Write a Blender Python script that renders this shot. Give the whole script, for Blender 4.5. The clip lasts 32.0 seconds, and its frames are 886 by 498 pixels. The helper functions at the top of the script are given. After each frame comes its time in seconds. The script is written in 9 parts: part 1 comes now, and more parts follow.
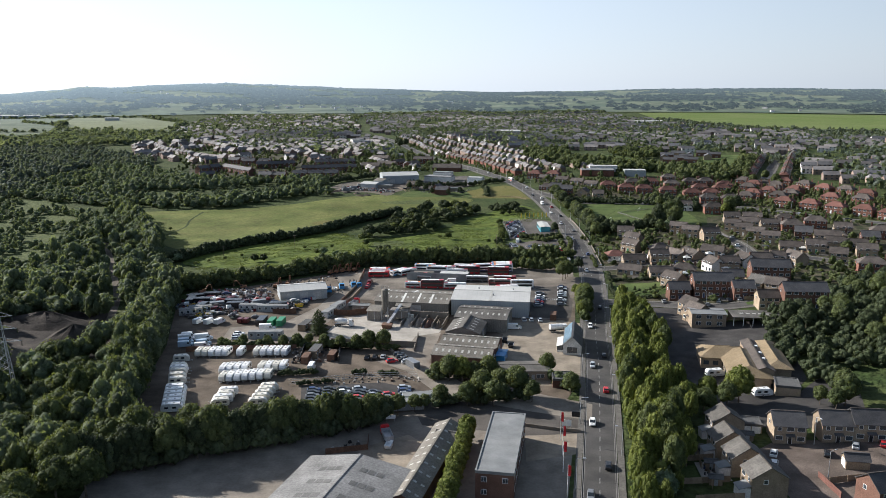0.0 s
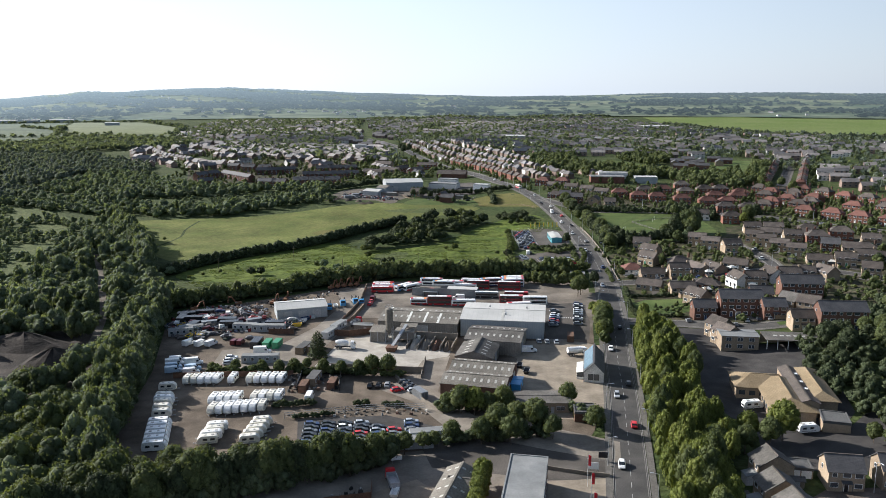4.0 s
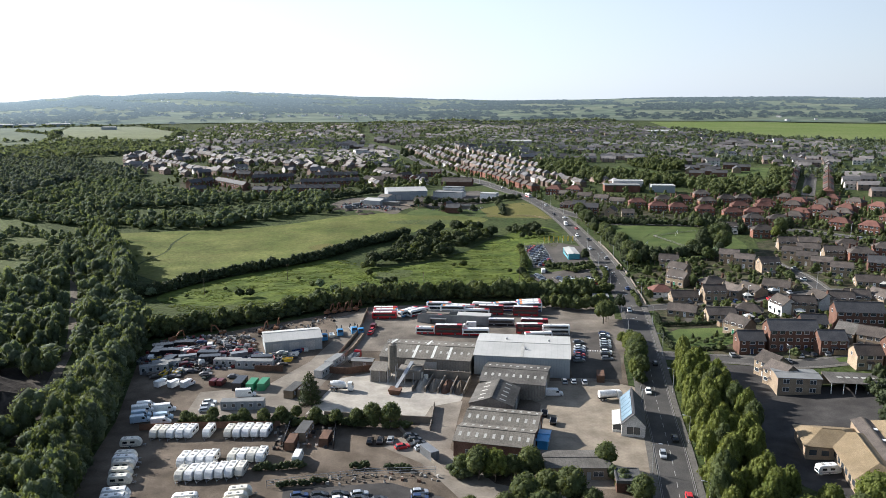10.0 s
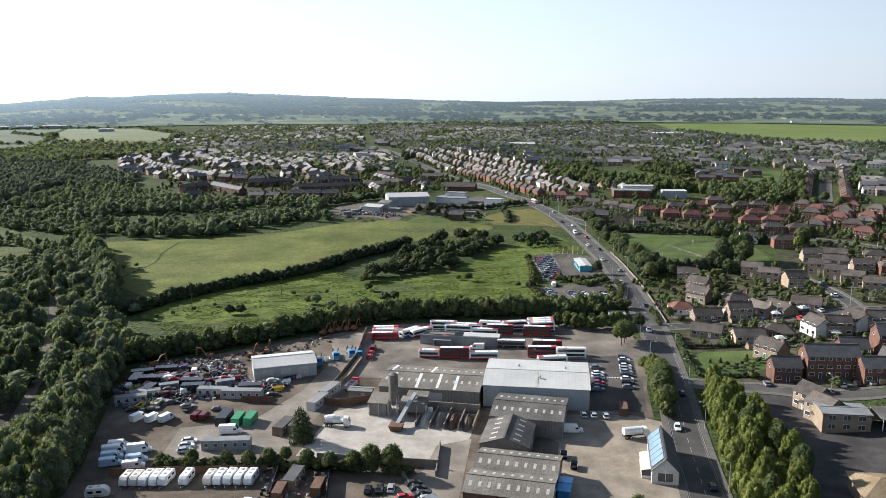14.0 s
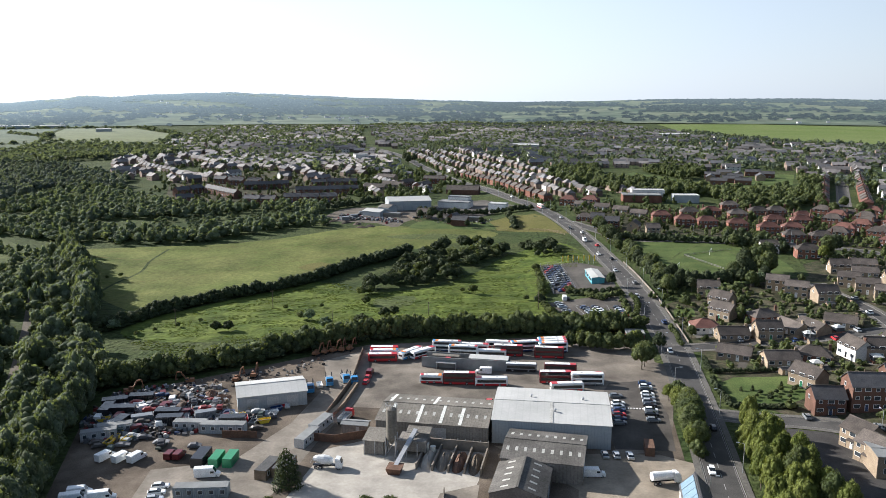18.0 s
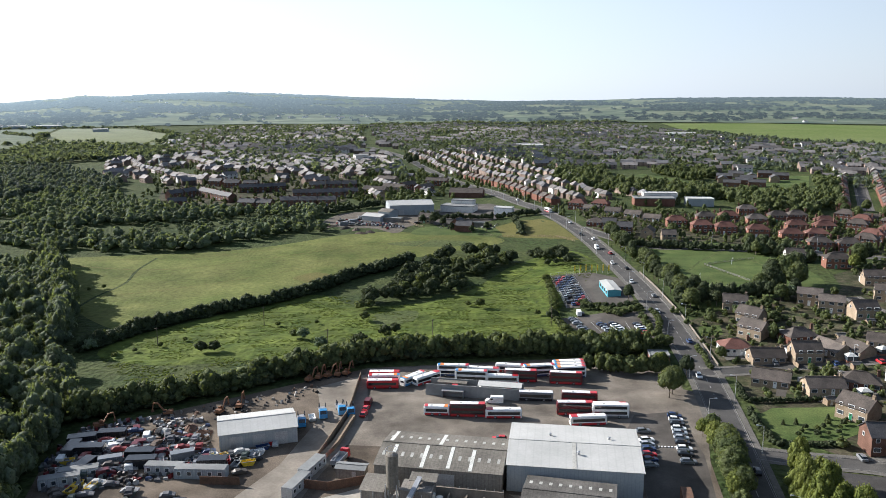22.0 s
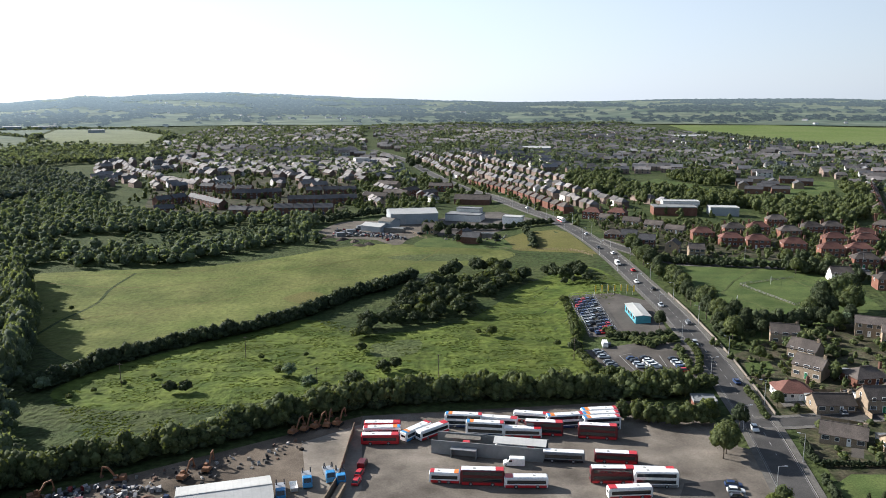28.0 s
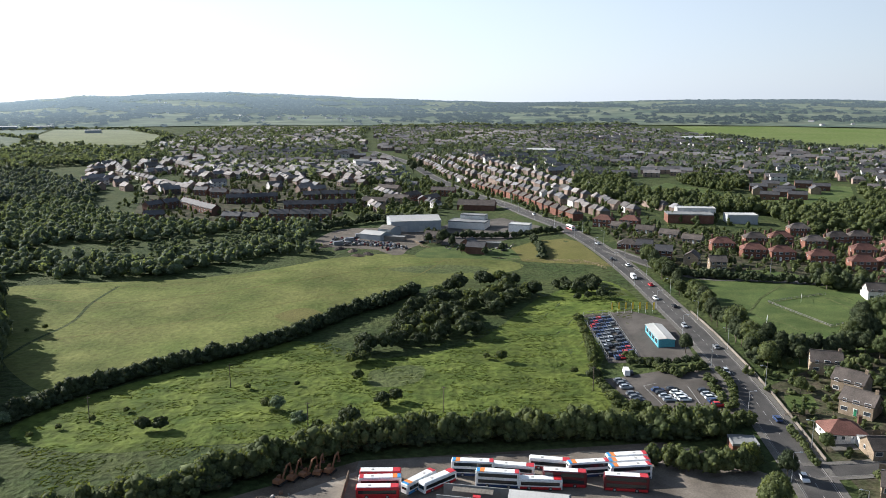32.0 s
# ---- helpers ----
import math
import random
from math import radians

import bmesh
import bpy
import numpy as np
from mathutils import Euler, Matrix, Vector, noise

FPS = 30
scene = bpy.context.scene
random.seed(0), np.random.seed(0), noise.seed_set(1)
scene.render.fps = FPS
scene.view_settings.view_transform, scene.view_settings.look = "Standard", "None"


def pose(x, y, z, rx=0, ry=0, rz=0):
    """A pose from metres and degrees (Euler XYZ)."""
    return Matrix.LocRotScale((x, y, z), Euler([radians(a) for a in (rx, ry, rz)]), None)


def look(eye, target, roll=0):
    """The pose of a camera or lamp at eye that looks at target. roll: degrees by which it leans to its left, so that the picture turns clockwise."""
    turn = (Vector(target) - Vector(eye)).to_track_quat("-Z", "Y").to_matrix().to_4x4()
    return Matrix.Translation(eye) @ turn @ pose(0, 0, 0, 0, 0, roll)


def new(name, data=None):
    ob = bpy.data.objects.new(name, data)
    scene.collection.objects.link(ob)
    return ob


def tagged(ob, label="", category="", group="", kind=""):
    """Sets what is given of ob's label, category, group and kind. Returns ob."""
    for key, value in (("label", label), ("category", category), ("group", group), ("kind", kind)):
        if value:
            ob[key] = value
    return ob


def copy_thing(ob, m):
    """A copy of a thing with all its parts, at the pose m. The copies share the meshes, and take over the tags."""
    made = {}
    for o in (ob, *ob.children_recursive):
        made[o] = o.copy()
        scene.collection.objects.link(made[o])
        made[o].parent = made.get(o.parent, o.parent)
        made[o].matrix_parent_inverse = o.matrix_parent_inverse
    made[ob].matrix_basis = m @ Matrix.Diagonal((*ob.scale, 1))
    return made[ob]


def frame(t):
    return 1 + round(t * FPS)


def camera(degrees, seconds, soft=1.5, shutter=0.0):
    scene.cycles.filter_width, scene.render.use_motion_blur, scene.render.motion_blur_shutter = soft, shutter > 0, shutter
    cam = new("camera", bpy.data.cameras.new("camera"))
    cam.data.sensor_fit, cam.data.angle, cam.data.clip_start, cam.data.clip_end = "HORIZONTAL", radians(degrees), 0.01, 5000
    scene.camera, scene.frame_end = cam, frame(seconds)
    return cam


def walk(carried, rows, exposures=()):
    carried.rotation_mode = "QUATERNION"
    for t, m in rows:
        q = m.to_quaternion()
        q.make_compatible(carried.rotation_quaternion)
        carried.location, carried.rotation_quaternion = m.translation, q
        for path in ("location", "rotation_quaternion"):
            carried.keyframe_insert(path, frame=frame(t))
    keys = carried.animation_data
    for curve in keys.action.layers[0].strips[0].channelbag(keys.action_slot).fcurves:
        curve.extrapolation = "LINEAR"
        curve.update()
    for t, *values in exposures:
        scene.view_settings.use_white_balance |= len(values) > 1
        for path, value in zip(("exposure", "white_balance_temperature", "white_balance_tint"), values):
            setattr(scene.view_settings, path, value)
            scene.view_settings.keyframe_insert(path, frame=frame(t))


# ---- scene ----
cam = camera(58.5, 32.0, soft=0.7)
PATH = [
    (0, (2.022, 3.264, 94.818), (2.133, 5.219, 94.414), -0.1),
    (1, (1.66, 9.052, 94.601), (1.77, 11.008, 94.201), -0.1),
    (2, (1.284, 14.449, 94.684), (1.393, 16.406, 94.286), -0.1),
    (3, (0.851, 20.524, 94.525), (0.959, 22.482, 94.131), -0.2),
    (3.5, (0.848, 23.704, 94.598), (0.954, 25.661, 94.204), -0.1),
    (5.5, (0.354, 36.567, 94.549), (0.458, 38.526, 94.159), -0.2),
    (6, (0.048, 39.797, 94.609), (0.152, 41.756, 94.219), -0.2),
    (7, (-0.035, 46.786, 94.479), (0.069, 48.746, 94.091), -0.2),
    (8, (-0.117, 53.339, 94.405), (-0.013, 55.299, 94.019), -0.2),
    (9, (-0.119, 59.971, 94.39), (-0.016, 61.931, 94.005), -0.2),
    (10, (-0.226, 66.721, 94.241), (-0.124, 68.681, 93.857), -0.1),
    (11, (-0.369, 73.099, 94.394), (-0.268, 75.059, 94.012), -0.1),
    (12, (-0.373, 79.589, 94.488), (-0.272, 81.549, 94.105), -0.1),
    (13, (-0.496, 85.782, 94.634), (-0.395, 87.742, 94.253), -0.1),
    (14, (-0.516, 92.509, 94.814), (-0.416, 94.47, 94.433), -0.1),
    (14.5, (-0.521, 95.84, 94.824), (-0.421, 97.8, 94.443), -0.0),
    (16.5, (-0.116, 109.205, 94.742), (-0.018, 111.166, 94.363), -0.1),
    (17, (-0.087, 112.606, 94.714), (0.01, 114.567, 94.335), -0.0),
    (18, (-0.048, 118.97, 94.869), (0.049, 120.931, 94.488), -0.0),
    (19, (-0.175, 125.728, 94.704), (-0.079, 127.689, 94.324), 0.0),
    (20, (-0.066, 132.508, 94.912), (0.029, 134.469, 94.531), -0.1),
    (21, (-0.188, 139.488, 94.801), (-0.095, 141.449, 94.42), -0.1),
    (22, (-0.239, 146.572, 94.946), (-0.145, 148.532, 94.563), -0.1),
    (23, (-0.048, 153.688, 95.118), (0.044, 155.649, 94.735), -0.1),
    (24, (-0.089, 160.381, 94.928), (0.002, 162.342, 94.546), -0.0),
    (25, (-0.17, 167.368, 95.022), (-0.08, 169.329, 94.64), -0.0),
    (25.5, (-0.499, 170.837, 94.989), (-0.407, 172.798, 94.607), -0.1),
    (27.5, (-0.349, 184.731, 95.061), (-0.26, 186.692, 94.679), -0.0),
    (28, (-0.193, 188.9, 94.756), (-0.104, 190.861, 94.375), 0.0),
    (29, (-0.387, 195.669, 95.33), (-0.299, 197.63, 94.947), 0.0),
    (30, (-0.405, 202.888, 95.439), (-0.317, 204.849, 95.056), 0.0),
    (31, (-0.406, 209.809, 95.53), (-0.319, 211.77, 95.147), 0.1),
    (32, (-0.456, 217.259, 95.522), (-0.369, 219.22, 95.141), 0.1),
]
walk(cam, [(t, look(eye, aim, lean)) for t, eye, aim, lean in PATH],
    exposures=[(0, 0.86, 6000, 13), (3.5, 0.93, 6000, 13), (7, 1.0, 6000, 13), (19, 1.05, 6000, 13), (32, 0.97, 6000, 13)])

# ---- daylight: a low sun ahead and to the left, hazy sky ----
SUN_EL, SUN_AZ = radians(25), radians(-60)
world = bpy.data.worlds.new("sky")
scene.world = world
world.use_nodes = True
wn = world.node_tree.nodes
sky = wn.new("ShaderNodeTexSky")
sky.sky_type, sky.sun_disc = "NISHITA", False
sky.sun_elevation, sky.sun_rotation = SUN_EL, SUN_AZ
sky.altitude, sky.air_density, sky.dust_density, sky.ozone_density = 100, 1.0, 0.6, 1.0
veil = wn.new("ShaderNodeMix")
veil.data_type = "RGBA"
# thin summer haze: thickest towards the horizon, thinning to the zenith
updir = wn.new("ShaderNodeTexCoord")
rise_z = wn.new("ShaderNodeSeparateXYZ")
thin = wn.new("ShaderNodeMapRange")
thin.interpolation_type = "SMOOTHSTEP"
thin.inputs[1].default_value, thin.inputs[2].default_value = -0.1, 0.75
thin.inputs[3].default_value, thin.inputs[4].default_value = 0.72, 0.16
world.node_tree.links.new(updir.outputs["Generated"], rise_z.inputs[0])
world.node_tree.links.new(rise_z.outputs[2], thin.inputs[0])
world.node_tree.links.new(thin.outputs[0], veil.inputs["Factor"])
# the haze is whiter and brighter round the sun, duller and greyer away from it
sunward = wn.new("ShaderNodeVectorMath")
sunward.operation = "DOT_PRODUCT"
sunward.inputs[1].default_value = (math.sin(SUN_AZ), math.cos(SUN_AZ), 0)
aureole = wn.new("ShaderNodeMapRange")
aureole.inputs[1].default_value, aureole.inputs[2].default_value = -1.0, 0.9
aureole.inputs[3].default_value, aureole.inputs[4].default_value = 0.0, 1.0
tone = wn.new("ShaderNodeMix")
tone.data_type = "RGBA"
tone.inputs["A"].default_value, tone.inputs["B"].default_value = (0.7, 1.2, 1.9, 1), (13.6, 14.9, 15.8, 1)
world.node_tree.links.new(updir.outputs["Generated"], sunward.inputs[0])
world.node_tree.links.new(sunward.outputs["Value"], aureole.inputs[0])
world.node_tree.links.new(aureole.outputs[0], tone.inputs["Factor"])
world.node_tree.links.new(tone.outputs["Result"], veil.inputs["B"])
world.node_tree.links.new(sky.outputs[0], veil.inputs["A"])
world.node_tree.links.new(veil.outputs["Result"], wn["Background"].inputs[0])
wn["Background"].inputs[1].default_value = 0.053
sun = new("sun", bpy.data.lights.new("sun", "SUN"))
sun.data.energy, sun.data.angle, sun.data.color = 5.0, radians(0.6), (1.0, 0.93, 0.81)
sun.matrix_world = look(
    (math.sin(SUN_AZ) * math.cos(SUN_EL) * 500, math.cos(SUN_AZ) * math.cos(SUN_EL) * 500, math.sin(SUN_EL) * 500), (0, 0, 0)
)


# ---- materials ----
def surf(name, a, b, size=4.0, rough=0.85, bump=0.3, metal=0.0, fine=0.4, vary=0.0, streak=None, spec=0.3, island=0.0, contrast=0.22, blotch=0.0):
    """A surface whose colour wanders between a and b over patches of that size in metres, with finer grain and relief."""
    m = bpy.data.materials.new(name)
    m.use_nodes = True
    n, l = m.node_tree.nodes, m.node_tree.links
    p = n["Principled BSDF"]
    p.inputs["Roughness"].default_value, p.inputs["Metallic"].default_value = rough, metal
    p.inputs["Specular IOR Level"].default_value = spec
    co = n.new("ShaderNodeTexCoord").outputs["Object"]
    info = n.new("ShaderNodeObjectInfo")
    shift = n.new("ShaderNodeVectorMath")
    shift.operation = "ADD"
    l.new(co, shift.inputs[0])
    l.new(info.outputs["Location"], shift.inputs[1])
    big, small = n.new("ShaderNodeTexNoise"), n.new("ShaderNodeTexNoise")
    big.inputs["Scale"].default_value, big.inputs["Detail"].default_value = 1 / size, 5
    small.inputs["Scale"].default_value, small.inputs["Detail"].default_value = 1 / fine, 3
    for t in (big, small):
        l.new(shift.outputs[0], t.inputs["Vector"])
    ramp = n.new("ShaderNodeMapRange")
    ramp.inputs[1].default_value, ramp.inputs[2].default_value = 0.33, 0.67
    l.new(big.outputs["Fac"], ramp.inputs[0])
    mix = n.new("ShaderNodeMix")
    mix.data_type = "RGBA"
    l.new(ramp.outputs[0], mix.inputs["Factor"])
    mix.inputs["A"].default_value, mix.inputs["B"].default_value = (*a, 1), (*b, 1)
    grain = n.new("ShaderNodeMapRange")
    grain.inputs[1].default_value, grain.inputs[2].default_value = 0.3, 0.7
    grain.inputs[3].default_value, grain.inputs[4].default_value = 1 - contrast, 1 + contrast
    l.new(small.outputs["Fac"], grain.inputs[0])
    hsv = n.new("ShaderNodeHueSaturation")
    l.new(mix.outputs["Result"], hsv.inputs["Color"])
    value = grain.outputs[0]
    if vary or island:
        own = n.new("ShaderNodeMapRange")
        amount = vary or island
        own.inputs[3].default_value, own.inputs[4].default_value = 1 - amount, 1 + amount
        if vary:
            l.new(info.outputs["Random"], own.inputs[0])
        else:
            l.new(n.new("ShaderNodeNewGeometry").outputs["Random Per Island"], own.inputs[0])
        times = n.new("ShaderNodeMath")
        times.operation = "MULTIPLY"
        l.new(value, times.inputs[0])
        l.new(own.outputs[0], times.inputs[1])
        value = times.outputs[0]
    if blotch:
        # oil, damp and repairs: stains far wider than the grain
        stain = n.new("ShaderNodeTexNoise")
        stain.inputs["Scale"].default_value, stain.inputs["Detail"].default_value, stain.inputs["Roughness"].default_value = 0.45 / size, 7, 0.68
        l.new(shift.outputs[0], stain.inputs["Vector"])
        worn = n.new("ShaderNodeMapRange")
        worn.inputs[1].default_value, worn.inputs[2].default_value = 0.36, 0.64
        worn.inputs[3].default_value, worn.inputs[4].default_value = 1 - blotch, 1 + blotch
        l.new(stain.outputs["Fac"], worn.inputs[0])
        soiled = n.new("ShaderNodeMath")
        soiled.operation = "MULTIPLY"
        l.new(value, soiled.inputs[0])
        l.new(worn.outputs[0], soiled.inputs[1])
        value = soiled.outputs[0]
    height = small.outputs["Fac"]
    if streak:
        # ribs across the sheet: (axis, pitch in metres, how dark the laps are)
        axis, pitch, lap = (*streak, 0.72)[:3]
        sep = n.new("ShaderNodeSeparateXYZ")
        l.new(co, sep.inputs[0])
        wave = n.new("ShaderNodeMath")
        wave.operation = "PINGPONG"
        wave.inputs[1].default_value = pitch / 2
        l.new(sep.outputs[axis], wave.inputs[0])
        dark = n.new("ShaderNodeMapRange")
        dark.inputs[1].default_value, dark.inputs[2].default_value = 0, pitch * 0.12
        dark.inputs[3].default_value, dark.inputs[4].default_value = lap, 1.0
        l.new(wave.outputs[0], dark.inputs[0])
        times2 = n.new("ShaderNodeMath")
        times2.operation = "MULTIPLY"
        l.new(value, times2.inputs[0])
        l.new(dark.outputs[0], times2.inputs[1])
        value, height = times2.outputs[0], dark.outputs[0]
    l.new(value, hsv.inputs["Value"])
    l.new(hsv.outputs[0], p.inputs["Base Color"])
    if bump:
        bm = n.new("ShaderNodeBump")
        bm.inputs["Strength"].default_value, bm.inputs["Distance"].default_value = bump, fine * 0.5
        l.new(height, bm.inputs["Height"])
        l.new(bm.outputs[0], p.inputs["Normal"])
    return m


def leafy(name, a, b, size=9.0, through_light=0.3, gloss=0.18):
    """Foliage: greens that change from crown to crown and from leaf to leaf, letting some light through."""
    m = surf(name, a, b, size, 0.78, 0.6, fine=0.8, island=0.3, spec=gloss)
    n, l = m.node_tree.nodes, m.node_tree.links
    p = n["Principled BSDF"]
    glow = n.new("ShaderNodeBsdfTranslucent")
    warm = n.new("ShaderNodeMix")
    warm.data_type, warm.blend_type = "RGBA", "MULTIPLY"
    warm.inputs["Factor"].default_value = 1
    warm.inputs["B"].default_value = (1.25, 1.2, 0.5, 1)
    l.new(p.inputs["Base Color"].links[0].from_socket, warm.inputs["A"])
    l.new(warm.outputs["Result"], glow.inputs[0])
    both = n.new("ShaderNodeMixShader")
    both.inputs[0].default_value = through_light
    l.new(p.outputs[0], both.inputs[1])
    l.new(glow.outputs[0], both.inputs[2])
    l.new(both.outputs[0], n["Material Output"].inputs[0])
    return m


def plain(name, c, rough=0.4, metal=0.0, spec=0.5):
    return surf(name, [v * 0.92 for v in c], [min(1, v * 1.06) for v in c], 1.5, rough, 0.05, metal, fine=0.15, spec=spec)


M = {}
M["grass"] = surf("rough_grass", (0.0324, 0.0504, 0.0162), (0.063, 0.0765, 0.027), 22, 0.95, 1.0, fine=2.2, spec=0.1, contrast=0.4)
M["meadow"] = surf("meadow_grass", (0.05, 0.076, 0.015), (0.106, 0.132, 0.028), 13, 0.95, 0.7, fine=2.6, spec=0.1, contrast=0.3, blotch=0.25)
M["field"] = surf("grazed_field", (0.078, 0.1, 0.024), (0.138, 0.146, 0.046), 24, 0.95, 0.5, fine=2.2, spec=0.1, contrast=0.2, blotch=0.22)
M["lawn"] = surf("mown_lawn", (0.052, 0.08, 0.024), (0.09, 0.115, 0.038), 9, 0.95, 0.5, fine=0.5, spec=0.1, blotch=0.15)
M["crop"] = surf("far_crop_field", (0.102, 0.144, 0.036), (0.132, 0.162, 0.054), 120, 0.95, 0.3, fine=6, spec=0.1)
M["pale_crop"] = surf("haze_glow_field", (0.125, 0.142, 0.07), (0.165, 0.176, 0.092), 90, 0.95, 0.3, fine=6, spec=0.1)
M["gold"] = surf("dry_yellow_grass", (0.102, 0.102, 0.03), (0.132, 0.12, 0.042), 12, 0.95, 0.6, fine=0.8, spec=0.1)
M["soil"] = surf("bare_soil", (0.1, 0.088, 0.072), (0.155, 0.135, 0.11), 6, 0.95, 0.6, fine=0.6, spec=0.1)
M["spoil"] = surf("dark_spoil", (0.035, 0.031, 0.028), (0.065, 0.056, 0.047), 8, 0.95, 0.8, fine=0.8, spec=0.1, blotch=0.3)
M["gravel"] = surf("gravel_yard", (0.088, 0.07, 0.052), (0.15, 0.122, 0.094), 9, 0.95, 0.5, fine=0.35, spec=0.15, blotch=0.38)
M["concrete"] = surf("yard_concrete", (0.165, 0.144, 0.118), (0.24, 0.212, 0.174), 7, 0.9, 0.1, fine=0.7, spec=0.2, contrast=0.09, blotch=0.25)
M["pale_concrete"] = surf("dusty_concrete", (0.31, 0.285, 0.245), (0.4, 0.37, 0.32), 5, 0.9, 0.1, fine=0.9, spec=0.2, contrast=0.07, blotch=0.16)
M["tarmac"] = surf("worn_tarmac", (0.06, 0.054, 0.047), (0.105, 0.094, 0.082), 11, 0.9, 0.25, fine=0.25, spec=0.2, blotch=0.3)
M["court"] = surf("brown_block_paving", (0.085, 0.068, 0.056), (0.135, 0.108, 0.09), 6, 0.9, 0.2, fine=0.3, spec=0.2, blotch=0.25)
M["road"] = surf("road_asphalt", (0.05, 0.048, 0.046), (0.078, 0.074, 0.068), 7, 0.85, 0.2, fine=0.2, spec=0.25, blotch=0.2)
M["dark_tarmac"] = surf("dark_asphalt", (0.038, 0.036, 0.035), (0.062, 0.058, 0.054), 6, 0.9, 0.2, fine=0.2, spec=0.2, blotch=0.3)
M["paving"] = surf("pavement_flags", (0.103, 0.0968, 0.0864), (0.136, 0.128, 0.114), 3, 0.9, 0.2, fine=0.5, spec=0.2)
M["kerb"] = surf("kerb_stone", (0.18, 0.175, 0.164), (0.229, 0.218, 0.202), 2, 0.9, 0.2, fine=0.2)
M["paint"] = surf("road_paint", (0.26, 0.26, 0.245), (0.4, 0.4, 0.38), 1.5, 0.8, 0.05, fine=0.2)
M["brick"] = surf("red_brick", (0.147, 0.067, 0.0478), (0.197, 0.0986, 0.0701), 2.5, 0.9, 0.4, fine=0.22, vary=0.18, spec=0.15)
M["brick_dark"] = surf("dark_brick", (0.109, 0.0606, 0.0446), (0.153, 0.0859, 0.0638), 2.5, 0.9, 0.4, fine=0.22, vary=0.18, spec=0.15)
M["stone"] = surf("buff_brick", (0.235, 0.182, 0.128), (0.31, 0.248, 0.178), 2.5, 0.9, 0.3, fine=0.25, vary=0.15, spec=0.15)
M["render"] = surf("white_render", (0.561, 0.544, 0.51), (0.646, 0.629, 0.595), 3, 0.9, 0.1, fine=0.3, vary=0.08, spec=0.2)
M["tile"] = surf("brown_roof_tiles", (0.07, 0.06, 0.053), (0.12, 0.101, 0.087), 3, 0.85, 0.5, fine=0.3, vary=0.34, streak=(1, 0.34), spec=0.25)
M["slate"] = surf("grey_slate", (0.0585, 0.0585, 0.0615), (0.0936, 0.0905, 0.0905), 3, 0.7, 0.5, fine=0.3, vary=0.22, streak=(1, 0.3), spec=0.35)
M["red_tile"] = surf("red_roof_tiles", (0.125, 0.06, 0.047), (0.175, 0.085, 0.066), 3, 0.85, 0.5, fine=0.3, vary=0.2, streak=(1, 0.34), spec=0.25)
M["buff_tile"] = surf("buff_roof_tiles", (0.21, 0.158, 0.092), (0.265, 0.205, 0.128), 4, 0.85, 0.5, fine=0.3, streak=(1, 0.35), spec=0.25, blotch=0.15)
M["sheet"] = surf("fibre_cement_sheet", (0.14, 0.13, 0.11), (0.21, 0.192, 0.163), 7, 0.9, 0.4, fine=0.5, streak=(0, 1.0, 0.8), spec=0.2, blotch=0.25)
M["sheet_dark"] = surf("old_dark_sheet", (0.09, 0.085, 0.076), (0.135, 0.126, 0.114), 5, 0.9, 0.4, fine=0.5, streak=(0, 1.0, 0.82), spec=0.2, blotch=0.25)
M["white_sheet"] = surf("pale_steel_roof", (0.42, 0.42, 0.395), (0.49, 0.485, 0.46), 9, 0.6, 0.15, fine=0.6, streak=(0, 2.0, 0.93), spec=0.3, contrast=0.05, blotch=0.07)
M["pale_clad"] = surf("pale_grey_cladding", (0.29, 0.32, 0.335), (0.36, 0.385, 0.395), 6, 0.6, 0.3, fine=0.5, streak=(0, 0.9, 0.86), spec=0.3, contrast=0.08)
M["clad"] = surf("brown_grey_cladding", (0.173, 0.158, 0.135), (0.24, 0.217, 0.188), 5, 0.7, 0.3, fine=0.5, streak=(0, 0.9), spec=0.3)
M["skylight"] = surf("cloudy_rooflight", (0.34, 0.335, 0.3), (0.46, 0.45, 0.41), 2, 0.5, 0.05, fine=0.3)
M["felt"] = surf("grey_roof_felt", (0.175, 0.182, 0.182), (0.24, 0.246, 0.24), 5, 0.9, 0.1, fine=0.5, spec=0.2, contrast=0.06, blotch=0.15)
M["dark_felt"] = surf("dark_roof_felt", (0.075, 0.075, 0.075), (0.112, 0.112, 0.109), 4, 0.9, 0.1, fine=0.4, spec=0.2)
M["white"] = plain("white_paint", (0.78, 0.78, 0.76), 0.35)
M["cream"] = plain("cream_paint", (0.68, 0.65, 0.56), 0.4)
# distant leaves: haze put into the base colour, paler and bluer than near leaves
M["far_leaf"] = leafy("haze_paled_leaves", (0.085, 0.11, 0.09), (0.145, 0.172, 0.136), 20, 0.42, 0.14)
# far roofs and brick paled and greyed in colour for haze and sunlight
M["far_roof"] = surf("haze_paled_tiles", (0.12, 0.112, 0.108), (0.23, 0.21, 0.195), 30, 0.85, 0.1, fine=4, island=0.4, spec=0.25)
M["far_slate"] = surf("haze_paled_slates", (0.1, 0.1, 0.105), (0.19, 0.185, 0.185), 30, 0.8, 0.1, fine=4, island=0.4, spec=0.3)
M["far_brick"] = surf("haze_paled_brick", (0.15, 0.113, 0.094), (0.25, 0.19, 0.155), 30, 0.9, 0.1, fine=4, island=0.4, spec=0.2)
M["tuft"] = leafy("grass_blades", (0.055, 0.08, 0.022), (0.1, 0.125, 0.04), 12, 0.4)
M["weeds"] = leafy("nettle_leaves", (0.04, 0.06, 0.016), (0.065, 0.085, 0.024), 9, 0.25)
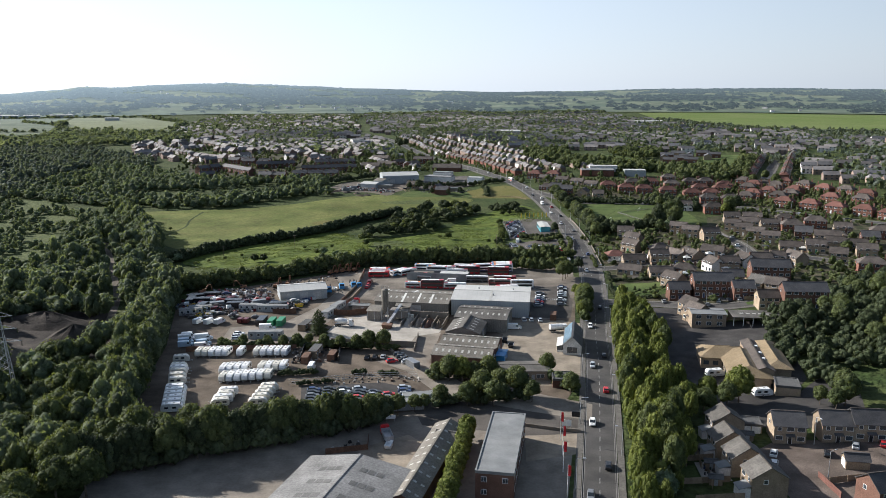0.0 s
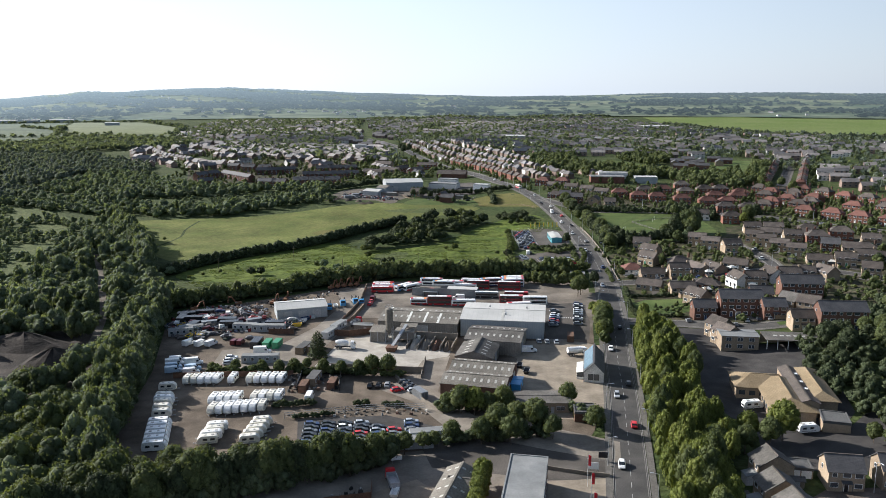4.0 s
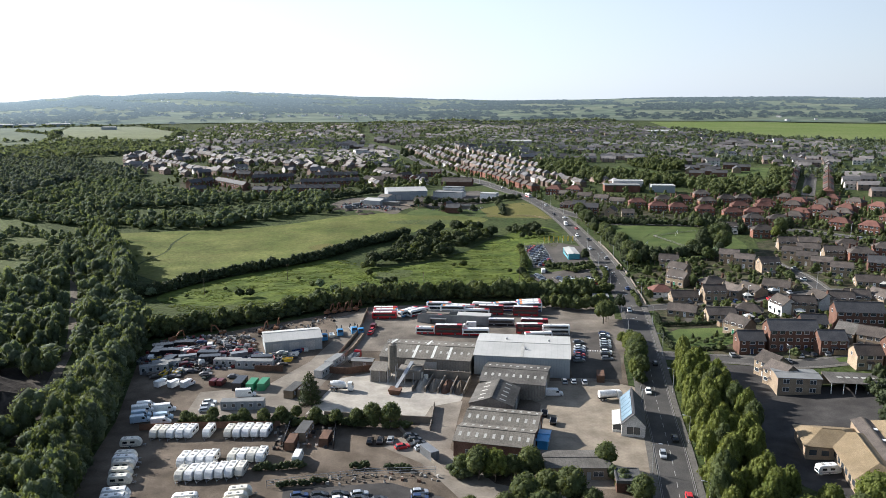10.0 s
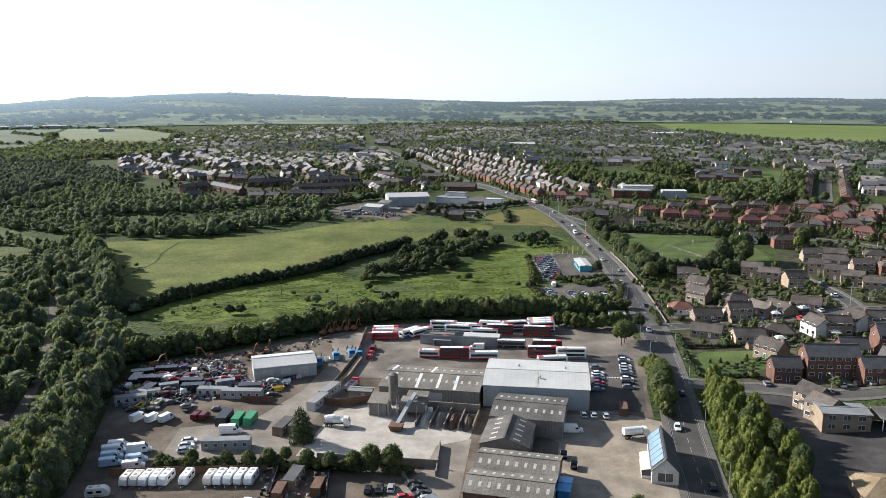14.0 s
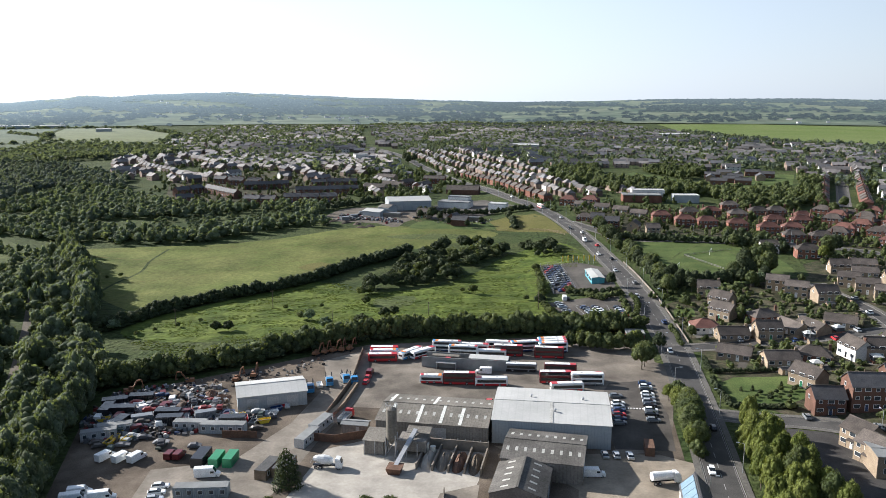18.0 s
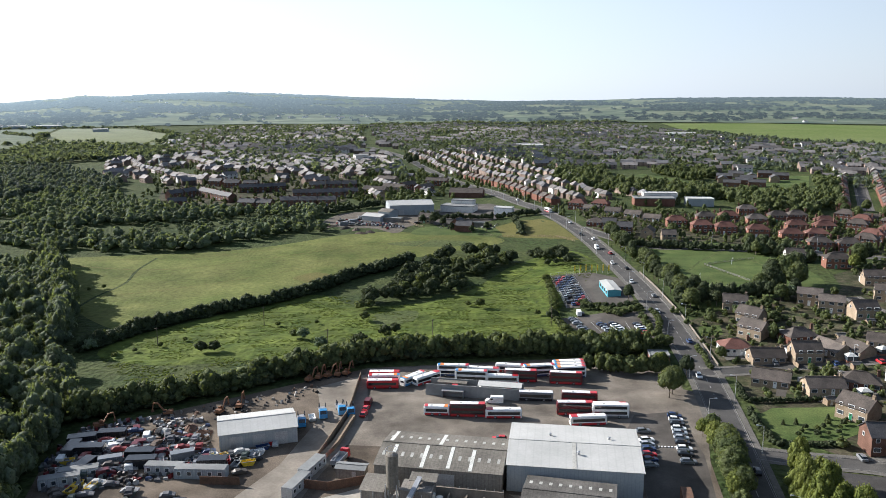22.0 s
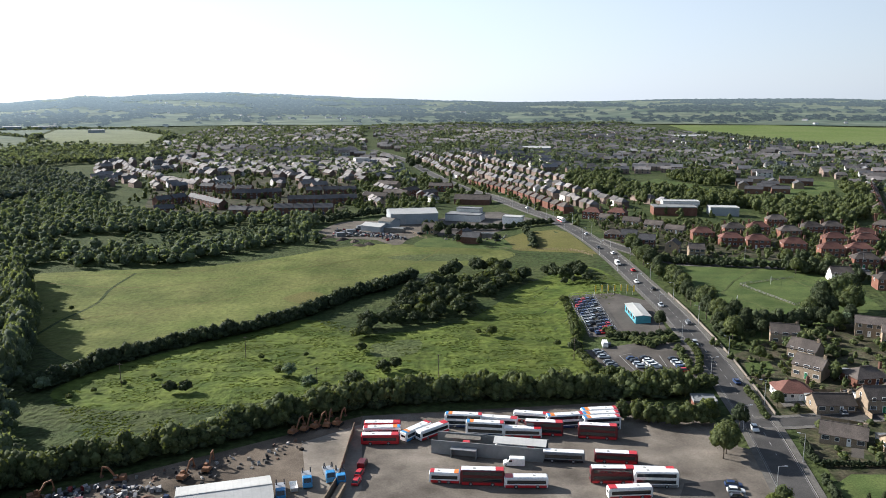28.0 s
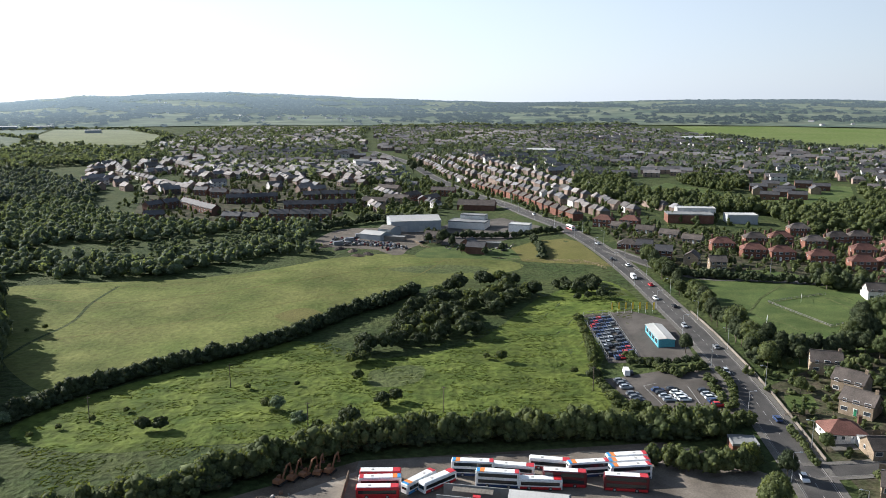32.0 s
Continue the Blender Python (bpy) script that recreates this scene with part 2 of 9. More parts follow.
M["warehouse"] = surf("weathered_grey_sheet_roof", (0.17, 0.168, 0.16), (0.24, 0.235, 0.224), 6, 0.8, 0.3, fine=0.5, streak=(0, 1.0, 0.85), spec=0.25, blotch=0.18)
M["dull_light"] = surf("mossy_rooflight", (0.1, 0.098, 0.09), (0.15, 0.145, 0.135), 2, 0.6, 0.05, fine=0.3)
M["glaze"] = surf("white_rooflight", (0.55, 0.55, 0.5), (0.7, 0.7, 0.65), 2, 0.5, 0.05, fine=0.3)
M["garden"] = surf("mixed_garden_ground", (0.03, 0.04, 0.016), (0.082, 0.07, 0.048), 4, 0.95, 0.6, fine=0.9, spec=0.1, contrast=0.35, blotch=0.4)
M["silver"] = plain("silver_paint", (0.5, 0.52, 0.54), 0.3, 0.4)
M["grey"] = plain("grey_paint", (0.2, 0.21, 0.22), 0.35, 0.2)
M["black"] = plain("black_paint", (0.02, 0.02, 0.023), 0.25)
M["blue"] = plain("blue_paint", (0.025, 0.05, 0.13), 0.3)
M["sky_blue"] = plain("bright_blue_paint", (0.05, 0.27, 0.55), 0.35)
M["pale_blue"] = plain("pale_blue_paint", (0.4, 0.52, 0.62), 0.35)
M["teal"] = plain("teal_paint", (0.08, 0.33, 0.4), 0.4)
M["red"] = plain("red_paint", (0.5, 0.025, 0.03), 0.3)
M["maroon"] = plain("maroon_paint", (0.11, 0.014, 0.018), 0.35)
M["orange"] = plain("orange_paint", (0.75, 0.22, 0.03), 0.35)
M["yellow"] = plain("yellow_paint", (0.72, 0.5, 0.04), 0.4)
M["green"] = plain("green_paint", (0.03, 0.22, 0.1), 0.4)
M["glass"] = plain("dark_glass", (0.02, 0.026, 0.03), 0.06, 0.0, 0.8)
M["pane"] = plain("window_pane", (0.05, 0.06, 0.07), 0.08, 0.0, 0.8)
M["rubber"] = plain("tyre_rubber", (0.025, 0.025, 0.025), 0.9)
M["steel"] = plain("galvanised_steel", (0.42, 0.43, 0.44), 0.5, 0.6)
M["rust"] = surf("rusty_steel", (0.1, 0.06, 0.042), (0.165, 0.092, 0.06), 1.5, 0.9, 0.2, fine=0.2)
M["wood"] = surf("weathered_timber", (0.2, 0.15, 0.1), (0.29, 0.22, 0.15), 1.5, 0.9, 0.3, fine=0.15, vary=0.15)
M["bark"] = surf("bark", (0.1, 0.08, 0.06), (0.16, 0.13, 0.1), 0.8, 0.95, 0.8, fine=0.2)
M["leaf"] = leafy("broad_leaves", (0.064, 0.085, 0.034), (0.126, 0.148, 0.06), 9.0, 0.36)
M["leaf_light"] = leafy("fresh_leaves", (0.1, 0.126, 0.03), (0.165, 0.186, 0.05))
M["leaf_dark"] = leafy("dark_leaves", (0.038, 0.052, 0.026), (0.066, 0.082, 0.038), 6, 0.2)
M["leaf_grey"] = leafy("grey_green_leaves", (0.112, 0.15, 0.09), (0.165, 0.21, 0.128))
M["leaf_purple"] = leafy("copper_leaves", (0.05, 0.02, 0.02), (0.08, 0.035, 0.03))
# hillside leaves lightened and blued in colour to stand for haze
M["scrub_leaf"] = leafy("haze_tinted_hill_leaves", (0.09, 0.12, 0.078), (0.15, 0.182, 0.115), 12, 0.42, 0.14)
M["wood_leaf"] = leafy("shaded_oak_leaves", (0.066, 0.088, 0.046), (0.118, 0.142, 0.074), 9.0, 0.38)
M["bus_ground"] = surf("stained_yard_concrete", (0.105, 0.09, 0.073), (0.2, 0.174, 0.142), 10, 0.9, 0.2, fine=0.4, spec=0.2, blotch=0.32)
M["sandy"] = surf("sandy_concrete", (0.205, 0.172, 0.13), (0.285, 0.243, 0.187), 5, 0.9, 0.1, fine=0.7, spec=0.2, contrast=0.08, blotch=0.22)
M["heath"] = surf("pale_heath_grass", (0.0585, 0.0780, 0.0265), (0.0936, 0.1092, 0.0429), 16, 0.95, 0.8, fine=2, spec=0.1, contrast=0.35)
# scrub leaves likewise: haze is put into this lighter base colour
M["heather"] = leafy("haze_tinted_scrub", (0.1, 0.13, 0.08), (0.16, 0.192, 0.115), 14, 0.42, 0.14)


def haze_glow(m, least, most, start=2200):
    """Paints sunlit haze into surfaces kilometres off as emission, more with distance and sunwards."""
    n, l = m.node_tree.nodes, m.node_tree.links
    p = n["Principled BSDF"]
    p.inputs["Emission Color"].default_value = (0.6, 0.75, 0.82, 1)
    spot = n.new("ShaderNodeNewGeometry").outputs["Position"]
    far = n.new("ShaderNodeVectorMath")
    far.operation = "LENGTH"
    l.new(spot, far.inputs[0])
    haze_ramp = n.new("ShaderNodeMapRange")
    haze_ramp.inputs[1].default_value, haze_ramp.inputs[2].default_value = start, 4500
    haze_ramp.inputs[3].default_value, haze_ramp.inputs[4].default_value = least, most
    l.new(far.outputs["Value"], haze_ramp.inputs[0])
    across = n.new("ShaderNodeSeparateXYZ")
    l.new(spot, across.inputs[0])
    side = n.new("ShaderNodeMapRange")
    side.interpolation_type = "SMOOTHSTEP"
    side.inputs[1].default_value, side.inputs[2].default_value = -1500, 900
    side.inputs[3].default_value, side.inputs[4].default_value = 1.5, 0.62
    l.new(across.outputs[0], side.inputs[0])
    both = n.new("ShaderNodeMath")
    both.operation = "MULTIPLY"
    l.new(haze_ramp.outputs[0], both.inputs[0])
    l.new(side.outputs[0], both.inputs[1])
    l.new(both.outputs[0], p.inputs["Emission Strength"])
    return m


def haze_hills():
    """Far hills, a backdrop kilometres off: pasture and stubble, paled by painted haze."""
    m = surf("haze_glow_hills", (0.05, 0.075, 0.05), (0.13, 0.145, 0.09), 260, 0.95, 0, fine=60, spec=0.05, contrast=0.35)
    return haze_glow(m, 0.05, 0.13)


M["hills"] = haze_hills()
# far pasture, woods, walls and roofs carry the haze as emission too
M["far_pasture"] = haze_glow(surf("haze_glow_pasture", (0.07, 0.092, 0.055), (0.12, 0.14, 0.085), 60, 0.95, 0.3, fine=8, spec=0.1, contrast=0.25), 0.0, 0.16, 1600)
haze_glow(M["pale_crop"], 0.0, 0.16, 1600)
M["hill_woods"] = haze_glow(surf("haze_glow_woods", (0.016, 0.028, 0.018), (0.035, 0.05, 0.03), 90, 0.95, 0, fine=12, spec=0.05, contrast=0.4), 0.07, 0.235)
M["hill_walls"] = haze_glow(surf("haze_glow_walls", (0.26, 0.26, 0.25), (0.4, 0.39, 0.38), 60, 0.9, 0, fine=12, spec=0.1, island=0.3), 0.06, 0.18)
M["hill_roofs"] = haze_glow(surf("haze_glow_roofs", (0.1, 0.09, 0.085), (0.17, 0.15, 0.14), 60, 0.9, 0, fine=12, spec=0.1, island=0.3), 0.04, 0.12)
M["solar"] = plain("blue_grey_panel", (0.16, 0.24, 0.3), 0.15, 0.0, 0.7)


# ---- geometry tools ----
def ss(a, b, v):
    t = min(1, max(0, (v - a) / (b - a)))
    return t * t * (3 - 2 * t)


# the skyline: bearing in degrees from straight ahead, height of the far hills in metres
SKYLINE = ((-60, 60), (-34, 52), (-26.6, 54), (-23.3, 73), (-21.6, 91), (-19.8, 87), (-16.9, 97), (-13.6, 105), (-12, 110), (-9.7, 101), (-6.5, 91), (-2.5, 79), (3.7, 63), (7.8, 56), (11.9, 60), (19.7, 74), (27, 77), (32.6, 71), (60, 68))


def ridge(x, y):
    a = math.degrees(math.atan2(x, max(1.0, y - 200)))
    for (a0, h0), (a1, h1) in zip(SKYLINE, SKYLINE[1:]):
        if a <= a1:
            return h0 + (h1 - h0) * ss(a0, a1, max(a, a0))
    return SKYLINE[-1][1]


def ground(x, y):
    """Height of the land: a level yard, rising to the right and behind, hills on the skyline."""
    h = 9 * ss(85, 215, x) + 7 * ss(215, 600, x)
    h += -2.0 * ss(-40, -130, x) * ss(330, 420, y) * (1 - ss(700, 900, y))
    h += (5 * ss(520, 760, y) + 4 * ss(900, 1600, y)) * (1 - ss(100, 300, x))
    h += 3 * ss(400, 480, y) * ss(60, 100, x) * (1 - ss(110, 215, x))
    r = math.hypot(x, y - 200)
    if r > 2000:
        far = ss(2200, 4500, r)
        h = h * (1 - far) + ridge(x, y) * far
        h += (4 * math.sin(x / 260 + y / 700) + 3 * math.sin(y / 330 - x / 900)) * ss(2000, 2800, r) * (1 - ss(3800, 4400, r))
    return h


class Geo:
    """Collects the corners and faces of one mesh."""

    def __init__(self):
        self.v, self.f, self.m, self.slot = [], [], [], 0

    def use(self, slot):
        """The faces that follow take the material of that slot."""
        self.slot = slot
        return self

    def add(self, pts, faces):
        k = len(self.v)
        self.v += [tuple(p) for p in pts]
        self.f += [tuple(k + i for i in f) for f in faces]
        self.m += [self.slot] * len(faces)
        return self

    def box(self, x0, y0, z0, x1, y1, z1, taper=0.0, tapy=None):
        """A box; taper draws its top in on every side."""
        ty = taper if tapy is None else tapy
        a, b = [(x0, y0), (x1, y0), (x1, y1), (x0, y1)], [(x0 + taper, y0 + ty), (x1 - taper, y0 + ty), (x1 - taper, y1 - ty), (x0 + taper, y1 - ty)]
        return self.add(
            [(*p, z0) for p in a] + [(*p, z1) for p in b],
            [(3, 2, 1, 0), (4, 5, 6, 7), (0, 1, 5, 4), (1, 2, 6, 5), (2, 3, 7, 6), (3, 0, 4, 7)],
        )

    def beam(self, p, q, w=0.1, d=None):
        """A square bar from p to q."""
        p, q = Vector(p), Vector(q)
        along = (q - p).normalized()
        side = along.cross(Vector((0, 0, 1)) if abs(along.z) < 0.95 else Vector((1, 0, 0))).normalized()
        up = side.cross(along)
        d = w if d is None else d
        ring = [side * w / 2 + up * d / 2, side * w / 2 - up * d / 2, -side * w / 2 - up * d / 2, -side * w / 2 + up * d / 2]
        return self.add(
            [p + r for r in ring] + [q + r for r in ring],
            [(0, 1, 2, 3), (7, 6, 5, 4), (0, 4, 5, 1), (1, 5, 6, 2), (2, 6, 7, 3), (3, 7, 4, 0)],
        )

    def tube(self, p, q, r0, r1=None, n=10):
        """A round bar from p to q."""
        p, q, r1 = Vector(p), Vector(q), r0 if r1 is None else r1
        along = (q - p).normalized()
        side = along.cross(Vector((0, 0, 1)) if abs(along.z) < 0.95 else Vector((1, 0, 0))).normalized()
        up = along.cross(side)
        pts = []
        for c, r in ((p, r0), (q, r1)):
            pts += [c + (side * math.cos(6.2832 * i / n) + up * math.sin(6.2832 * i / n)) * r for i in range(n)]
        faces = [(i, (i + 1) % n, n + (i + 1) % n, n + i) for i in range(n)]
        return self.add(pts, faces + [tuple(range(n - 1, -1, -1)), tuple(range(n, 2 * n))])

    def loft(self, rings, close=True):
        """Skin through rings of equal count."""
        n = len(rings[0])
        pts = [p for r in rings for p in r]
        faces = []
        for k in range(len(rings) - 1):
            faces += [(k * n + i, k * n + (i + 1) % n, (k + 1) * n + (i + 1) % n, (k + 1) * n + i) for i in range(n)]
        if close:
            faces += [tuple(range(n - 1, -1, -1)), tuple(range((len(rings) - 1) * n, len(rings) * n))]
        return self.add(pts, faces)

    def slab(self, quad, thick):
        """A sheet of that thickness under four corners given anticlockwise from above."""
        q = [Vector(p) for p in quad]
        nrm = (q[1] - q[0]).cross(q[2] - q[0]).normalized() * thick
        low = [p - nrm for p in q]
        k = len(q)
        return self.add(
            q + low, [tuple(range(k)), tuple(range(2 * k - 1, k - 1, -1))] + [(i, i + k, (i + 1) % k + k, (i + 1) % k) for i in range(k)]
        )

    def mesh(self, name, mat):
        me = bpy.data.meshes.new(name)
        me.from_pydata(self.v, [], self.f)
        for one in mat if isinstance(mat, (list, tuple)) else [mat]:
            me.materials.append(one)
        if len(me.materials) > 1:
            me.polygons.foreach_set("material_index", self.m)
        return me


def part(name, geo, mat, parent=None, label="", at=None, turn=0.0):
    """Links a mesh as one object under its thing."""
    me = geo.mesh(name, mat) if isinstance(geo, Geo) else geo
    ob = new(name, me)
    ob.parent = parent
    if at:
        ob.location, ob.rotation_euler = at, (0, 0, radians(turn))
    if label:
        ob["label"] = label
    return ob


def thing(name, x, y, turn=0.0, label="", category="", group="", z=None):
    """An empty base at a spot on the land, under which the parts hang."""
    ob = new(name)
    ob.empty_display_size = 0.5
    ob.matrix_basis = pose(x, y, ground(x, y) if z is None else z, 0, 0, turn)
    return tagged(ob, label, category, group)


def place(ob, x, y, turn=0.0, z=None, lean=0.0):
    return copy_thing(ob, pose(x, y, ground(x, y) if z is None else z, lean, 0, turn))


def smooth_line(pts, step=4.0, closed=False):
    """Points along a smooth curve through pts."""
    out, n = [], len(pts)
    P = [Vector((*p[:2], 0)) for p in pts]
    for i in range(n if closed else n - 1):
        a, b, c, d = (P[(i + k) % n] if closed else P[min(n - 1, max(0, i + k))] for k in (-1, 0, 1, 2))
        m = max(1, int((c - b).length / step))
        for j in range(m):
            t = j / m
            out.append(0.5 * (2 * b + (c - a) * t + (2 * a - 5 * b + 4 * c - d) * t * t + (3 * b - a - 3 * c + d) * t**3))
    if not closed:
        out.append(P[-1])
    return [(p.x, p.y) for p in out]


def patch(name, pts, mat, lift, label="", category="", curved=False, cell=0.0, kind="structure"):
    """A sheet that lies on the land inside an outline."""
    line = smooth_line(pts, 5.0, True) if curved else list(pts)
    bm = bmesh.new()
    bm.faces.new([bm.verts.new((x, y, 0)) for x, y in line])
    bmesh.ops.triangulate(bm, faces=bm.faces[:])
    if cell:
        for _ in range(7):
            long = [e for e in bm.edges if e.calc_length() > cell]
            if not long or len(bm.faces) > 9000:
                break
            bmesh.ops.subdivide_edges(bm, edges=long, cuts=1)
            bmesh.ops.triangulate(bm, faces=[f for f in bm.faces if len(f.verts) > 3])
    bmesh.ops.recalc_face_normals(bm, faces=bm.faces[:])
    for v in bm.verts:
        v.co.z = ground(v.co.x, v.co.y) + lift
    me = bpy.data.meshes.new(name)
    bm.normal_update()
    if bm.faces[:] and sum(f.normal.z for f in bm.faces) < 0:
        bmesh.ops.reverse_faces(bm, faces=bm.faces[:])
    bm.to_mesh(me)
    bm.free()
    me.materials.append(mat)
    return tagged(new(name, me), label, category, kind=kind)


def ribbon(line, width, lift, shift=0.0, thick=0.0):
    """A strip along a line on the land; shift moves it sideways to the right."""
    g, pts = Geo(), [Vector((*p, 0)) for p in line]
    rows = []
    for i, p in enumerate(pts):
        d = (pts[min(i + 1, len(pts) - 1)] - pts[max(i - 1, 0)]).normalized()
        s = Vector((d.y, -d.x, 0))
        row = []
        for o in (shift - width / 2, shift + width / 2):
            q = p + s * o
            row.append((q.x, q.y, ground(q.x, q.y) + lift))
        rows.append(row)
    for a, b in zip(rows, rows[1:]):
        if thick:
            low = [(x, y, z - thick) for x, y, z in (a[0], a[1], b[1], b[0])]
            g.add([a[0], a[1], b[1], b[0]] + low, [(0, 1, 2, 3), (4, 5, 1, 0), (2, 6, 7, 3)][:1] + [(1, 5, 6, 2), (0, 3, 7, 4)])
        else:
            g.add([a[0], a[1], b[1], b[0]], [(0, 1, 2, 3)])
    return g


def off_line(line, shift):
    pts = [Vector((*p, 0)) for p in line]
    out = []
    for i, p in enumerate(pts):
        d = (pts[min(i + 1, len(pts) - 1)] - pts[max(i - 1, 0)]).normalized()
        out.append((p.x + d.y * shift, p.y - d.x * shift))
    return out


def inside(x, y, poly):
    hit = False
    for (ax, ay), (bx, by) in zip(poly, poly[1:] + poly[:1]):
        if (ay > y) != (by > y) and x < (bx - ax) * (y - ay) / (by - ay) + ax:
            hit = not hit
    return hit


def along(line, gap, start=0.0):
    """Spots at even gaps along a line: x, y and the heading in degrees from +x."""
    out, left = [], start
    for (ax, ay), (bx, by) in zip(line, line[1:]):
        n = math.hypot(bx - ax, by - ay)
        while left <= n:
            out.append((ax + (bx - ax) * left / n, ay + (by - ay) * left / n, math.degrees(math.atan2(by - ay, bx - ax))))
            left += gap
        left -= n
    return out


# ---- foliage ----
def crown(rng, width, low, high, count, size, lobes=9):
    """One crown: rounded masses heaped like a cauliflower, and small leaf clumps lying over them."""
    tall = high - low
    r = rng.uniform(0.16, 0.25, lobes) * width * (0.72 if lobes > 20 else 1.0)
    r[0] = 0.31 * width
    a = 2.4 * np.arange(lobes) + rng.uniform(0, 6.283)
    up = np.linspace(-0.25, 0.98, lobes)
    flat = np.sqrt(1 - up**2)
    reach = (0.5 * width - r) * rng.uniform(0.85, 1.05, lobes)
    c = np.stack([np.cos(a) * flat * reach, np.sin(a) * flat * reach, low + tall * 0.47 + up * (tall * 0.53 - r * tall / width * 0.8)], 1)
    c[0] = (0, 0, low + tall * 0.5)
    squash = min(1.3, tall / width + 0.12)
    rz = r * squash
    masses = []
    for k in range(lobes):
        bump = 1 + rng.normal(scale=0.1, size=(len(ICO_V), 1))
        masses.append(ICO_V * bump * np.array([r[k], r[k], rz[k]]) * 0.88 + c[k])
    k = rng.choice(lobes, count, p=r**2 / np.sum(r**2))
    d = rng.normal(size=(count, 3))
    d[:, 2] = np.abs(d[:, 2]) - 0.4
    d /= np.linalg.norm(d, axis=1)[:, None]
    p = c[k] + d * np.stack([r[k], r[k], rz[k]], 1) * rng.uniform(0.84, 1.14, count)[:, None]
    nrm = d + rng.normal(scale=0.42, size=(count, 3))
    nrm /= np.linalg.norm(nrm, axis=1)[:, None]
    t = np.cross(nrm, rng.normal(size=(count, 3)))
    t /= np.linalg.norm(t, axis=1)[:, None]
    b = np.cross(nrm, t)
    s = (size * rng.uniform(0.6, 1.25, count))[:, None]
    t, b = t * s * 0.5, b * s * 0.5
    bend = nrm * s * 0.18
    return np.stack([p - t * 1.15 - b * 0.7 - bend, p + t * 1.15 - b * 0.7 - bend, p + b * 1.3], 1), np.array(masses)


def conifer_cards(rng, width, high, count, size):
    """Leaf clumps of a cone-shaped conifer with layered, ragged boughs."""
    u = 1 - np.sqrt(rng.uniform(0.0, 1, count))
    a = rng.uniform(0, 6.283, count)
    r = (1 - u) ** 0.5 * width / 2 * (0.8 + 0.2 * np.sin(u * 40 + a * 3)) * rng.uniform(0.75, 1.05, count)
    p = np.stack([np.cos(a) * r, np.sin(a) * r, 0.3 + u * (high - 0.3)], 1)
    out = np.stack([np.cos(a), np.sin(a), np.full(count, 0.35)], 1) + rng.normal(scale=0.4, size=(count, 3))
    out /= np.linalg.norm(out, axis=1)[:, None]
    t = np.cross(out, rng.normal(size=(count, 3)))
    t /= np.linalg.norm(t, axis=1)[:, None]
    b = np.cross(out, t)
    s = (size * rng.uniform(0.6, 1.3, count))[:, None] * 0.5
    return np.stack([p - t * s - b * s * 0.7, p + t * s - b * s * 0.7 - out * s * 0.3, p + b * s * 1.3], 1)


ICO = bmesh.new()
bmesh.ops.create_icosphere(ICO, subdivisions=1, radius=1.0)
ICO_V = np.array([v.co[:] for v in ICO.verts])
ICO_F = np.array([[v.index for v in f.verts] for f in ICO.faces], dtype=np.int32)
ICO.free()


def cards_mesh(name, cards, mat, lobes=None):
    """A mesh of leaf clumps of three or four corners and, under them, rounded masses."""
    n, m, q = len(cards), 0 if lobes is None else len(lobes), cards.shape[1]
    nv, nf = len(ICO_V), len(ICO_F)
    co = cards.reshape(-1) if not m else np.concatenate([cards.reshape(-1), lobes.reshape(-1)])
    loops = np.arange(q * n, dtype=np.int32)
    start = np.arange(0, q * n, q, dtype=np.int32)
    if m:
        more = (ICO_F[None] + (q * n + np.arange(m, dtype=np.int32) * nv)[:, None, None]).reshape(-1)
        loops = np.concatenate([loops, more.astype(np.int32)])
        start = np.concatenate([start, q * n + np.arange(0, 3 * nf * m, 3, dtype=np.int32)])
    me = bpy.data.meshes.new(name)
    me.vertices.add(q * n + m * nv)
    me.vertices.foreach_set("co", co.astype(np.float32))
    me.loops.add(len(loops))
    me.loops.foreach_set("vertex_index", loops)
    me.polygons.add(len(start))
    me.polygons.foreach_set("loop_start", start)
    me.polygons.foreach_set("use_smooth", np.arange(len(start)) >= n)
    me.update(calc_edges=True)
    me.materials.append(mat)
    return me


def trunk_geo(rng, high, thick, spread):
    g = Geo()
    lean = Vector((rng.uniform(-0.4, 0.4), rng.uniform(-0.4, 0.4), high * 0.55))
    g.tube((0, 0, -0.3), lean, thick, thick * 0.55, 7)
    for i in range(5):
        a = i * 1.3 + rng.uniform(0, 1)
        q = lean * rng.uniform(0.5, 0.95)
        g.tube(q, q + Vector((math.cos(a) * spread * 0.55, math.sin(a) * spread * 0.55, high * 0.28)), thick * 0.4, thick * 0.12, 5)
    return g


rng = np.random.default_rng(7)
TREES = {}


def tree_kind(key, label, width, high, low, count, size, mat, narrow=0.0, variants=2, category="tree", name="tree"):
    TREES[key] = []
    for _ in range(variants):
        cards, inner = (conifer_cards(rng, width, high, count, size), None) if narrow else crown(rng, width, low, high, count, size, 28 if mat is M["leaf_light"] else 16 if category == "tree" else 9)
        leaves = cards_mesh("crown", cards, mat, inner)
        root = new(name, None if category == "tree" else leaves)
        tagged(root, label, category)
        if category == "tree":
            part("trunk", trunk_geo(rng, high, 0.018 * high + 0.05, width / 2), M["bark"], root)
            part("crown", leaves, mat, root)
        root.location = (0, -3000, -400)
        TREES[key].append(root)


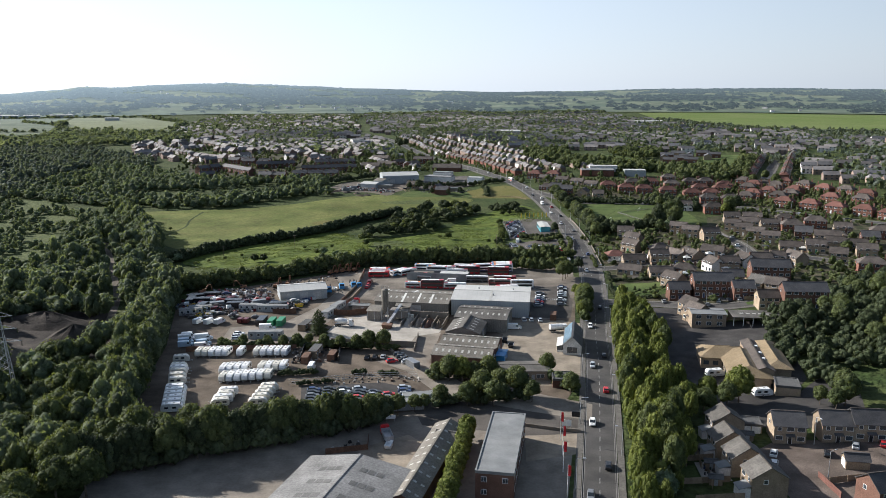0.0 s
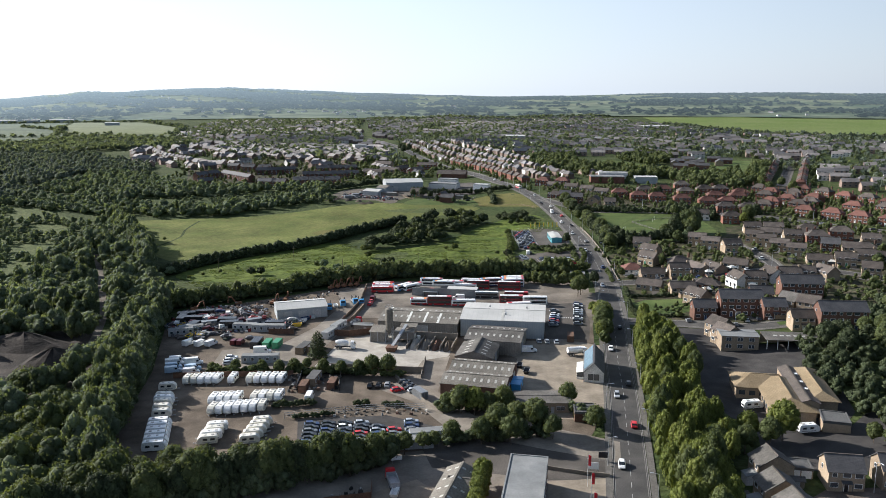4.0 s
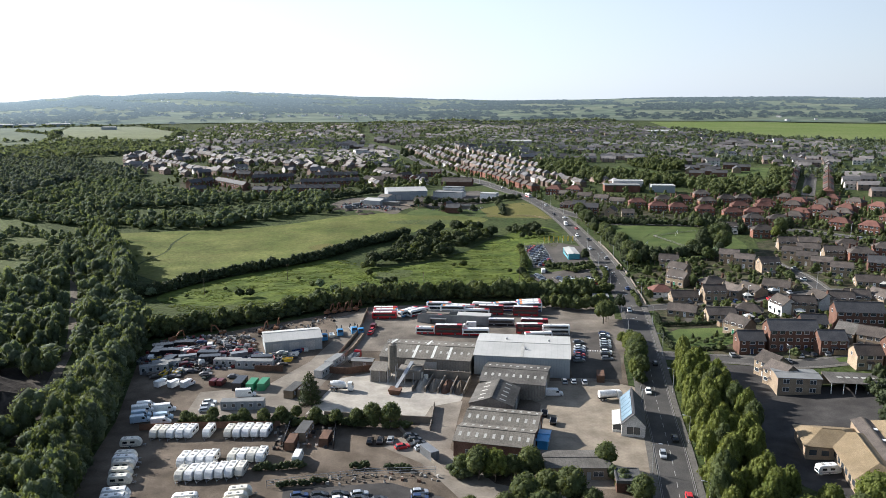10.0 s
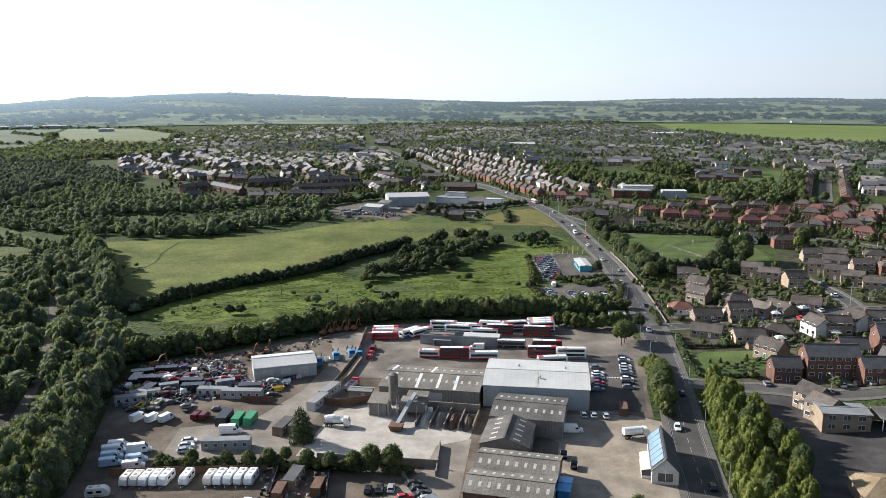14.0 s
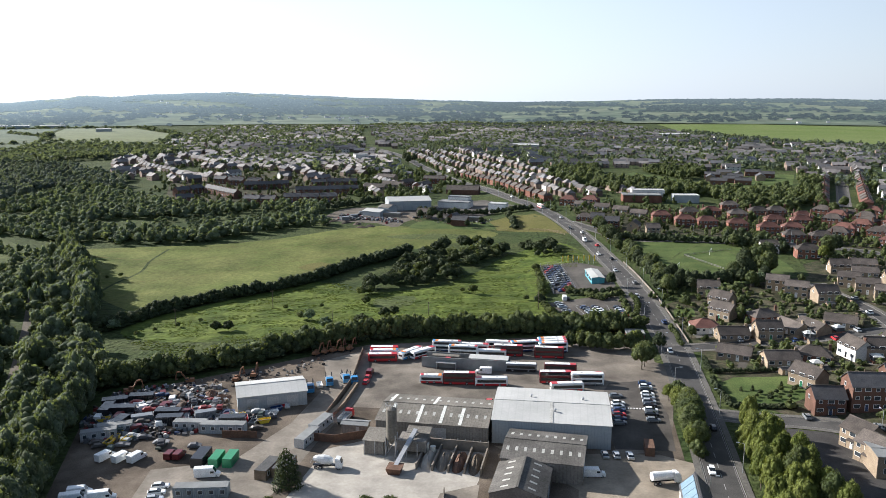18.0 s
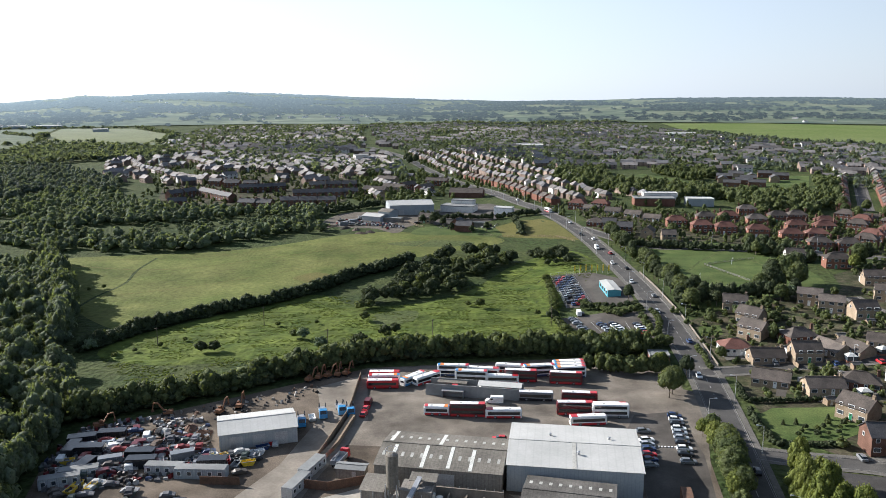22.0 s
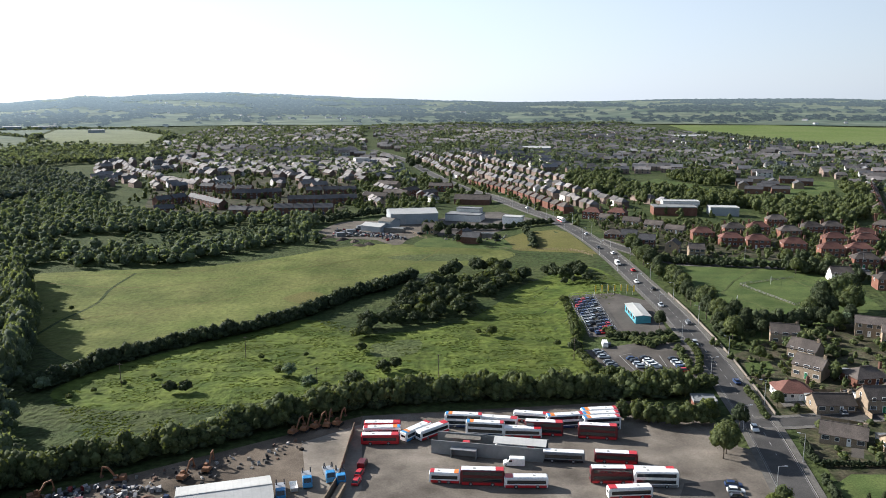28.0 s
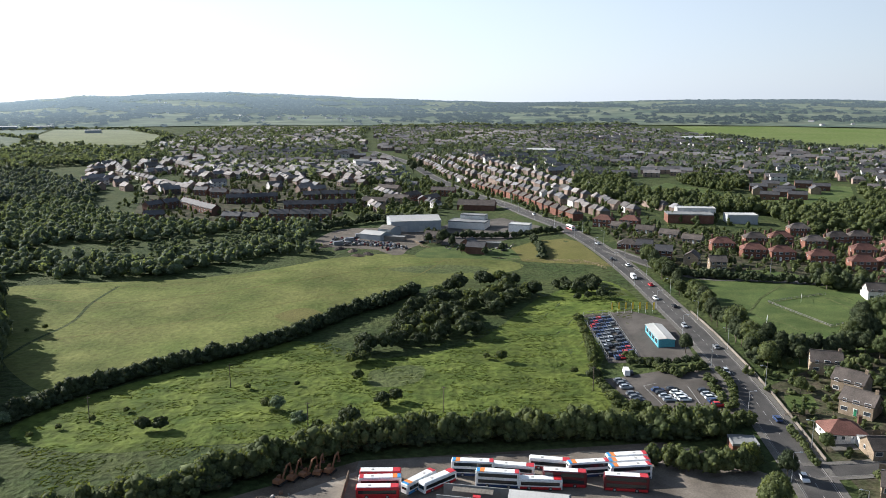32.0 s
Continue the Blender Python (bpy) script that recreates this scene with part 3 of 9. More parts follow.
tree_kind("broad", "broad green deciduous tree with a rounded crown", 8.5, 10, 1.0, 2300, 0.44, M["leaf"], variants=3)
tree_kind("light", "fresh green deciduous tree, sunlit crown", 7.5, 9.5, 0.5, 2700, 0.4, M["leaf_light"], variants=3)
tree_kind("dark", "dark green dense broadleaf tree", 7.0, 10, 0.7, 2100, 0.44, M["leaf_dark"], variants=2)
tree_kind("grey", "grey-green willow-like tree by the road", 7.5, 8, 0.8, 1500, 0.5, M["leaf_grey"], variants=2)
tree_kind("fir", "tall dark conifer beside the yard", 8.6, 11, 0.3, 2600, 0.5, M["leaf_dark"], narrow=1.0, variants=1)
tree_kind("poplar", "slim upright dark green tree", 3.6, 13, 0.8, 1300, 0.45, M["leaf"], variants=1)
tree_kind("bush", "round green bush in rough grass", 3.6, 3.0, 0.1, 520, 0.4, M["leaf"], variants=3, category="bush", name="bush")
tree_kind("darkbush", "dark green thorn bush in grass", 4.6, 3.8, 0.1, 560, 0.45, M["leaf_dark"], variants=2, category="bush", name="bush")
tree_kind("copper", "copper-leaved purple tree in a garden", 6.0, 8, 1, 1000, 0.5, M["leaf_purple"], variants=1)
tree_kind("palebush", "pale grey-green sallow bush", 4.4, 3.6, 0.1, 520, 0.42, M["leaf_grey"], variants=1, category="bush", name="bush")


def plant(key, x, y, scale=1.0, wide=None):
    """One tree of a kind, turned and sized by chance."""
    src = TREES[key][int(rng.integers(0, len(TREES[key])))]
    ob = copy_thing(src, pose(x, y, ground(x, y), 0, 0, float(rng.uniform(0, 360))))
    s = scale * float(rng.uniform(0.88, 1.12))
    w = s * (wide or 1)
    ob.scale = (w, w, s)
    return ob


NEARWILD = [crown(rng, 1.0, 0.05, 0.95, 640, 0.058, 9) for _ in range(8)]
WILD = [crown(rng, 1.0, 0.05, 0.95, 230, 0.085, 7) for _ in range(12)]
LOWWILD = [crown(rng, 1.0, 0.05, 0.95, 44, 0.15, 3) for _ in range(12)]
FARWILD = [(crown(rng, 1.0, 0.05, 0.95, 22, 0.36, 3)[0], None) for _ in range(8)]


def woodland(name, spots, mat, label, fine=True, category="woodland"):
    """Uncounted trees in one mesh: spots of (x, y, width, height)."""
    kinds, cards, lobes = (NEARWILD if fine == 3 else WILD if fine is True else LOWWILD if fine else FARWILD), [], []
    for x, y, w, h in spots:
        a = rng.uniform(0, 6.283)
        ca, sa, z = math.cos(a) * w, math.sin(a) * w, ground(x, y)
        for c, out in zip(kinds[int(rng.integers(0, len(kinds)))], (cards, lobes)):
            if c is not None:
                q = np.empty_like(c)
                q[..., 0], q[..., 1] = c[..., 0] * ca - c[..., 1] * sa + x, c[..., 0] * sa + c[..., 1] * ca + y
                q[..., 2] = (c[..., 2] - 0.17) * h * 1.12 + z
                out.append(q)
    mesh = cards_mesh(name, np.concatenate(cards), mat, np.concatenate(lobes) if lobes else None)
    return tagged(new(name, mesh), label, category, kind="stuff")


def scatter(poly, gap, keep=None, jitter=0.45):
    """Spots spread over an outline, about gap apart."""
    xs, ys = [p[0] for p in poly], [p[1] for p in poly]
    out = []
    y = min(ys)
    while y < max(ys):
        x = min(xs)
        while x < max(xs):
            px, py = x + rng.uniform(-jitter, jitter) * gap, y + rng.uniform(-jitter, jitter) * gap
            if inside(px, py, poly) and (keep is None or keep(px, py)):
                out.append((float(px), float(py)))
            x += gap
        y += gap
    return out


# ---- the land ----
def steps(lo, hi, near_lo, near_hi, cell, growth):
    mid = list(np.arange(near_lo, near_hi + 0.1, cell))
    out, s = [mid[-1]], cell
    while out[-1] < hi:
        s *= growth
        out.append(min(hi, out[-1] + s))
    low, s = [mid[0]], cell
    while low[-1] > lo:
        s *= growth
        low.append(max(lo, low[-1] - s))
    return low[:0:-1] + mid + out[1:]


def land():
    xs, ys = steps(-4900, 4900, -320, 420, 8, 1.12), steps(-1200, 4900, 60, 820, 8, 1.12)
    nx = len(xs)
    v = [(x, y, ground(x, y) - 25 * ss(2320, 2700, math.hypot(x, y - 200)) * (y > 600)) for y in ys for x in xs]
    f = [(j * nx + i, j * nx + i + 1, (j + 1) * nx + i + 1, (j + 1) * nx + i) for j in range(len(ys) - 1) for i in range(nx - 1)]
    g = Geo()
    g.v, g.f = v, f
    ob = new("ground", g.mesh("ground", M["grass"]))
    for p in ob.data.polygons:
        p.use_smooth = True
    tagged(ob, "rough green grassland rolling to a hilly skyline", "ground", kind="structure")


land()


def far_hills():
    """The far country from about 2.3 km out to the skyline."""
    g, n = Geo(), 220
    rows = []
    for k in range(15):
        r = 2300 + k * 175
        rows.append([(r * math.sin(a), 200 + r * math.cos(a), ground(r * math.sin(a), 200 + r * math.cos(a)) + 1.2) for a in (radians(-60 + 120 * i / n) for i in range(n + 1))])
    for p, q in zip(rows, rows[1:]):
        for i in range(n):
            g.add([p[i], p[i + 1], q[i + 1], q[i]], [(0, 1, 2, 3)])
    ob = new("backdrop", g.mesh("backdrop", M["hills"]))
    for p in ob.data.polygons:
        p.use_smooth = True
    tagged(ob, "skyline hills and fields with haze painted as glow", "hills", kind="structure")
    # woods in blocks and hedgerows between the fields
    spots = []
    for k in range(15000):
        r, a = 2250 + 2060 * math.sqrt(float(rng.uniform(0, 1))), radians(float(rng.uniform(-33, 38)))
        x, y = r * math.sin(a), 200 + r * math.cos(a)
        block = noise.noise(Vector((x / 420, y / 300, 40))) + 0.35 * noise.noise(Vector((x / 120, y / 90, 41)))
        lane = min(abs(noise.noise(Vector((x / 500, y / 260, 42)))), abs(noise.noise(Vector((x / 230, y / 420, 43)))))
        if block > (0.08 if a > 0.1 else 0.0) or lane < 0.018:
            spots.append((x, y, float(rng.uniform(22, 40)), float(rng.uniform(7, 13)) * (1 - 0.45 * ss(3600, 4300, r))))
    woodland("backdrop_woods", spots, M["hill_woods"], "far hill woods and hedgerows, hazy by painted blue glow", False)
    # villages and sheds scattered over the far slopes
    g = Geo()
    for k in range(620):
        r, a = 2300 + 1500 * float(rng.uniform(0, 1)), radians(float(rng.uniform(-32, 37)))
        x, y = r * math.sin(a), 200 + r * math.cos(a)
        if noise.noise(Vector((x / 330, y / 330, 47))) > (0.02 if a < 0 else 0.34):
            w, z, c, q = float(rng.uniform(7, 16)), ground(x, y) + 1, math.cos(k), math.sin(k)
            box = [(x + u * c - v * q, y + u * q + v * c) for u, v in ((-w / 2, -4), (w / 2, -4), (w / 2, 4), (-w / 2, 4))]
            e = [(x - w / 2 * c, y - w / 2 * q, z + 5.5), (x + w / 2 * c, y + w / 2 * q, z + 5.5)]
            g.use(0).add([(*p, z - 1) for p in box] + [(*p, z + 3.6) for p in box] + e, [(0, 1, 5, 4), (2, 3, 7, 6), (1, 2, 6, 9, 5), (3, 0, 4, 8, 7)])
            g.use(1).add([(*p, z + 3.6) for p in box] + e, [(0, 1, 5, 4), (2, 3, 4, 5)])
    tagged(new("backdrop_houses", g.mesh("backdrop_houses", [M["hill_walls"], M["hill_roofs"]])), "scattered far houses, faint under painted haze", "houses", kind="stuff")


MAIN = smooth_line(
    [(-34, -150), (20, 60), (48.6, 172), (57, 205), (63.5, 231), (71, 262), (77.5, 292), (83.5, 317), (90, 345), (96.5, 375), (101.5, 400), (104.4, 422), (106.7, 443),
     (108.5, 465), (110.5, 490), (112.5, 516), (114, 560), (114.5, 611), (112, 670), (104, 734), (93, 790), (77, 880), (52, 980), (27, 1106), (-5, 1297), (-58, 1479)], 6)
SIDE_A = smooth_line([(93, 340), (104, 335), (118, 329), (130, 321), (141, 318), (158, 318), (176, 322)], 4)
SIDE_B = smooth_line([(102, 402), (118, 401), (136, 400.7), (161, 397.6), (178, 398), (192, 397), (206, 388), (224, 372), (246, 360)], 4)
SIDE_C = smooth_line([(186, 397), (189, 412), (191, 430), (190, 450), (192, 470)], 4)
SIDE_D = smooth_line([(116, 664), (140, 600), (170, 583), (215, 562), (249, 548), (267, 526), (283, 501), (310, 470), (350, 430)], 6)
SIDE_E = smooth_line([(338, 706), (366, 758), (430, 876), (498, 1000), (600, 1190)], 8)
CLOSE = smooth_line([(100, 168), (97, 180), (97, 190), (104, 192), (118, 186), (130, 184)], 3)


def street(name, line, width, label, path=1.8, lift=0.05, dashes=False, mat="road"):
    ob = tagged(new(name, ribbon(line, width, lift).mesh(name, M[mat])), label, "road", kind="structure")
    for side in (-1, 1):
        walk_way = tagged(new("pavement", ribbon(line, path * 0.85, lift + 0.12, side * (width / 2 + path / 2 + 0.15)).mesh("pavement", M["paving"])), "pale worn pavement flags along the street", "pavement", kind="structure")
        kerb = ribbon(line, 0.16, lift + 0.13, side * (width / 2 + 0.08), 0.2)
        part("kerb", kerb, M["kerb"], ob, "pale stone kerb")
    if dashes:
        g = Geo()
        spots = along(line, 6.0, 2.0)
        for x, y, a in spots:
            if y > 900:
                break
            d = Vector((math.cos(radians(a)), math.sin(radians(a)), 0))
            s = Vector((-d.y, d.x, 0)) * 0.07
            q = [Vector((x, y, 0)) - s, Vector((x, y, 0)) + d * 3 - s, Vector((x, y, 0)) + d * 3 + s, Vector((x, y, 0)) + s]
            g.add([(p.x, p.y, ground(p.x, p.y) + lift + 0.025) for p in q], [(0, 1, 2, 3)])
        part("lane_dashes", g, M["paint"], ob, "worn white centre dashes")
        for side in (-1, 1):
            part("edge_line", ribbon([p for p in line if p[1] < 640], 0.12, lift + 0.02, side * (width / 2 - 0.35)), M["kerb"], ob, "thin worn edge line")
    return ob


street("road_main", MAIN, 8.4, "dark grey asphalt main road curving away", 2.0, 0.06, True)
street("road_side_a", SIDE_A, 6.0, "grey residential side street")
street("road_side_b", SIDE_B, 6.0, "grey residential side street")
street("road_close", SIDE_C, 5.0, "short grey cul-de-sac")
street("road_crescent", SIDE_D, 6.5, "grey estate road with verges")
street("road_avenue", SIDE_E, 7.0, "long straight estate avenue")
patch("court", [(92, 160), (95, 192), (103, 197), (140, 190), (140, 176), (122, 172), (106, 160)], M["court"], 0.03, "brown-grey tarmac court between new houses", "road")

# fields and greens
patch("field_large", [(-160, 519), (-172, 545), (-200, 594), (-208, 614), (-176, 622), (-124, 628), (-80, 642), (-40, 668), (-10, 676), (30, 664), (58, 655), (62, 640), (40, 622), (14, 606), (-4, 592), (-26, 564), (-46, 532), (-64, 514), (-84, 496), (-100, 486), (-116, 470), (-140, 490)], M["field"], 0.04, "broad sunlit grazed field, worn yellow at one end", "field", True, 22)
patch("meadow", [(-118, 440), (-112, 462), (-96, 478), (-62, 508), (-44, 520), (-24, 500), (0, 500), (28, 520), (62, 580), (96, 600), (104, 560), (88, 524), (70, 490), (60, 440), (40, 430), (0, 428), (-50, 426), (-90, 424)], M["meadow"], 0.04, "tall green meadow grass between hedges", "meadow", True, 20)
patch("field_golden", [(64, 655), (108, 626), (104, 690), (98, 702), (80, 705), (62, 690)], M["gold"], 0.06, "dry yellow-green paddock beside the road", "field", False, 20)
patch("field_slope", [(4, 668), (30, 664), (62, 658), (60, 690), (40, 690), (22, 694), (10, 690)], M["lawn"], 0.07, "striped mown paddock behind cottages", "field", True, 20)
patch("playing_field", [(124, 470), (126, 530), (128, 575), (140, 592), (180, 600), (200, 560), (196, 500), (176, 480), (150, 474)], M["lawn"], 0.05, "green playing field with worn tracks", "field", True, 20)
patch("rec_ground", [(302, 800), (318, 786), (361, 836), (412, 935), (398, 944), (330, 905), (299, 868)], M["lawn"], 0.08, "open mown recreation ground", "field", False, 25)
patch("rec_green", [(201, 910), (240, 884), (278, 915), (279, 942), (258, 998), (236, 966)], M["lawn"], 0.08, "mown green among trees", "field", False, 25)
patch("crop_field", [(590, 1760), (612, 1500), (632, 1370), (752, 1270), (930, 1200), (1400, 1650), (1500, 2050), (1215, 2035), (966, 2250), (700, 2300)], M["crop"], 1.0, "bright green arable field near the skyline", "field", False, 70)
patch("far_field_left", [(-880, 2250), (-700, 2240), (-499, 1913), (-441, 1618), (-674, 1649), (-749, 1825)], M["pale_crop"], 1.0, "distant pasture paled by painted haze", "field", False, 70)
patch("far_heath", [(-1300, 2150), (-890, 2240), (-760, 1830), (-680, 1640), (-450, 1610), (-420, 1530), (-600, 1520), (-680, 1440), (-900, 1430), (-1300, 1700)], M["far_pasture"], 0.8, "rough pasture below the hills, paled by painted haze", "field", False, 70)
patch("farmyard", [(-62, 690), (-34, 704), (-8, 672), (0, 690), (10, 712), (6, 752), (-40, 760), (-56, 735)], M["soil"], 0.08, "bare earth farmyard with parked machinery", "yard", True, 20)

patch("garden_ground", [(104, 352), (110, 395), (116, 455), (150, 474), (196, 484), (206, 510), (250, 540), (290, 480), (345, 420), (300, 330), (215, 330), (170, 318), (120, 326)], M["garden"], 0.025, "mixed garden ground of lawns, beds and paving", "gardens", False, 8)
patch("garden_ground", [(124, 660), (150, 600), (230, 565), (262, 545), (330, 480), (380, 540), (350, 640), (290, 690), (180, 700), (130, 735)], M["garden"], 0.025, "mixed garden ground of lawns, beds and paving", "gardens", False, 8)
patch("garden_ground", [(-200, 780), (-50, 785), (-54, 930), (-60, 1060), (-230, 1070), (-250, 980), (-220, 860)], M["garden"], 0.03, "dark backyards between terraces", "gardens", False, 16)

patch("field_scrape", [(-12, 640), (20, 648), (44, 640), (34, 630), (6, 630)], M["heath"], 0.07, "dry scraped patch of the field", "field", True, 14)
for line, wide in (([(-196, 600), (-140, 586), (-80, 606), (-20, 640), (30, 662)], 1.1), ([(-150, 530), (-100, 552), (-40, 588), (0, 620), (20, 660)], 0.9), ([(-188, 610), (-120, 618), (-60, 640)], 0.8)):
    tagged(new("path", ribbon(smooth_line(line, 6), wide, 0.1).mesh("path", M["gold"])), "faint trodden path across the field", "path", kind="structure")
tagged(new("path", ribbon(smooth_line([(-148, 616), (-150, 585), (-147, 556), (-152, 530), (-153, 506)], 5), 1.6, 0.11).mesh("path", M["grass"])), "dark trodden path across the field", "path", kind="structure")
patch("field_worn", [(-60, 556), (-48, 568), (-35, 553), (-42, 540), (-50, 546)], M["gold"], 0.09, "dry worn earth beside the hedge", "field", True, 10)
patch("heath", [(-170, 292), (-176, 400), (-190, 500), (-215, 590), (-330, 690), (-420, 560), (-330, 380), (-230, 270)], M["heath"], 0.03, "pale rough heath among bushes", "heath", True, 20)
for line, wide, lab in (([(154.7, 543.4), (163.7, 506.2), (186, 514.9), (181.8, 552.8), (154.7, 543.4)], 1.3, "worn track round the pitch"), ([(143, 533.5), (156.2, 552.6), (182.2, 578.8)], 1.0, "worn path over the playing field"), ([(186.1, 551.9), (191, 522.7)], 0.9, "worn path over the playing field"), ([(145.2, 522.4), (149.8, 512.7), (149.5, 492.3)], 0.9, "worn path over the playing field"), ([(143, 533.5), (144, 522)], 0.9, "worn path over the playing field")):
    tagged(new("path", ribbon([(a[0] + (b[0] - a[0]) * u / 5, a[1] + (b[1] - a[1]) * u / 5) for a, b in zip(line, line[1:]) for u in range(6)], wide, 0.12).mesh("path", M["heath"])), lab, "path", kind="structure")
patch("lawn", [(113.6, 437.5), (117, 447.6), (125.5, 446.8), (122.8, 436.5)], M["lawn"], 0.06, "mown front lawn beside the road", "lawn", cell=4)
patch("meadow_light", [(-14, 484), (4, 489), (2, 472), (-12, 468)], M["heath"], 0.07, "paler cropped patch of meadow", "meadow", True, 12)
# hard ground
patch("yard_base", [(-79, 226), (-85, 290), (-95, 340), (-92, 368), (-50, 392), (-14, 414), (70, 422), (86, 412), (84, 372), (80, 340), (73, 308), (64, 268), (58, 240), (52, 228), (30, 226), (0, 222), (-30, 216), (-60, 216)], M["gravel"], 0.03, "gravelly brown hardstanding of a works yard", "yard", False, 8)
patch("bus_yard", [(-14, 414), (74, 419), (84, 410), (92.5, 401), (90, 388), (98, 381), (99, 369), (88, 362), (77, 330), (68, 316), (56, 314), (62, 346), (26, 350), (-6, 350), (-20, 352)], M["bus_ground"], 0.045, "stained grey-brown concrete of a bus yard", "yard", False, 8)
patch("works_yard", [(24, 322), (44, 316), (68, 314), (76, 308), (67, 268), (60, 240), (36, 244), (34, 262), (42, 296)], M["sandy"], 0.06, "pale concrete yard beside workshops", "yard", False, 8)
patch("plant_yard", [(-30, 292), (-22, 322), (-6, 330), (22, 322), (18, 302), (12, 284), (-8, 287)], M["pale_concrete"], 0.06, "dusty white concrete of a mixing plant", "yard", False, 8)
patch("truck_lane", [(-66, 293), (-36, 289), (-31, 302), (-24, 330), (-12, 368), (-14, 408), (-30, 396), (-26, 372), (-34, 340), (-46, 316), (-66, 312)], M["concrete"], 0.05, "concrete lane between lorry yards", "yard", False, 8)
patch("entry_lane", [(8, 296), (18, 300), (12, 266), (22, 246), (44, 236), (60, 226), (57, 214), (40, 222), (14, 236), (4, 258), (-6, 268), (4, 282)], M["concrete"], 0.065, "worn concrete entrance lane", "yard", False, 8)
patch("car_lot", [(-28, 228), (-30, 246), (-4, 248), (12, 238), (10, 226), (-10, 224)], M["dark_tarmac"], 0.06, "dark tarmac lot packed with cars", "yard", False, 8)
patch("near_yard", [(-76, 208), (-50, 213), (-12, 221), (6, 224), (26, 216), (40, 214), (50, 206), (40, 168), (30, 130), (-70, 130), (-74, 180)], M["concrete"], 0.045, "worn grey concrete yard among sheds", "yard", False, 8)
patch("front_ground", [(6, 224), (14, 236), (40, 222), (57, 214), (52, 205.5), (36, 205.5), (26, 209), (8, 214)], M["tarmac"], 0.055, "worn tarmac before the works entrance", "yard", False, 8)
# sandy apron; the yard's sunlit part is put into this paler colour
patch("sunny_yard", [(-10, 200), (4, 208), (12, 196), (4, 180), (-4, 186)], M["sandy"], 0.06, "sandy concrete apron, coloured paler for the sun on it", "yard", False, 8)
patch("front_apron", [(36, 205), (52, 206), (50, 194), (34, 190)], M["sandy"], 0.06, "pale concrete apron by the road", "yard", False, 8)
# dark sheet stands in for the shaded ground south of the clinic
patch("clinic_ground", [(93, 208), (100, 230), (124, 226), (136, 236), (142, 224), (134, 206), (116, 203)], M["dark_tarmac"], 0.04, "dark tarmac sheet for the shaded ground behind the clinic", "car park", False, 10)
patch("clinic_park", [(97, 240), (94, 262), (98, 292), (108, 328), (120, 322), (126, 300), (150, 294), (156, 276), (140, 262), (132, 236), (122, 226), (104, 228)], M["dark_tarmac"], 0.06, "dark asphalt car park", "car park", False, 12)
patch("car_park", [(66, 472), (70, 448), (88, 436), (100, 438), (103, 456), (104, 470), (86, 474)], M["tarmac"], 0.07, "grey tarmac car park with bays", "car park", False, 8)
patch("sales_lot", [(71.5, 487), (75, 549), (84, 548), (96, 548), (108, 530), (102, 484), (92, 482)], M["tarmac"], 0.07, "grey tarmac used-car lot", "car park", False, 8)
patch("forecourt", [(20, 700), (60, 712), (92, 745), (70, 800), (36, 790), (14, 750)], M["tarmac"], 0.09, "grey forecourt beside the junction", "yard", False, 25)
patch("quarry_floor", [(-158, 280), (-150, 330), (-128, 340), (-108, 318), (-104, 285), (-118, 262)], M["spoil"], 0.04, "bare earth pit floor", "pit", True, 12)


# ---- houses ----
KINDS = {}


def window_mesh(w, h, name="window", f=0.08):
    """A white frame standing proud of the wall with a dark pane set back in it, facing -y."""
    g = Geo()

    def rect(i, y):
        return [(-w / 2 + i, y, i), (w / 2 - i, y, i), (w / 2 - i, y, h - i), (-w / 2 + i, y, h - i)]

    g.loft([rect(0, 0.04), rect(0, -0.08), rect(f, -0.08), rect(f, -0.03)], False)
    g.use(1).f.append((12, 13, 14, 15))
    g.m.append(1)
    return g.mesh(name, [M["white"], M["pane"]])


WIN = {"wide": window_mesh(1.9, 1.25), "small": window_mesh(1.1, 1.15), "tall": window_mesh(1.2, 1.7), "plain": window_mesh(1.7, 1.3, "window", 0.05)}


def door_mesh(mat):
    g = Geo().box(-0.55, -0.09, 0, 0.55, 0.05, 2.2)
    g.use(1).box(-0.43, -0.12, 0.02, 0.43, -0.08, 2.05)
    g.use(2).box(-0.2, -0.135, 1.45, 0.2, -0.11, 1.9)
    return g.mesh("door", [M["white"], mat, M["pane"]])


DOORS = [door_mesh(M[k]) for k in ("white", "blue", "green", "black")]


def roof_gable(g, w, d, eave, rise, over=0.35, thick=0.16):
    for s in (-1, 1):
        slope = rise / (d / 2)
        y, z = s * (d / 2 + over), eave - over * slope + 0.12
        a, b, c, e = (-w / 2 - over, y, z), (w / 2 + over, y, z), (w / 2 + over, 0, eave + rise + 0.12), (-w / 2 - over, 0, eave + rise + 0.12)
        g.slab((a, b, c, e) if s < 0 else (b, a, e, c), thick)


def roof_hip(g, w, d, eave, rise, over=0.4, thick=0.16):
    z0, zt = eave - 0.1, eave + rise
    X, Y, r = w / 2 + over, d / 2 + over, max(0.2, w / 2 - d / 2 * 0.9)
    A, B, C, D, E, F = (-X, -Y, z0), (X, -Y, z0), (X, Y, z0), (-X, Y, z0), (-r, 0, zt), (r, 0, zt)
    g.slab((A, B, F, E), thick)
    g.slab((C, D, E, F), thick)
    g.slab((B, C, F), thick)
    g.slab((D, A, E), thick)


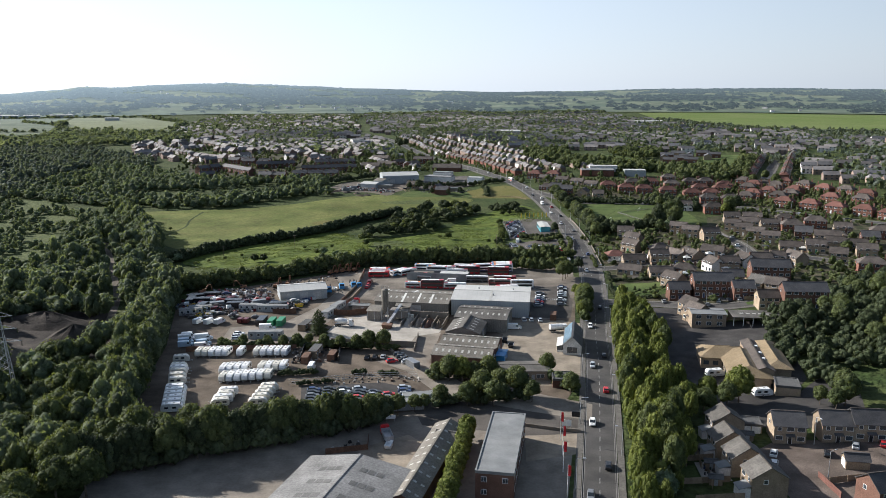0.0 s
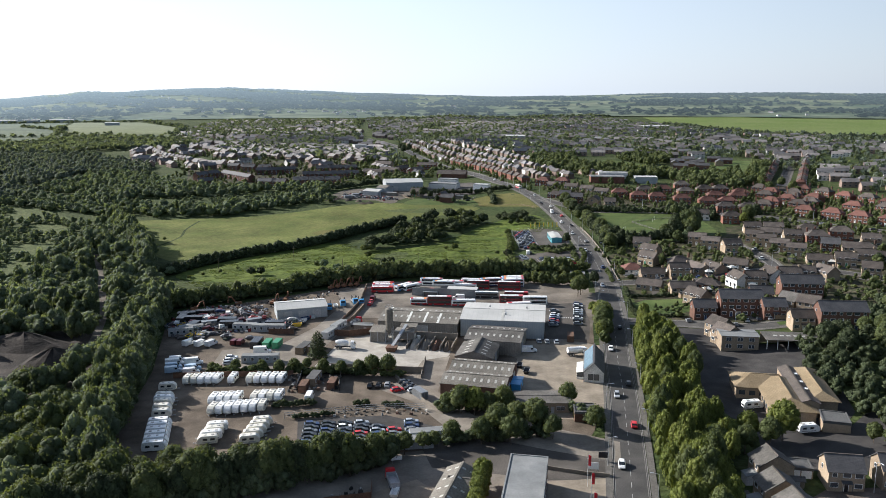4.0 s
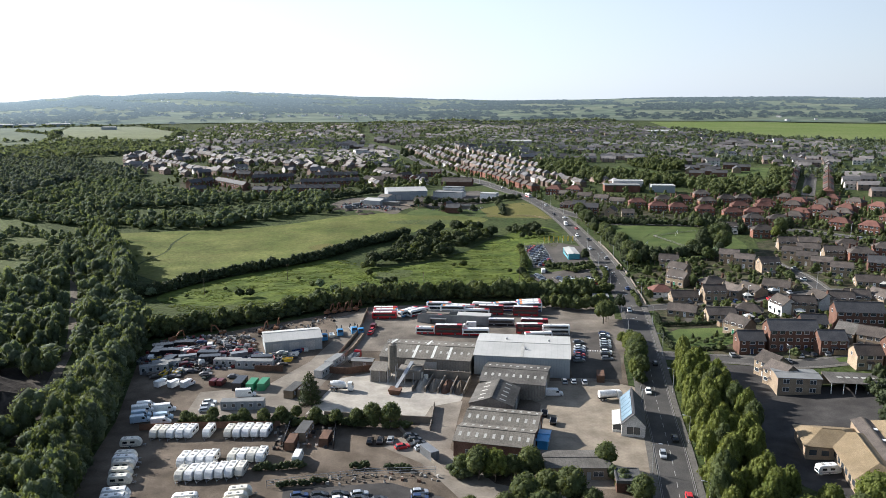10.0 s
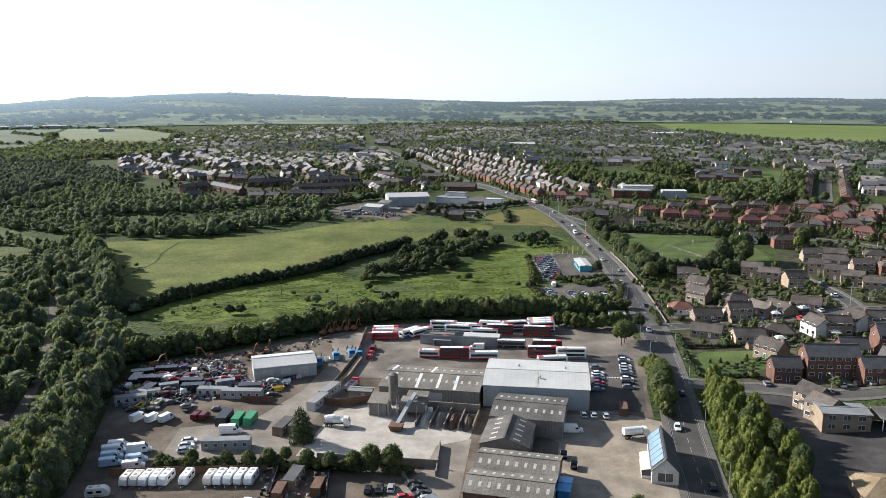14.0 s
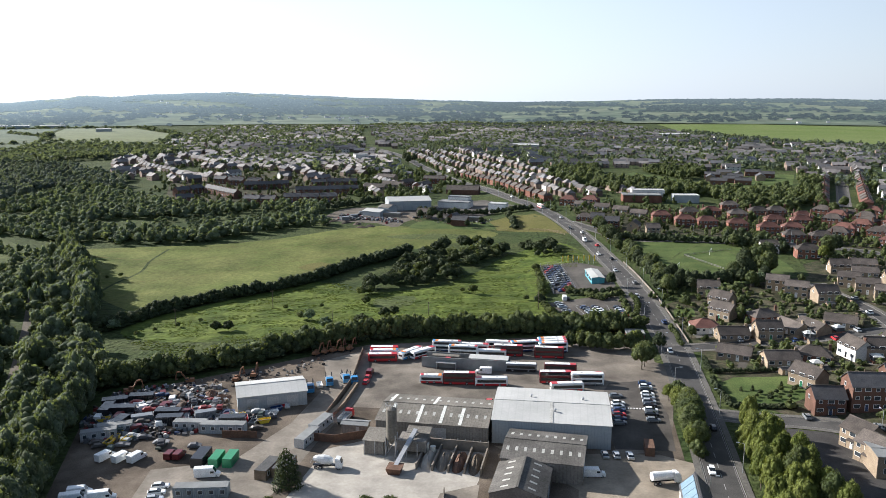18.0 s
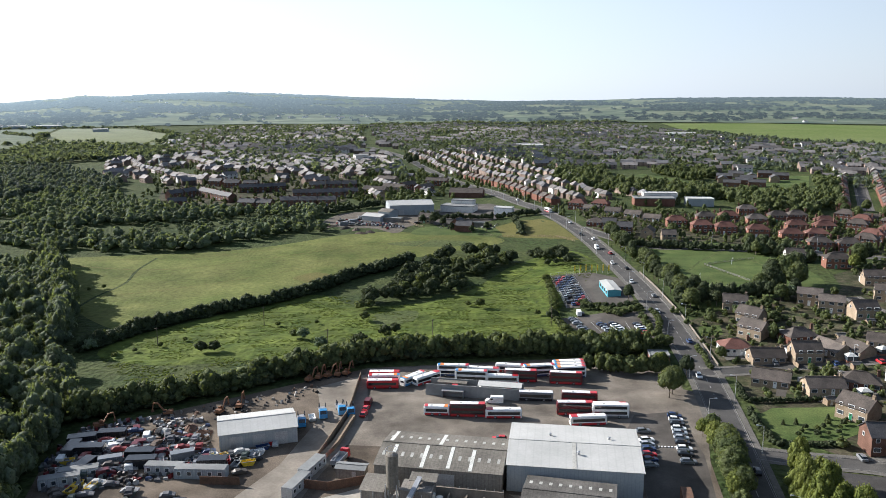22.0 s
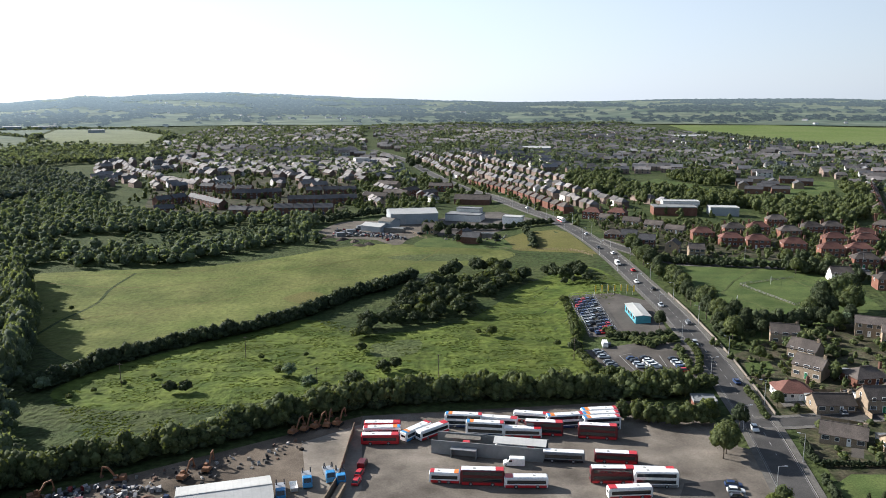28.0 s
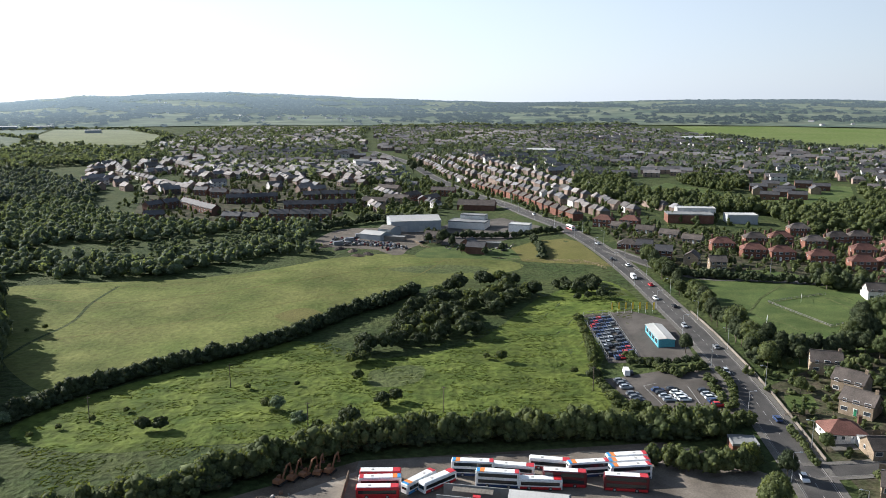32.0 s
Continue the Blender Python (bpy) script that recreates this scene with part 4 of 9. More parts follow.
def gable_wall(g, w, d, eave, rise):
    s = [(-d / 2, -0.6), (d / 2, -0.6), (d / 2, eave), (0, eave + rise), (-d / 2, eave)]
    g.loft([[(-w / 2, y, z) for y, z in reversed(s)], [(w / 2, y, z) for y, z in reversed(s)]])


def house_kind(key, label, w, d, eave, rise, hip=False, wall="brick", tile="tile", storeys=2, per=3, chimneys=1, porch=False, lean=False, category="house", sky=0, name="house", doors=1, simple=False, back=False):
    root = new(name)
    tagged(root, label, category)
    g = Geo()
    if hip:
        g.box(-w / 2, -d / 2, -0.6, w / 2, d / 2, eave)
    else:
        gable_wall(g, w, d, eave, rise)
    part("wall", g, M[wall], root)
    g = Geo()
    (roof_hip if hip else roof_gable)(g, w, d, eave, rise)
    roof = part("roof", g, M[tile], root)
    if not simple:
        r = max(0.2, w / 2 - d / 2 * 0.9) if hip else w / 2 + 0.3
        part("ridge", Geo().beam((-r, 0, eave + rise + 0.16), (r, 0, eave + rise + 0.16), 0.3, 0.16), M["tile"], roof)
    for c in range(chimneys):
        x = (w / 2 - 0.6) * (1 if c == 0 else -1) if chimneys < 3 else -w / 2 + 0.6 + c * (w - 1.2) / (chimneys - 1)
        g = Geo().box(x - 0.45, -0.35, eave + rise * 0.55, x + 0.45, 0.35, eave + rise + 1.0)
        g.box(x - 0.52, -0.42, eave + rise + 0.86, x + 0.52, 0.42, eave + rise + 1.02)
        for px in (-0.2, 0.2):
            g.tube((x + px, 0, eave + rise + 1.0), (x + px, 0, eave + rise + 1.35), 0.11, 0.09, 6)
        part("chimney", g, M["brick_dark" if wall != "stone" else "stone"], root)
    for side, turn in ((-1, 0), (1, 180)) if back else ((-1, 0),):
        for k in range(storeys):
            z = 0.95 + k * 2.6
            for i in range(per):
                x = -w / 2 + (i + 0.5) * w / per
                door = k == 0 and side < 0 and i in ([per // 2] if doors == 1 else list(range(1, per, 3)))
                if door:
                    part("door", DOORS[len(key) % 4], None, root, at=(x, side * d / 2, 0.05), turn=turn)
                else:
                    part("window", WIN["plain" if simple else "small" if (i + k) % 3 == 1 else "wide"], None, root, at=(x, side * d / 2, z), turn=turn)
    if not simple:
        for s, turn in ((-1, -90),):
            part("window", WIN["small"], None, root, at=(s * w / 2, d * 0.12, 0.95 + 2.6 * (storeys - 1)), turn=turn)
    if porch:
        g = Geo()
        g.slab([(-1.2, -d / 2 - 1.1, 2.45), (1.2, -d / 2 - 1.1, 2.45), (1.2, -d / 2, 2.85), (-1.2, -d / 2, 2.85)], 0.12)
        for x in (-1.1, 1.1):
            g.beam((x, -d / 2 - 1.0, 0), (x, -d / 2 - 1.0, 2.4), 0.1)
        part("porch", g, M[tile], root)
    if lean:
        q = Geo().box(-w / 2 + 0.3, d / 2 - 0.05, -0.4, -w / 2 + 3.4, d / 2 + 2.8, 2.3)
        part("lean_to", q, M["render"], root)
        part("lean_to_roof", Geo().slab([(-w / 2 + 3.6, d / 2 + 3.0, 2.35), (-w / 2 + 0.1, d / 2 + 3.0, 2.35), (-w / 2 + 0.1, d / 2, 3.1), (-w / 2 + 3.6, d / 2, 3.1)], 0.12), M["felt"], root)
    for i in range(sky):
        x = -w / 2 + (i + 0.7) * w / (sky + 0.4)
        sl = math.atan2(rise, d / 2)
        g = Geo().box(-0.4, -0.5, 0, 0.4, 0.5, 0.1)
        ob = part("roof_window", g, M["glass"], roof, at=(x, -d / 4, eave + rise / 2 + 0.14))
        ob.rotation_euler = (sl, 0, 0)
    root.location = (0, -3000, -400)
    KINDS[key] = root
    return root


house_kind("semi_red", "red-brick semi-detached pair with a red hipped tile roof", 12.5, 8.2, 5.1, 2.9, True, "brick", "red_tile", per=4, chimneys=2, doors=2)
house_kind("semi_brown", "red-brick semi-detached pair with a brown hipped roof", 12.5, 8.2, 5.1, 2.8, True, "brick", "tile", per=4, chimneys=2, doors=2)
house_kind("det_buff", "buff-brick detached house with a brown gabled roof", 8.2, 7.4, 5.0, 2.5, False, "stone", "tile", per=3, chimneys=0, porch=True)
house_kind("det_brick", "brown-brick house with a slate gabled roof", 9.0, 7.6, 5.1, 2.7, False, "brick_dark", "slate", per=3, chimneys=0, porch=True)
house_kind("three", "three-storey red-brick townhouse with a slate roof", 17.0, 8.4, 7.6, 3.0, False, "brick_dark", "slate", 3, 6, 0, doors=2)
house_kind("bungalow", "low bungalow with a brown gabled roof", 11.5, 7.6, 2.6, 2.3, False, "stone", "tile", 1, 4, 1, lean=True)
house_kind("bung_hip", "small bungalow with a red hipped roof", 10.5, 9.0, 2.6, 2.6, True, "render", "red_tile", 1, 4, 1)
house_kind("bung_dark", "low brick bungalow with a dark hipped roof", 11.5, 8.0, 2.6, 2.5, True, "brick", "tile", 1, 4, 1, lean=True)
house_kind("dormer", "buff-brick house with a brown gabled roof", 9.5, 7.6, 4.2, 2.8, False, "stone", "tile", 2, 3, 1, lean=True)
house_kind("white_house", "white-rendered house with a brown gabled roof", 9.5, 7.6, 4.2, 2.8, False, "render", "tile", 2, 3, 1, lean=True)
house_kind("row_buff", "buff house with a shallow brown roof in a row", 9.5, 8.0, 5.0, 1.9, False, "stone", "tile", 2, 3, 0, lean=True)
house_kind("newbuild", "small buff-brick new house with a grey slate roof", 6.6, 8.6, 5.1, 2.7, False, "stone", "sheet_dark", 2, 2, 0, lean=True, back=True)
house_kind("terrace", "stone-faced terrace house with a dark roof", 8.2, 7.8, 5.0, 2.7, False, "stone", "slate", 2, 3, 0, porch=True)
house_kind("short_terrace", "dark-brick terrace block with slate roof and chimneys", 14.2, 8.0, 5.3, 2.7, False, "brick_dark", "slate", 2, 3, 3, doors=2, simple=True, name="terrace")
house_kind("plain_semi", "red-brick semi-detached pair on a distant street", 12.5, 8.0, 5.1, 2.8, True, "brick", "tile", 2, 3, 2, simple=True)
house_kind("plain_red", "brick pair with a red roof on a distant street", 12.5, 8.0, 5.1, 2.8, True, "brick", "red_tile", 2, 3, 2, simple=True)
house_kind("plain_gable", "brown-roofed gabled house on a distant street", 10.0, 8.0, 5.0, 2.7, False, "brick", "tile", 2, 3, 1, simple=True)
house_kind("plain_white", "pale rendered house on a distant street", 10.0, 8.0, 5.0, 2.7, False, "render", "slate", 2, 3, 1, simple=True)


def put(kind, x, y, turn=0.0, wide=1.0, group=""):
    ob = copy_thing(KINDS[kind], pose(x, y, ground(x, y), 0, 0, turn))
    if wide != 1.0:
        ob.scale = (wide, 1, 1)
    if group:
        ob["group"] = group
    return ob


# ---- vehicles ----
def wheel_mesh(r, w):
    g = Geo().tube((0, -w / 2, r), (0, w / 2, r), r, r, 12)
    g.use(1).tube((0, -w / 2 - 0.01, r), (0, w / 2 + 0.01, r), r * 0.58, r * 0.58, 8)
    return g.mesh("wheel", [M["rubber"], M["steel"]])


WHEELS = {"car": wheel_mesh(0.32, 0.22), "van": wheel_mesh(0.36, 0.24), "lorry": wheel_mesh(0.5, 0.32)}


def ring(x, hw, z):
    return [(x, -hw, z[0]), (x, -hw * 1.0, z[1]), (x, -hw * 0.86, z[2]), (x, hw * 0.86, z[2]), (x, hw, z[1]), (x, hw, z[0])]


def wheels(root, xs, half, kind):
    for x in xs:
        for s in (-1, 1):
            part("wheel", WHEELS[kind], None, root, at=(x, s * half, 0))


def car_kind(key, label, paint, long=4.3, tall=1.46, hatch=True, far=False):
    root = new("car")
    tagged(root, label, "car")
    h = long / 2
    g = Geo().loft([ring(-h, 0.78, (0.4, 0.7, 0.86)), ring(-h + 0.15, 0.86, (0.24, 0.75, 0.95)), ring(-0.6, 0.9, (0.22, 0.8, 0.96)), ring(h - 1.15, 0.9, (0.22, 0.78, 0.93)), ring(h - 0.2, 0.85, (0.24, 0.65, 0.8)), ring(h, 0.7, (0.4, 0.58, 0.68))])
    part("body", g, M[paint], root)
    back = -h + (0.2 if hatch else 0.75)
    g = Geo().add(
        [(back, -0.78, 0.93), (h - 1.05, -0.78, 0.92), (h - 1.05, 0.78, 0.92), (back, 0.78, 0.93), (back + 0.45, -0.6, tall - 0.04), (h - 1.95, -0.6, tall - 0.04), (h - 1.95, 0.6, tall - 0.04), (back + 0.45, 0.6, tall - 0.04)],
        [(4, 5, 6, 7), (0, 1, 5, 4), (1, 2, 6, 5), (2, 3, 7, 6), (3, 0, 4, 7)],
    )
    part("cabin_glass", g, M["glass"], root)
    part("roof", Geo().box(back + 0.4, -0.63, tall - 0.05, h - 1.9, 0.63, tall, 0.06), M[paint], root)
    if not far:
        wheels(root, (-h + 0.8, h - 0.85), 0.78, "car")
    root.location = (0, -3000, -400)
    KINDS[key] = root


CAR_KEYS = ["car_" + c for c in ("white", "silver", "black", "blue", "red", "grey")]
for c in ("white", "silver", "black", "blue", "red", "grey"):
    car_kind("car_" + c, f"{c} hatchback car parked on tarmac", c)
for c in ("white", "silver", "black", "blue", "red", "grey"):
    car_kind("lot_" + c, f"{c} hatchback car in a distant lot", c, far=True)
car_kind("saloon", "dark saloon car parked on tarmac", "black", 4.6, 1.42, False)
car_kind("estate", "silver family car parked on tarmac", "silver", 4.5, 1.55)


def van_kind(key, label, paint, long=5.6, tall=2.3, name="van"):
    root = new(name)
    tagged(root, label, "van")
    h = long / 2
    g = Geo().loft([ring(-h, 0.92, (0.4, tall - 0.25, tall - 0.06)), ring(-h + 0.12, 0.98, (0.3, tall - 0.2, tall)), ring(h - 1.75, 0.98, (0.3, tall - 0.2, tall)), ring(h - 0.95, 0.96, (0.3, 1.3, 1.36)), ring(h - 0.15, 0.92, (0.3, 0.95, 1.05)), ring(h, 0.8, (0.4, 0.8, 0.9))])
    part("body", g, M[paint], root)
    s = [(h - 1.69, tall - 0.14), (h - 0.99, 1.42)]
    part("windscreen", Geo().slab([(s[1][0], -0.74, s[1][1]), (s[1][0], 0.74, s[1][1]), (s[0][0], 0.7, s[0][1]), (s[0][0], -0.7, s[0][1])], -0.04), M["glass"], root)
    for q in (-1, 1):
        part("side_window", Geo().box(h - 2.3, q * 0.985 - 0.012, 1.3, h - 1.45, q * 0.985 + 0.012, 1.85), M["glass"], root)
    wheels(root, (-h + 1.0, h - 0.9), 0.84, "van")
    root.location = (0, -3000, -400)
    KINDS[key] = root


van_kind("van_white", "white panel van parked in the yard", "white")
van_kind("van_long", "long white high-roof van in the yard", "white", 6.4, 2.65)
van_kind("van_blue", "pale blue panel van in the yard", "pale_blue")
van_kind("van_red", "dark red van parked in the yard", "maroon", 4.8, 2.0)
van_kind("van_small", "small white van in the works yard", "white", 4.6, 1.9)


def caravan_kind(key, label, long=6.2, paint="white", motor=False):
    root = new("motorhome" if motor else "caravan")
    tagged(root, label, "caravan")
    h, t = long / 2, 2.6 if not motor else 2.9

    def rg(x, hw, z0, z1, z2):
        return [(x, -hw, z0), (x, -hw, z1), (x, -hw * 0.9, z2), (x, hw * 0.9, z2), (x, hw, z1), (x, hw, z0)]

    g = Geo().loft([rg(-h, 0.94, 0.75, 1.5, 1.7), rg(-h + 0.25, 1.02, 0.45, t - 0.35, t - 0.2), rg(-h + 0.7, 1.04, 0.42, t - 0.15, t), rg(h - 1.1, 1.04, 0.42, t - 0.15, t), rg(h - 0.35, 1.02, 0.45, 1.9, 2.05), rg(h, 0.92, 0.7, 1.2, 1.35)])
    part("body", g, M[paint], root)
    part("front_window", Geo().slab([(h - 0.28, -0.85, 1.82), (h - 0.28, 0.85, 1.82), (h - 1.02, 0.85, t - 0.12), (h - 1.02, -0.85, t - 0.12)], -0.04), M["glass"], root)
    part("rear_window", Geo().box(-h - 0.02, -0.7, 1.15, -h + 0.14, 0.7, 1.6), M["glass"], root)
    for s in (-1, 1):
        for x in (-h * 0.5, h * 0.2):
            part("side_window", Geo().box(x - 0.6, s * 1.04 - 0.015, 1.35, x + 0.6, s * 1.04 + 0.015, 1.95), M["glass"], root)
    for x, s in ((-h * 0.5, 0.42), (h * 0.15, 0.3)):
        part("roof_vent", Geo().box(x - s, -s, t - 0.02, x + s, s, t + 0.12, 0.05), M["skylight"], root)
    if motor:
        wheels(root, (-h + 1.3, h - 0.9), 0.9, "van")
    else:
        wheels(root, (-0.2,), 1.0, "car")
        g = Geo()
        for s in (-1, 1):
            g.beam((h - 0.3, s * 0.7, 0.5), (h + 1.1, 0, 0.5), 0.09)
        g.tube((h + 0.9, 0, 0), (h + 0.9, 0, 0.75), 0.06)
        part("drawbar", g, M["steel"], root)
        part("stripe", Geo().box(-h * 0.8, -1.055, 0.75, h * 0.6, 1.055, 0.9), M["grey"], root)
    root.location = (0, -3000, -400)
    KINDS[key] = root


caravan_kind("caravan", "white touring caravan parked in a row")
caravan_kind("caravan_cream", "cream touring caravan parked in a row", 5.6, "cream")
caravan_kind("motorhome", "white motorhome parked beside a hedge", 6.6, "white", True)


def bus_kind(key, label, double, side, roof_end, skirt, long=10.9, stripe=None, nose=None):
    root = new("bus")
    tagged(root, label, "bus")
    h, t = long / 2, 4.2 if double else 2.95
    g = Geo().loft([ring(-h, 1.1, (0.4, t - 0.5, t - 0.25)), ring(-h + 0.25, 1.24, (0.32, t - 0.3, t - 0.06)), ring(h - 0.3, 1.24, (0.32, t - 0.3, t - 0.06)), ring(h, 1.12, (0.4, t - 0.6, t - 0.3))])
    part("body", g, M[side], root)
    part("skirt", Geo().box(-h + 0.3, -1.255, 0.3, h - 0.4, 1.255, 0.95), M[skirt], root)
    for z in ((1.25, 2.9) if double else (1.3,)):
        for s in (-1, 1):
            part("side_window", Geo().box(-h + 0.7, s * 1.25 - 0.012, z, h - 0.6, s * 1.25 + 0.012, z + 0.92), M["glass"], root)
        part("windscreen", Geo().box(h - 0.22, -1.0, z - 0.1, h - 0.05 + (0.06 if z < 2 else 0.03), 1.0, z + 0.95), M["glass"], root)
        part("rear_window", Geo().box(-h - 0.015, -0.8, z + 0.1, -h + 0.2, 0.8, z + 0.75), M["glass"], root)
    cut = -h + long * 0.2
    part("roof", Geo().box(cut, -1.06, t - 0.07, h - 0.25, 1.06, t + 0.02, 0.05), M["white"], root)
    part("roof_end", Geo().box(-h + 0.2, -1.06, t - 0.07, cut - (1.1 if stripe else 0), 1.06, t + 0.015, 0.04), M[roof_end], root)
    if stripe:
        part("roof_stripe", Geo().box(cut - 1.1, -1.06, t - 0.07, cut, 1.06, t + 0.015), M[stripe], root)
    if nose:
        part("roof_nose", Geo().box(h - 1.3, -1.07, t - 0.06, h - 0.18, 1.07, t + 0.035, 0.05), M[nose], root)
    part("roof_hatch", Geo().box(h * 0.3, -0.35, t, h * 0.3 + 0.7, 0.35, t + 0.1, 0.04), M["skylight"], root)
    wheels(root, (-h + 2.9, h - 2.6), 1.1, "lorry")
    root.location = (0, -3000, -400)
    KINDS[key] = root


bus_kind("bus_red", "white-roofed single-deck bus with a red tail", False, "white", "red", "red", 10.8)
bus_kind("bus_maroon", "long white-roofed bus with dark red sides", False, "maroon", "red", "red", 11.2)
bus_kind("bus_blue", "single-deck bus with white roof, orange and blue tail", False, "white", "sky_blue", "sky_blue", 10.6, "orange", "red")
bus_kind("deck_red", "red double-deck bus with white roof", True, "maroon", "red", "red")
bus_kind("deck_blue", "white double-deck bus with orange and blue ends", True, "white", "sky_blue", "blue", 10.9, "orange", "red")
bus_kind("deck_white", "plain white double-deck bus in the yard", True, "white", "white", "grey")
bus_kind("bus_plain", "grey-sided single-deck bus with a plain white roof", False, "grey", "white", "black", 11.0)
bus_kind("bus_short", "short single-deck bus with white roof and blue tail", False, "white", "sky_blue", "red", 7.8, "orange", "red")
bus_kind("coach", "red single-deck bus with red roof", False, "red", "red", "red", 10.5)


def lorry_kind(key, label, cab, bed, name="lorry"):
    root = new(name)
    tagged(root, label, "lorry")
    g = Geo().loft([ring(2.2, 1.15, (0.6, 2.7, 3.0)), ring(3.4, 1.18, (0.5, 2.5, 2.85)), ring(3.9, 1.15, (0.5, 1.6, 1.75))])
    part("cab", g, M[cab], root)
    part("windscreen", Geo().slab([(3.86, -0.95, 1.78), (3.86, 0.95, 1.78), (3.45, 0.92, 2.72), (3.45, -0.92, 2.72)], -0.05), M["glass"], root)
    g = Geo().box(-3.8, -0.5, 0.75, 2.6, 0.5, 1.05)
    part("chassis", g, M["black"], root)
    if bed == "mixer":
        rings = []
        for x, r in ((-3.6, 0.55), (-2.6, 1.0), (-0.8, 1.25), (0.6, 1.1), (1.5, 0.6)):
            z = 2.2 - 0.1 * x
            rings.append([(x, math.cos(a * 0.5236) * r, z + math.sin(a * 0.5236) * r) for a in range(12)])
        part("drum", Geo().loft(rings), M["white"], root, "white mixer drum")
        part("chute", Geo().beam((-3.5, 0, 2.9), (-4.4, 0, 1.4), 0.5, 0.15), M["steel"], root)
    elif bed == "skip":
        for s in (-1, 1):
            part("lift_arm", Geo().beam((-3.2, s * 0.95, 1.1), (-1.2, s * 0.95, 3.3), 0.28).beam((-1.2, s * 0.95, 3.3), (0.6, s * 0.95, 3.0), 0.24), M["black"], root, "black skip-lifting arm")
        part("deck", Geo().box(-3.8, -1.2, 1.05, 2.0, 1.2, 1.25), M["steel"], root)
    elif bed == "tank":
        part("tank", Geo().tube((-3.6, 0, 2.1), (1.7, 0, 2.1), 1.15, 1.15, 14), M["white"], root, "white cylindrical tank")
    else:
        g = Geo().box(-3.9, -1.22, 1.1, 2.0, 1.22, 1.3)
        for a in ((-3.9, -1.22, 2.0, -1.14), (-3.9, 1.14, 2.0, 1.22), (-3.9, -1.14, -3.8, 1.14), (1.9, -1.14, 2.0, 1.14)):
            g.box(a[0], a[1], 1.3, a[2], a[3], 2.3)
        part("tipper_body", g, M[bed], root)
    wheels(root, (-2.9, -1.7, 3.0), 1.0, "lorry")
    root.location = (0, -3000, -400)
    KINDS[key] = root


lorry_kind("skip_lorry", "blue skip lorry parked nose out", "sky_blue", "skip")
lorry_kind("skip_white", "white skip lorry parked in line", "white", "skip")
lorry_kind("mixer", "white concrete mixer lorry in a yard", "white", "mixer")
lorry_kind("tipper", "red tipper lorry with steel body", "red", "steel")
lorry_kind("tanker", "white tanker lorry parked in the yard", "white", "tank")


def ribbed_box(key, label, w, d, h, paint, name="container", category="container", windows=0, roof=None):
    """A steel container or cabin: ribbed sides, corner posts, flat roof."""
    root = new(name)
    tagged(root, label, category)
    n = max(4, int(w / 0.5))
    edge = []
    for i in range(n):
        x0, s4 = -w / 2 + i * w / n, w / n / 4
        edge += [(x0, 0), (x0 + s4, 0.06), (x0 + 2 * s4, 0.06), (x0 + 3 * s4, 0)]
    edge.append((w / 2, 0))
    line = [(x, -d / 2 + o) for x, o in edge] + [(x, d / 2 - o) for x, o in reversed(edge)]
    g = Geo().loft([[(x, y, 0.08) for x, y in line], [(x, y, h - 0.04) for x, y in line]])
    part("body", g, M[paint], root)
    part("roof", Geo().box(-w / 2, -d / 2, h - 0.05, w / 2, d / 2, h + 0.02, 0.03), M[roof or paint], root)
    if windows:
        for i in range(windows):
            x = -w / 2 + (i + 0.5) * w / windows
            part("window", WIN["small"], None, root, at=(x, -d / 2, 1.0))
    else:
        part("door_bar", Geo().beam((w / 2 + 0.03, 0, 0.15), (w / 2 + 0.03, 0, h - 0.15), 0.08), M["steel"], root)
    root.location = (0, -3000, -400)
    KINDS[key] = root


ribbed_box("box_green", "green ribbed steel storage container", 6.0, 2.5, 2.5, "green")
ribbed_box("box_red", "rusty red ribbed steel container", 6.0, 2.5, 2.5, "rust")
ribbed_box("box_grey", "grey ribbed steel storage container", 6.0, 2.5, 2.5, "grey")
ribbed_box("box_dark", "black ribbed steel storage container", 7.5, 3.2, 2.7, "black")
ribbed_box("cabin", "pale grey site cabin with windows", 9.5, 3.0, 2.7, "silver", "site_cabin", "cabin", 4, "felt")
ribbed_box("cabin_long", "long grey portable cabin with windows", 13.0, 3.2, 2.8, "pale_clad", "site_cabin", "cabin", 5, "felt")
ribbed_box("cabin_brown", "weathered brown site cabin with windows", 8.5, 3.2, 2.7, "wood", "site_cabin", "cabin", 3, "dark_felt")


def skip_kind(key, paint):
    root = new("waste_skip")
    tagged(root, f"{paint} steel waste skip standing in the yard", "skip")
    outer = [[(-1.2, -0.8, 0), (1.2, -0.8, 0), (1.2, 0.8, 0), (-1.2, 0.8, 0)], [(-1.9, -0.9, 1.25), (1.9, -0.9, 1.25), (1.9, 0.9, 1.25), (-1.9, 0.9, 1.25)]]
    inner = [[(-1.8, -0.82, 1.25), (1.8, -0.82, 1.25), (1.8, 0.82, 1.25), (-1.8, 0.82, 1.25)], [(-1.3, -0.75, 0.5), (1.3, -0.75, 0.5), (1.3, 0.75, 0.5), (-1.3, 0.75, 0.5)]]
    g = Geo().loft([outer[0], outer[1], inner[0], inner[1]])
    part("shell", g, M[paint], root)
    part("rim", Geo().beam((-1.9, -0.92, 1.25), (1.9, -0.92, 1.25), 0.1).beam((-1.9, 0.92, 1.25), (1.9, 0.92, 1.25), 0.1), M["steel"], root)
    root.location = (0, -3000, -400)
    KINDS[key] = root


for c in ("yellow", "grey", "white", "blue", "red", "black"):
    skip_kind("skip_" + c, c)


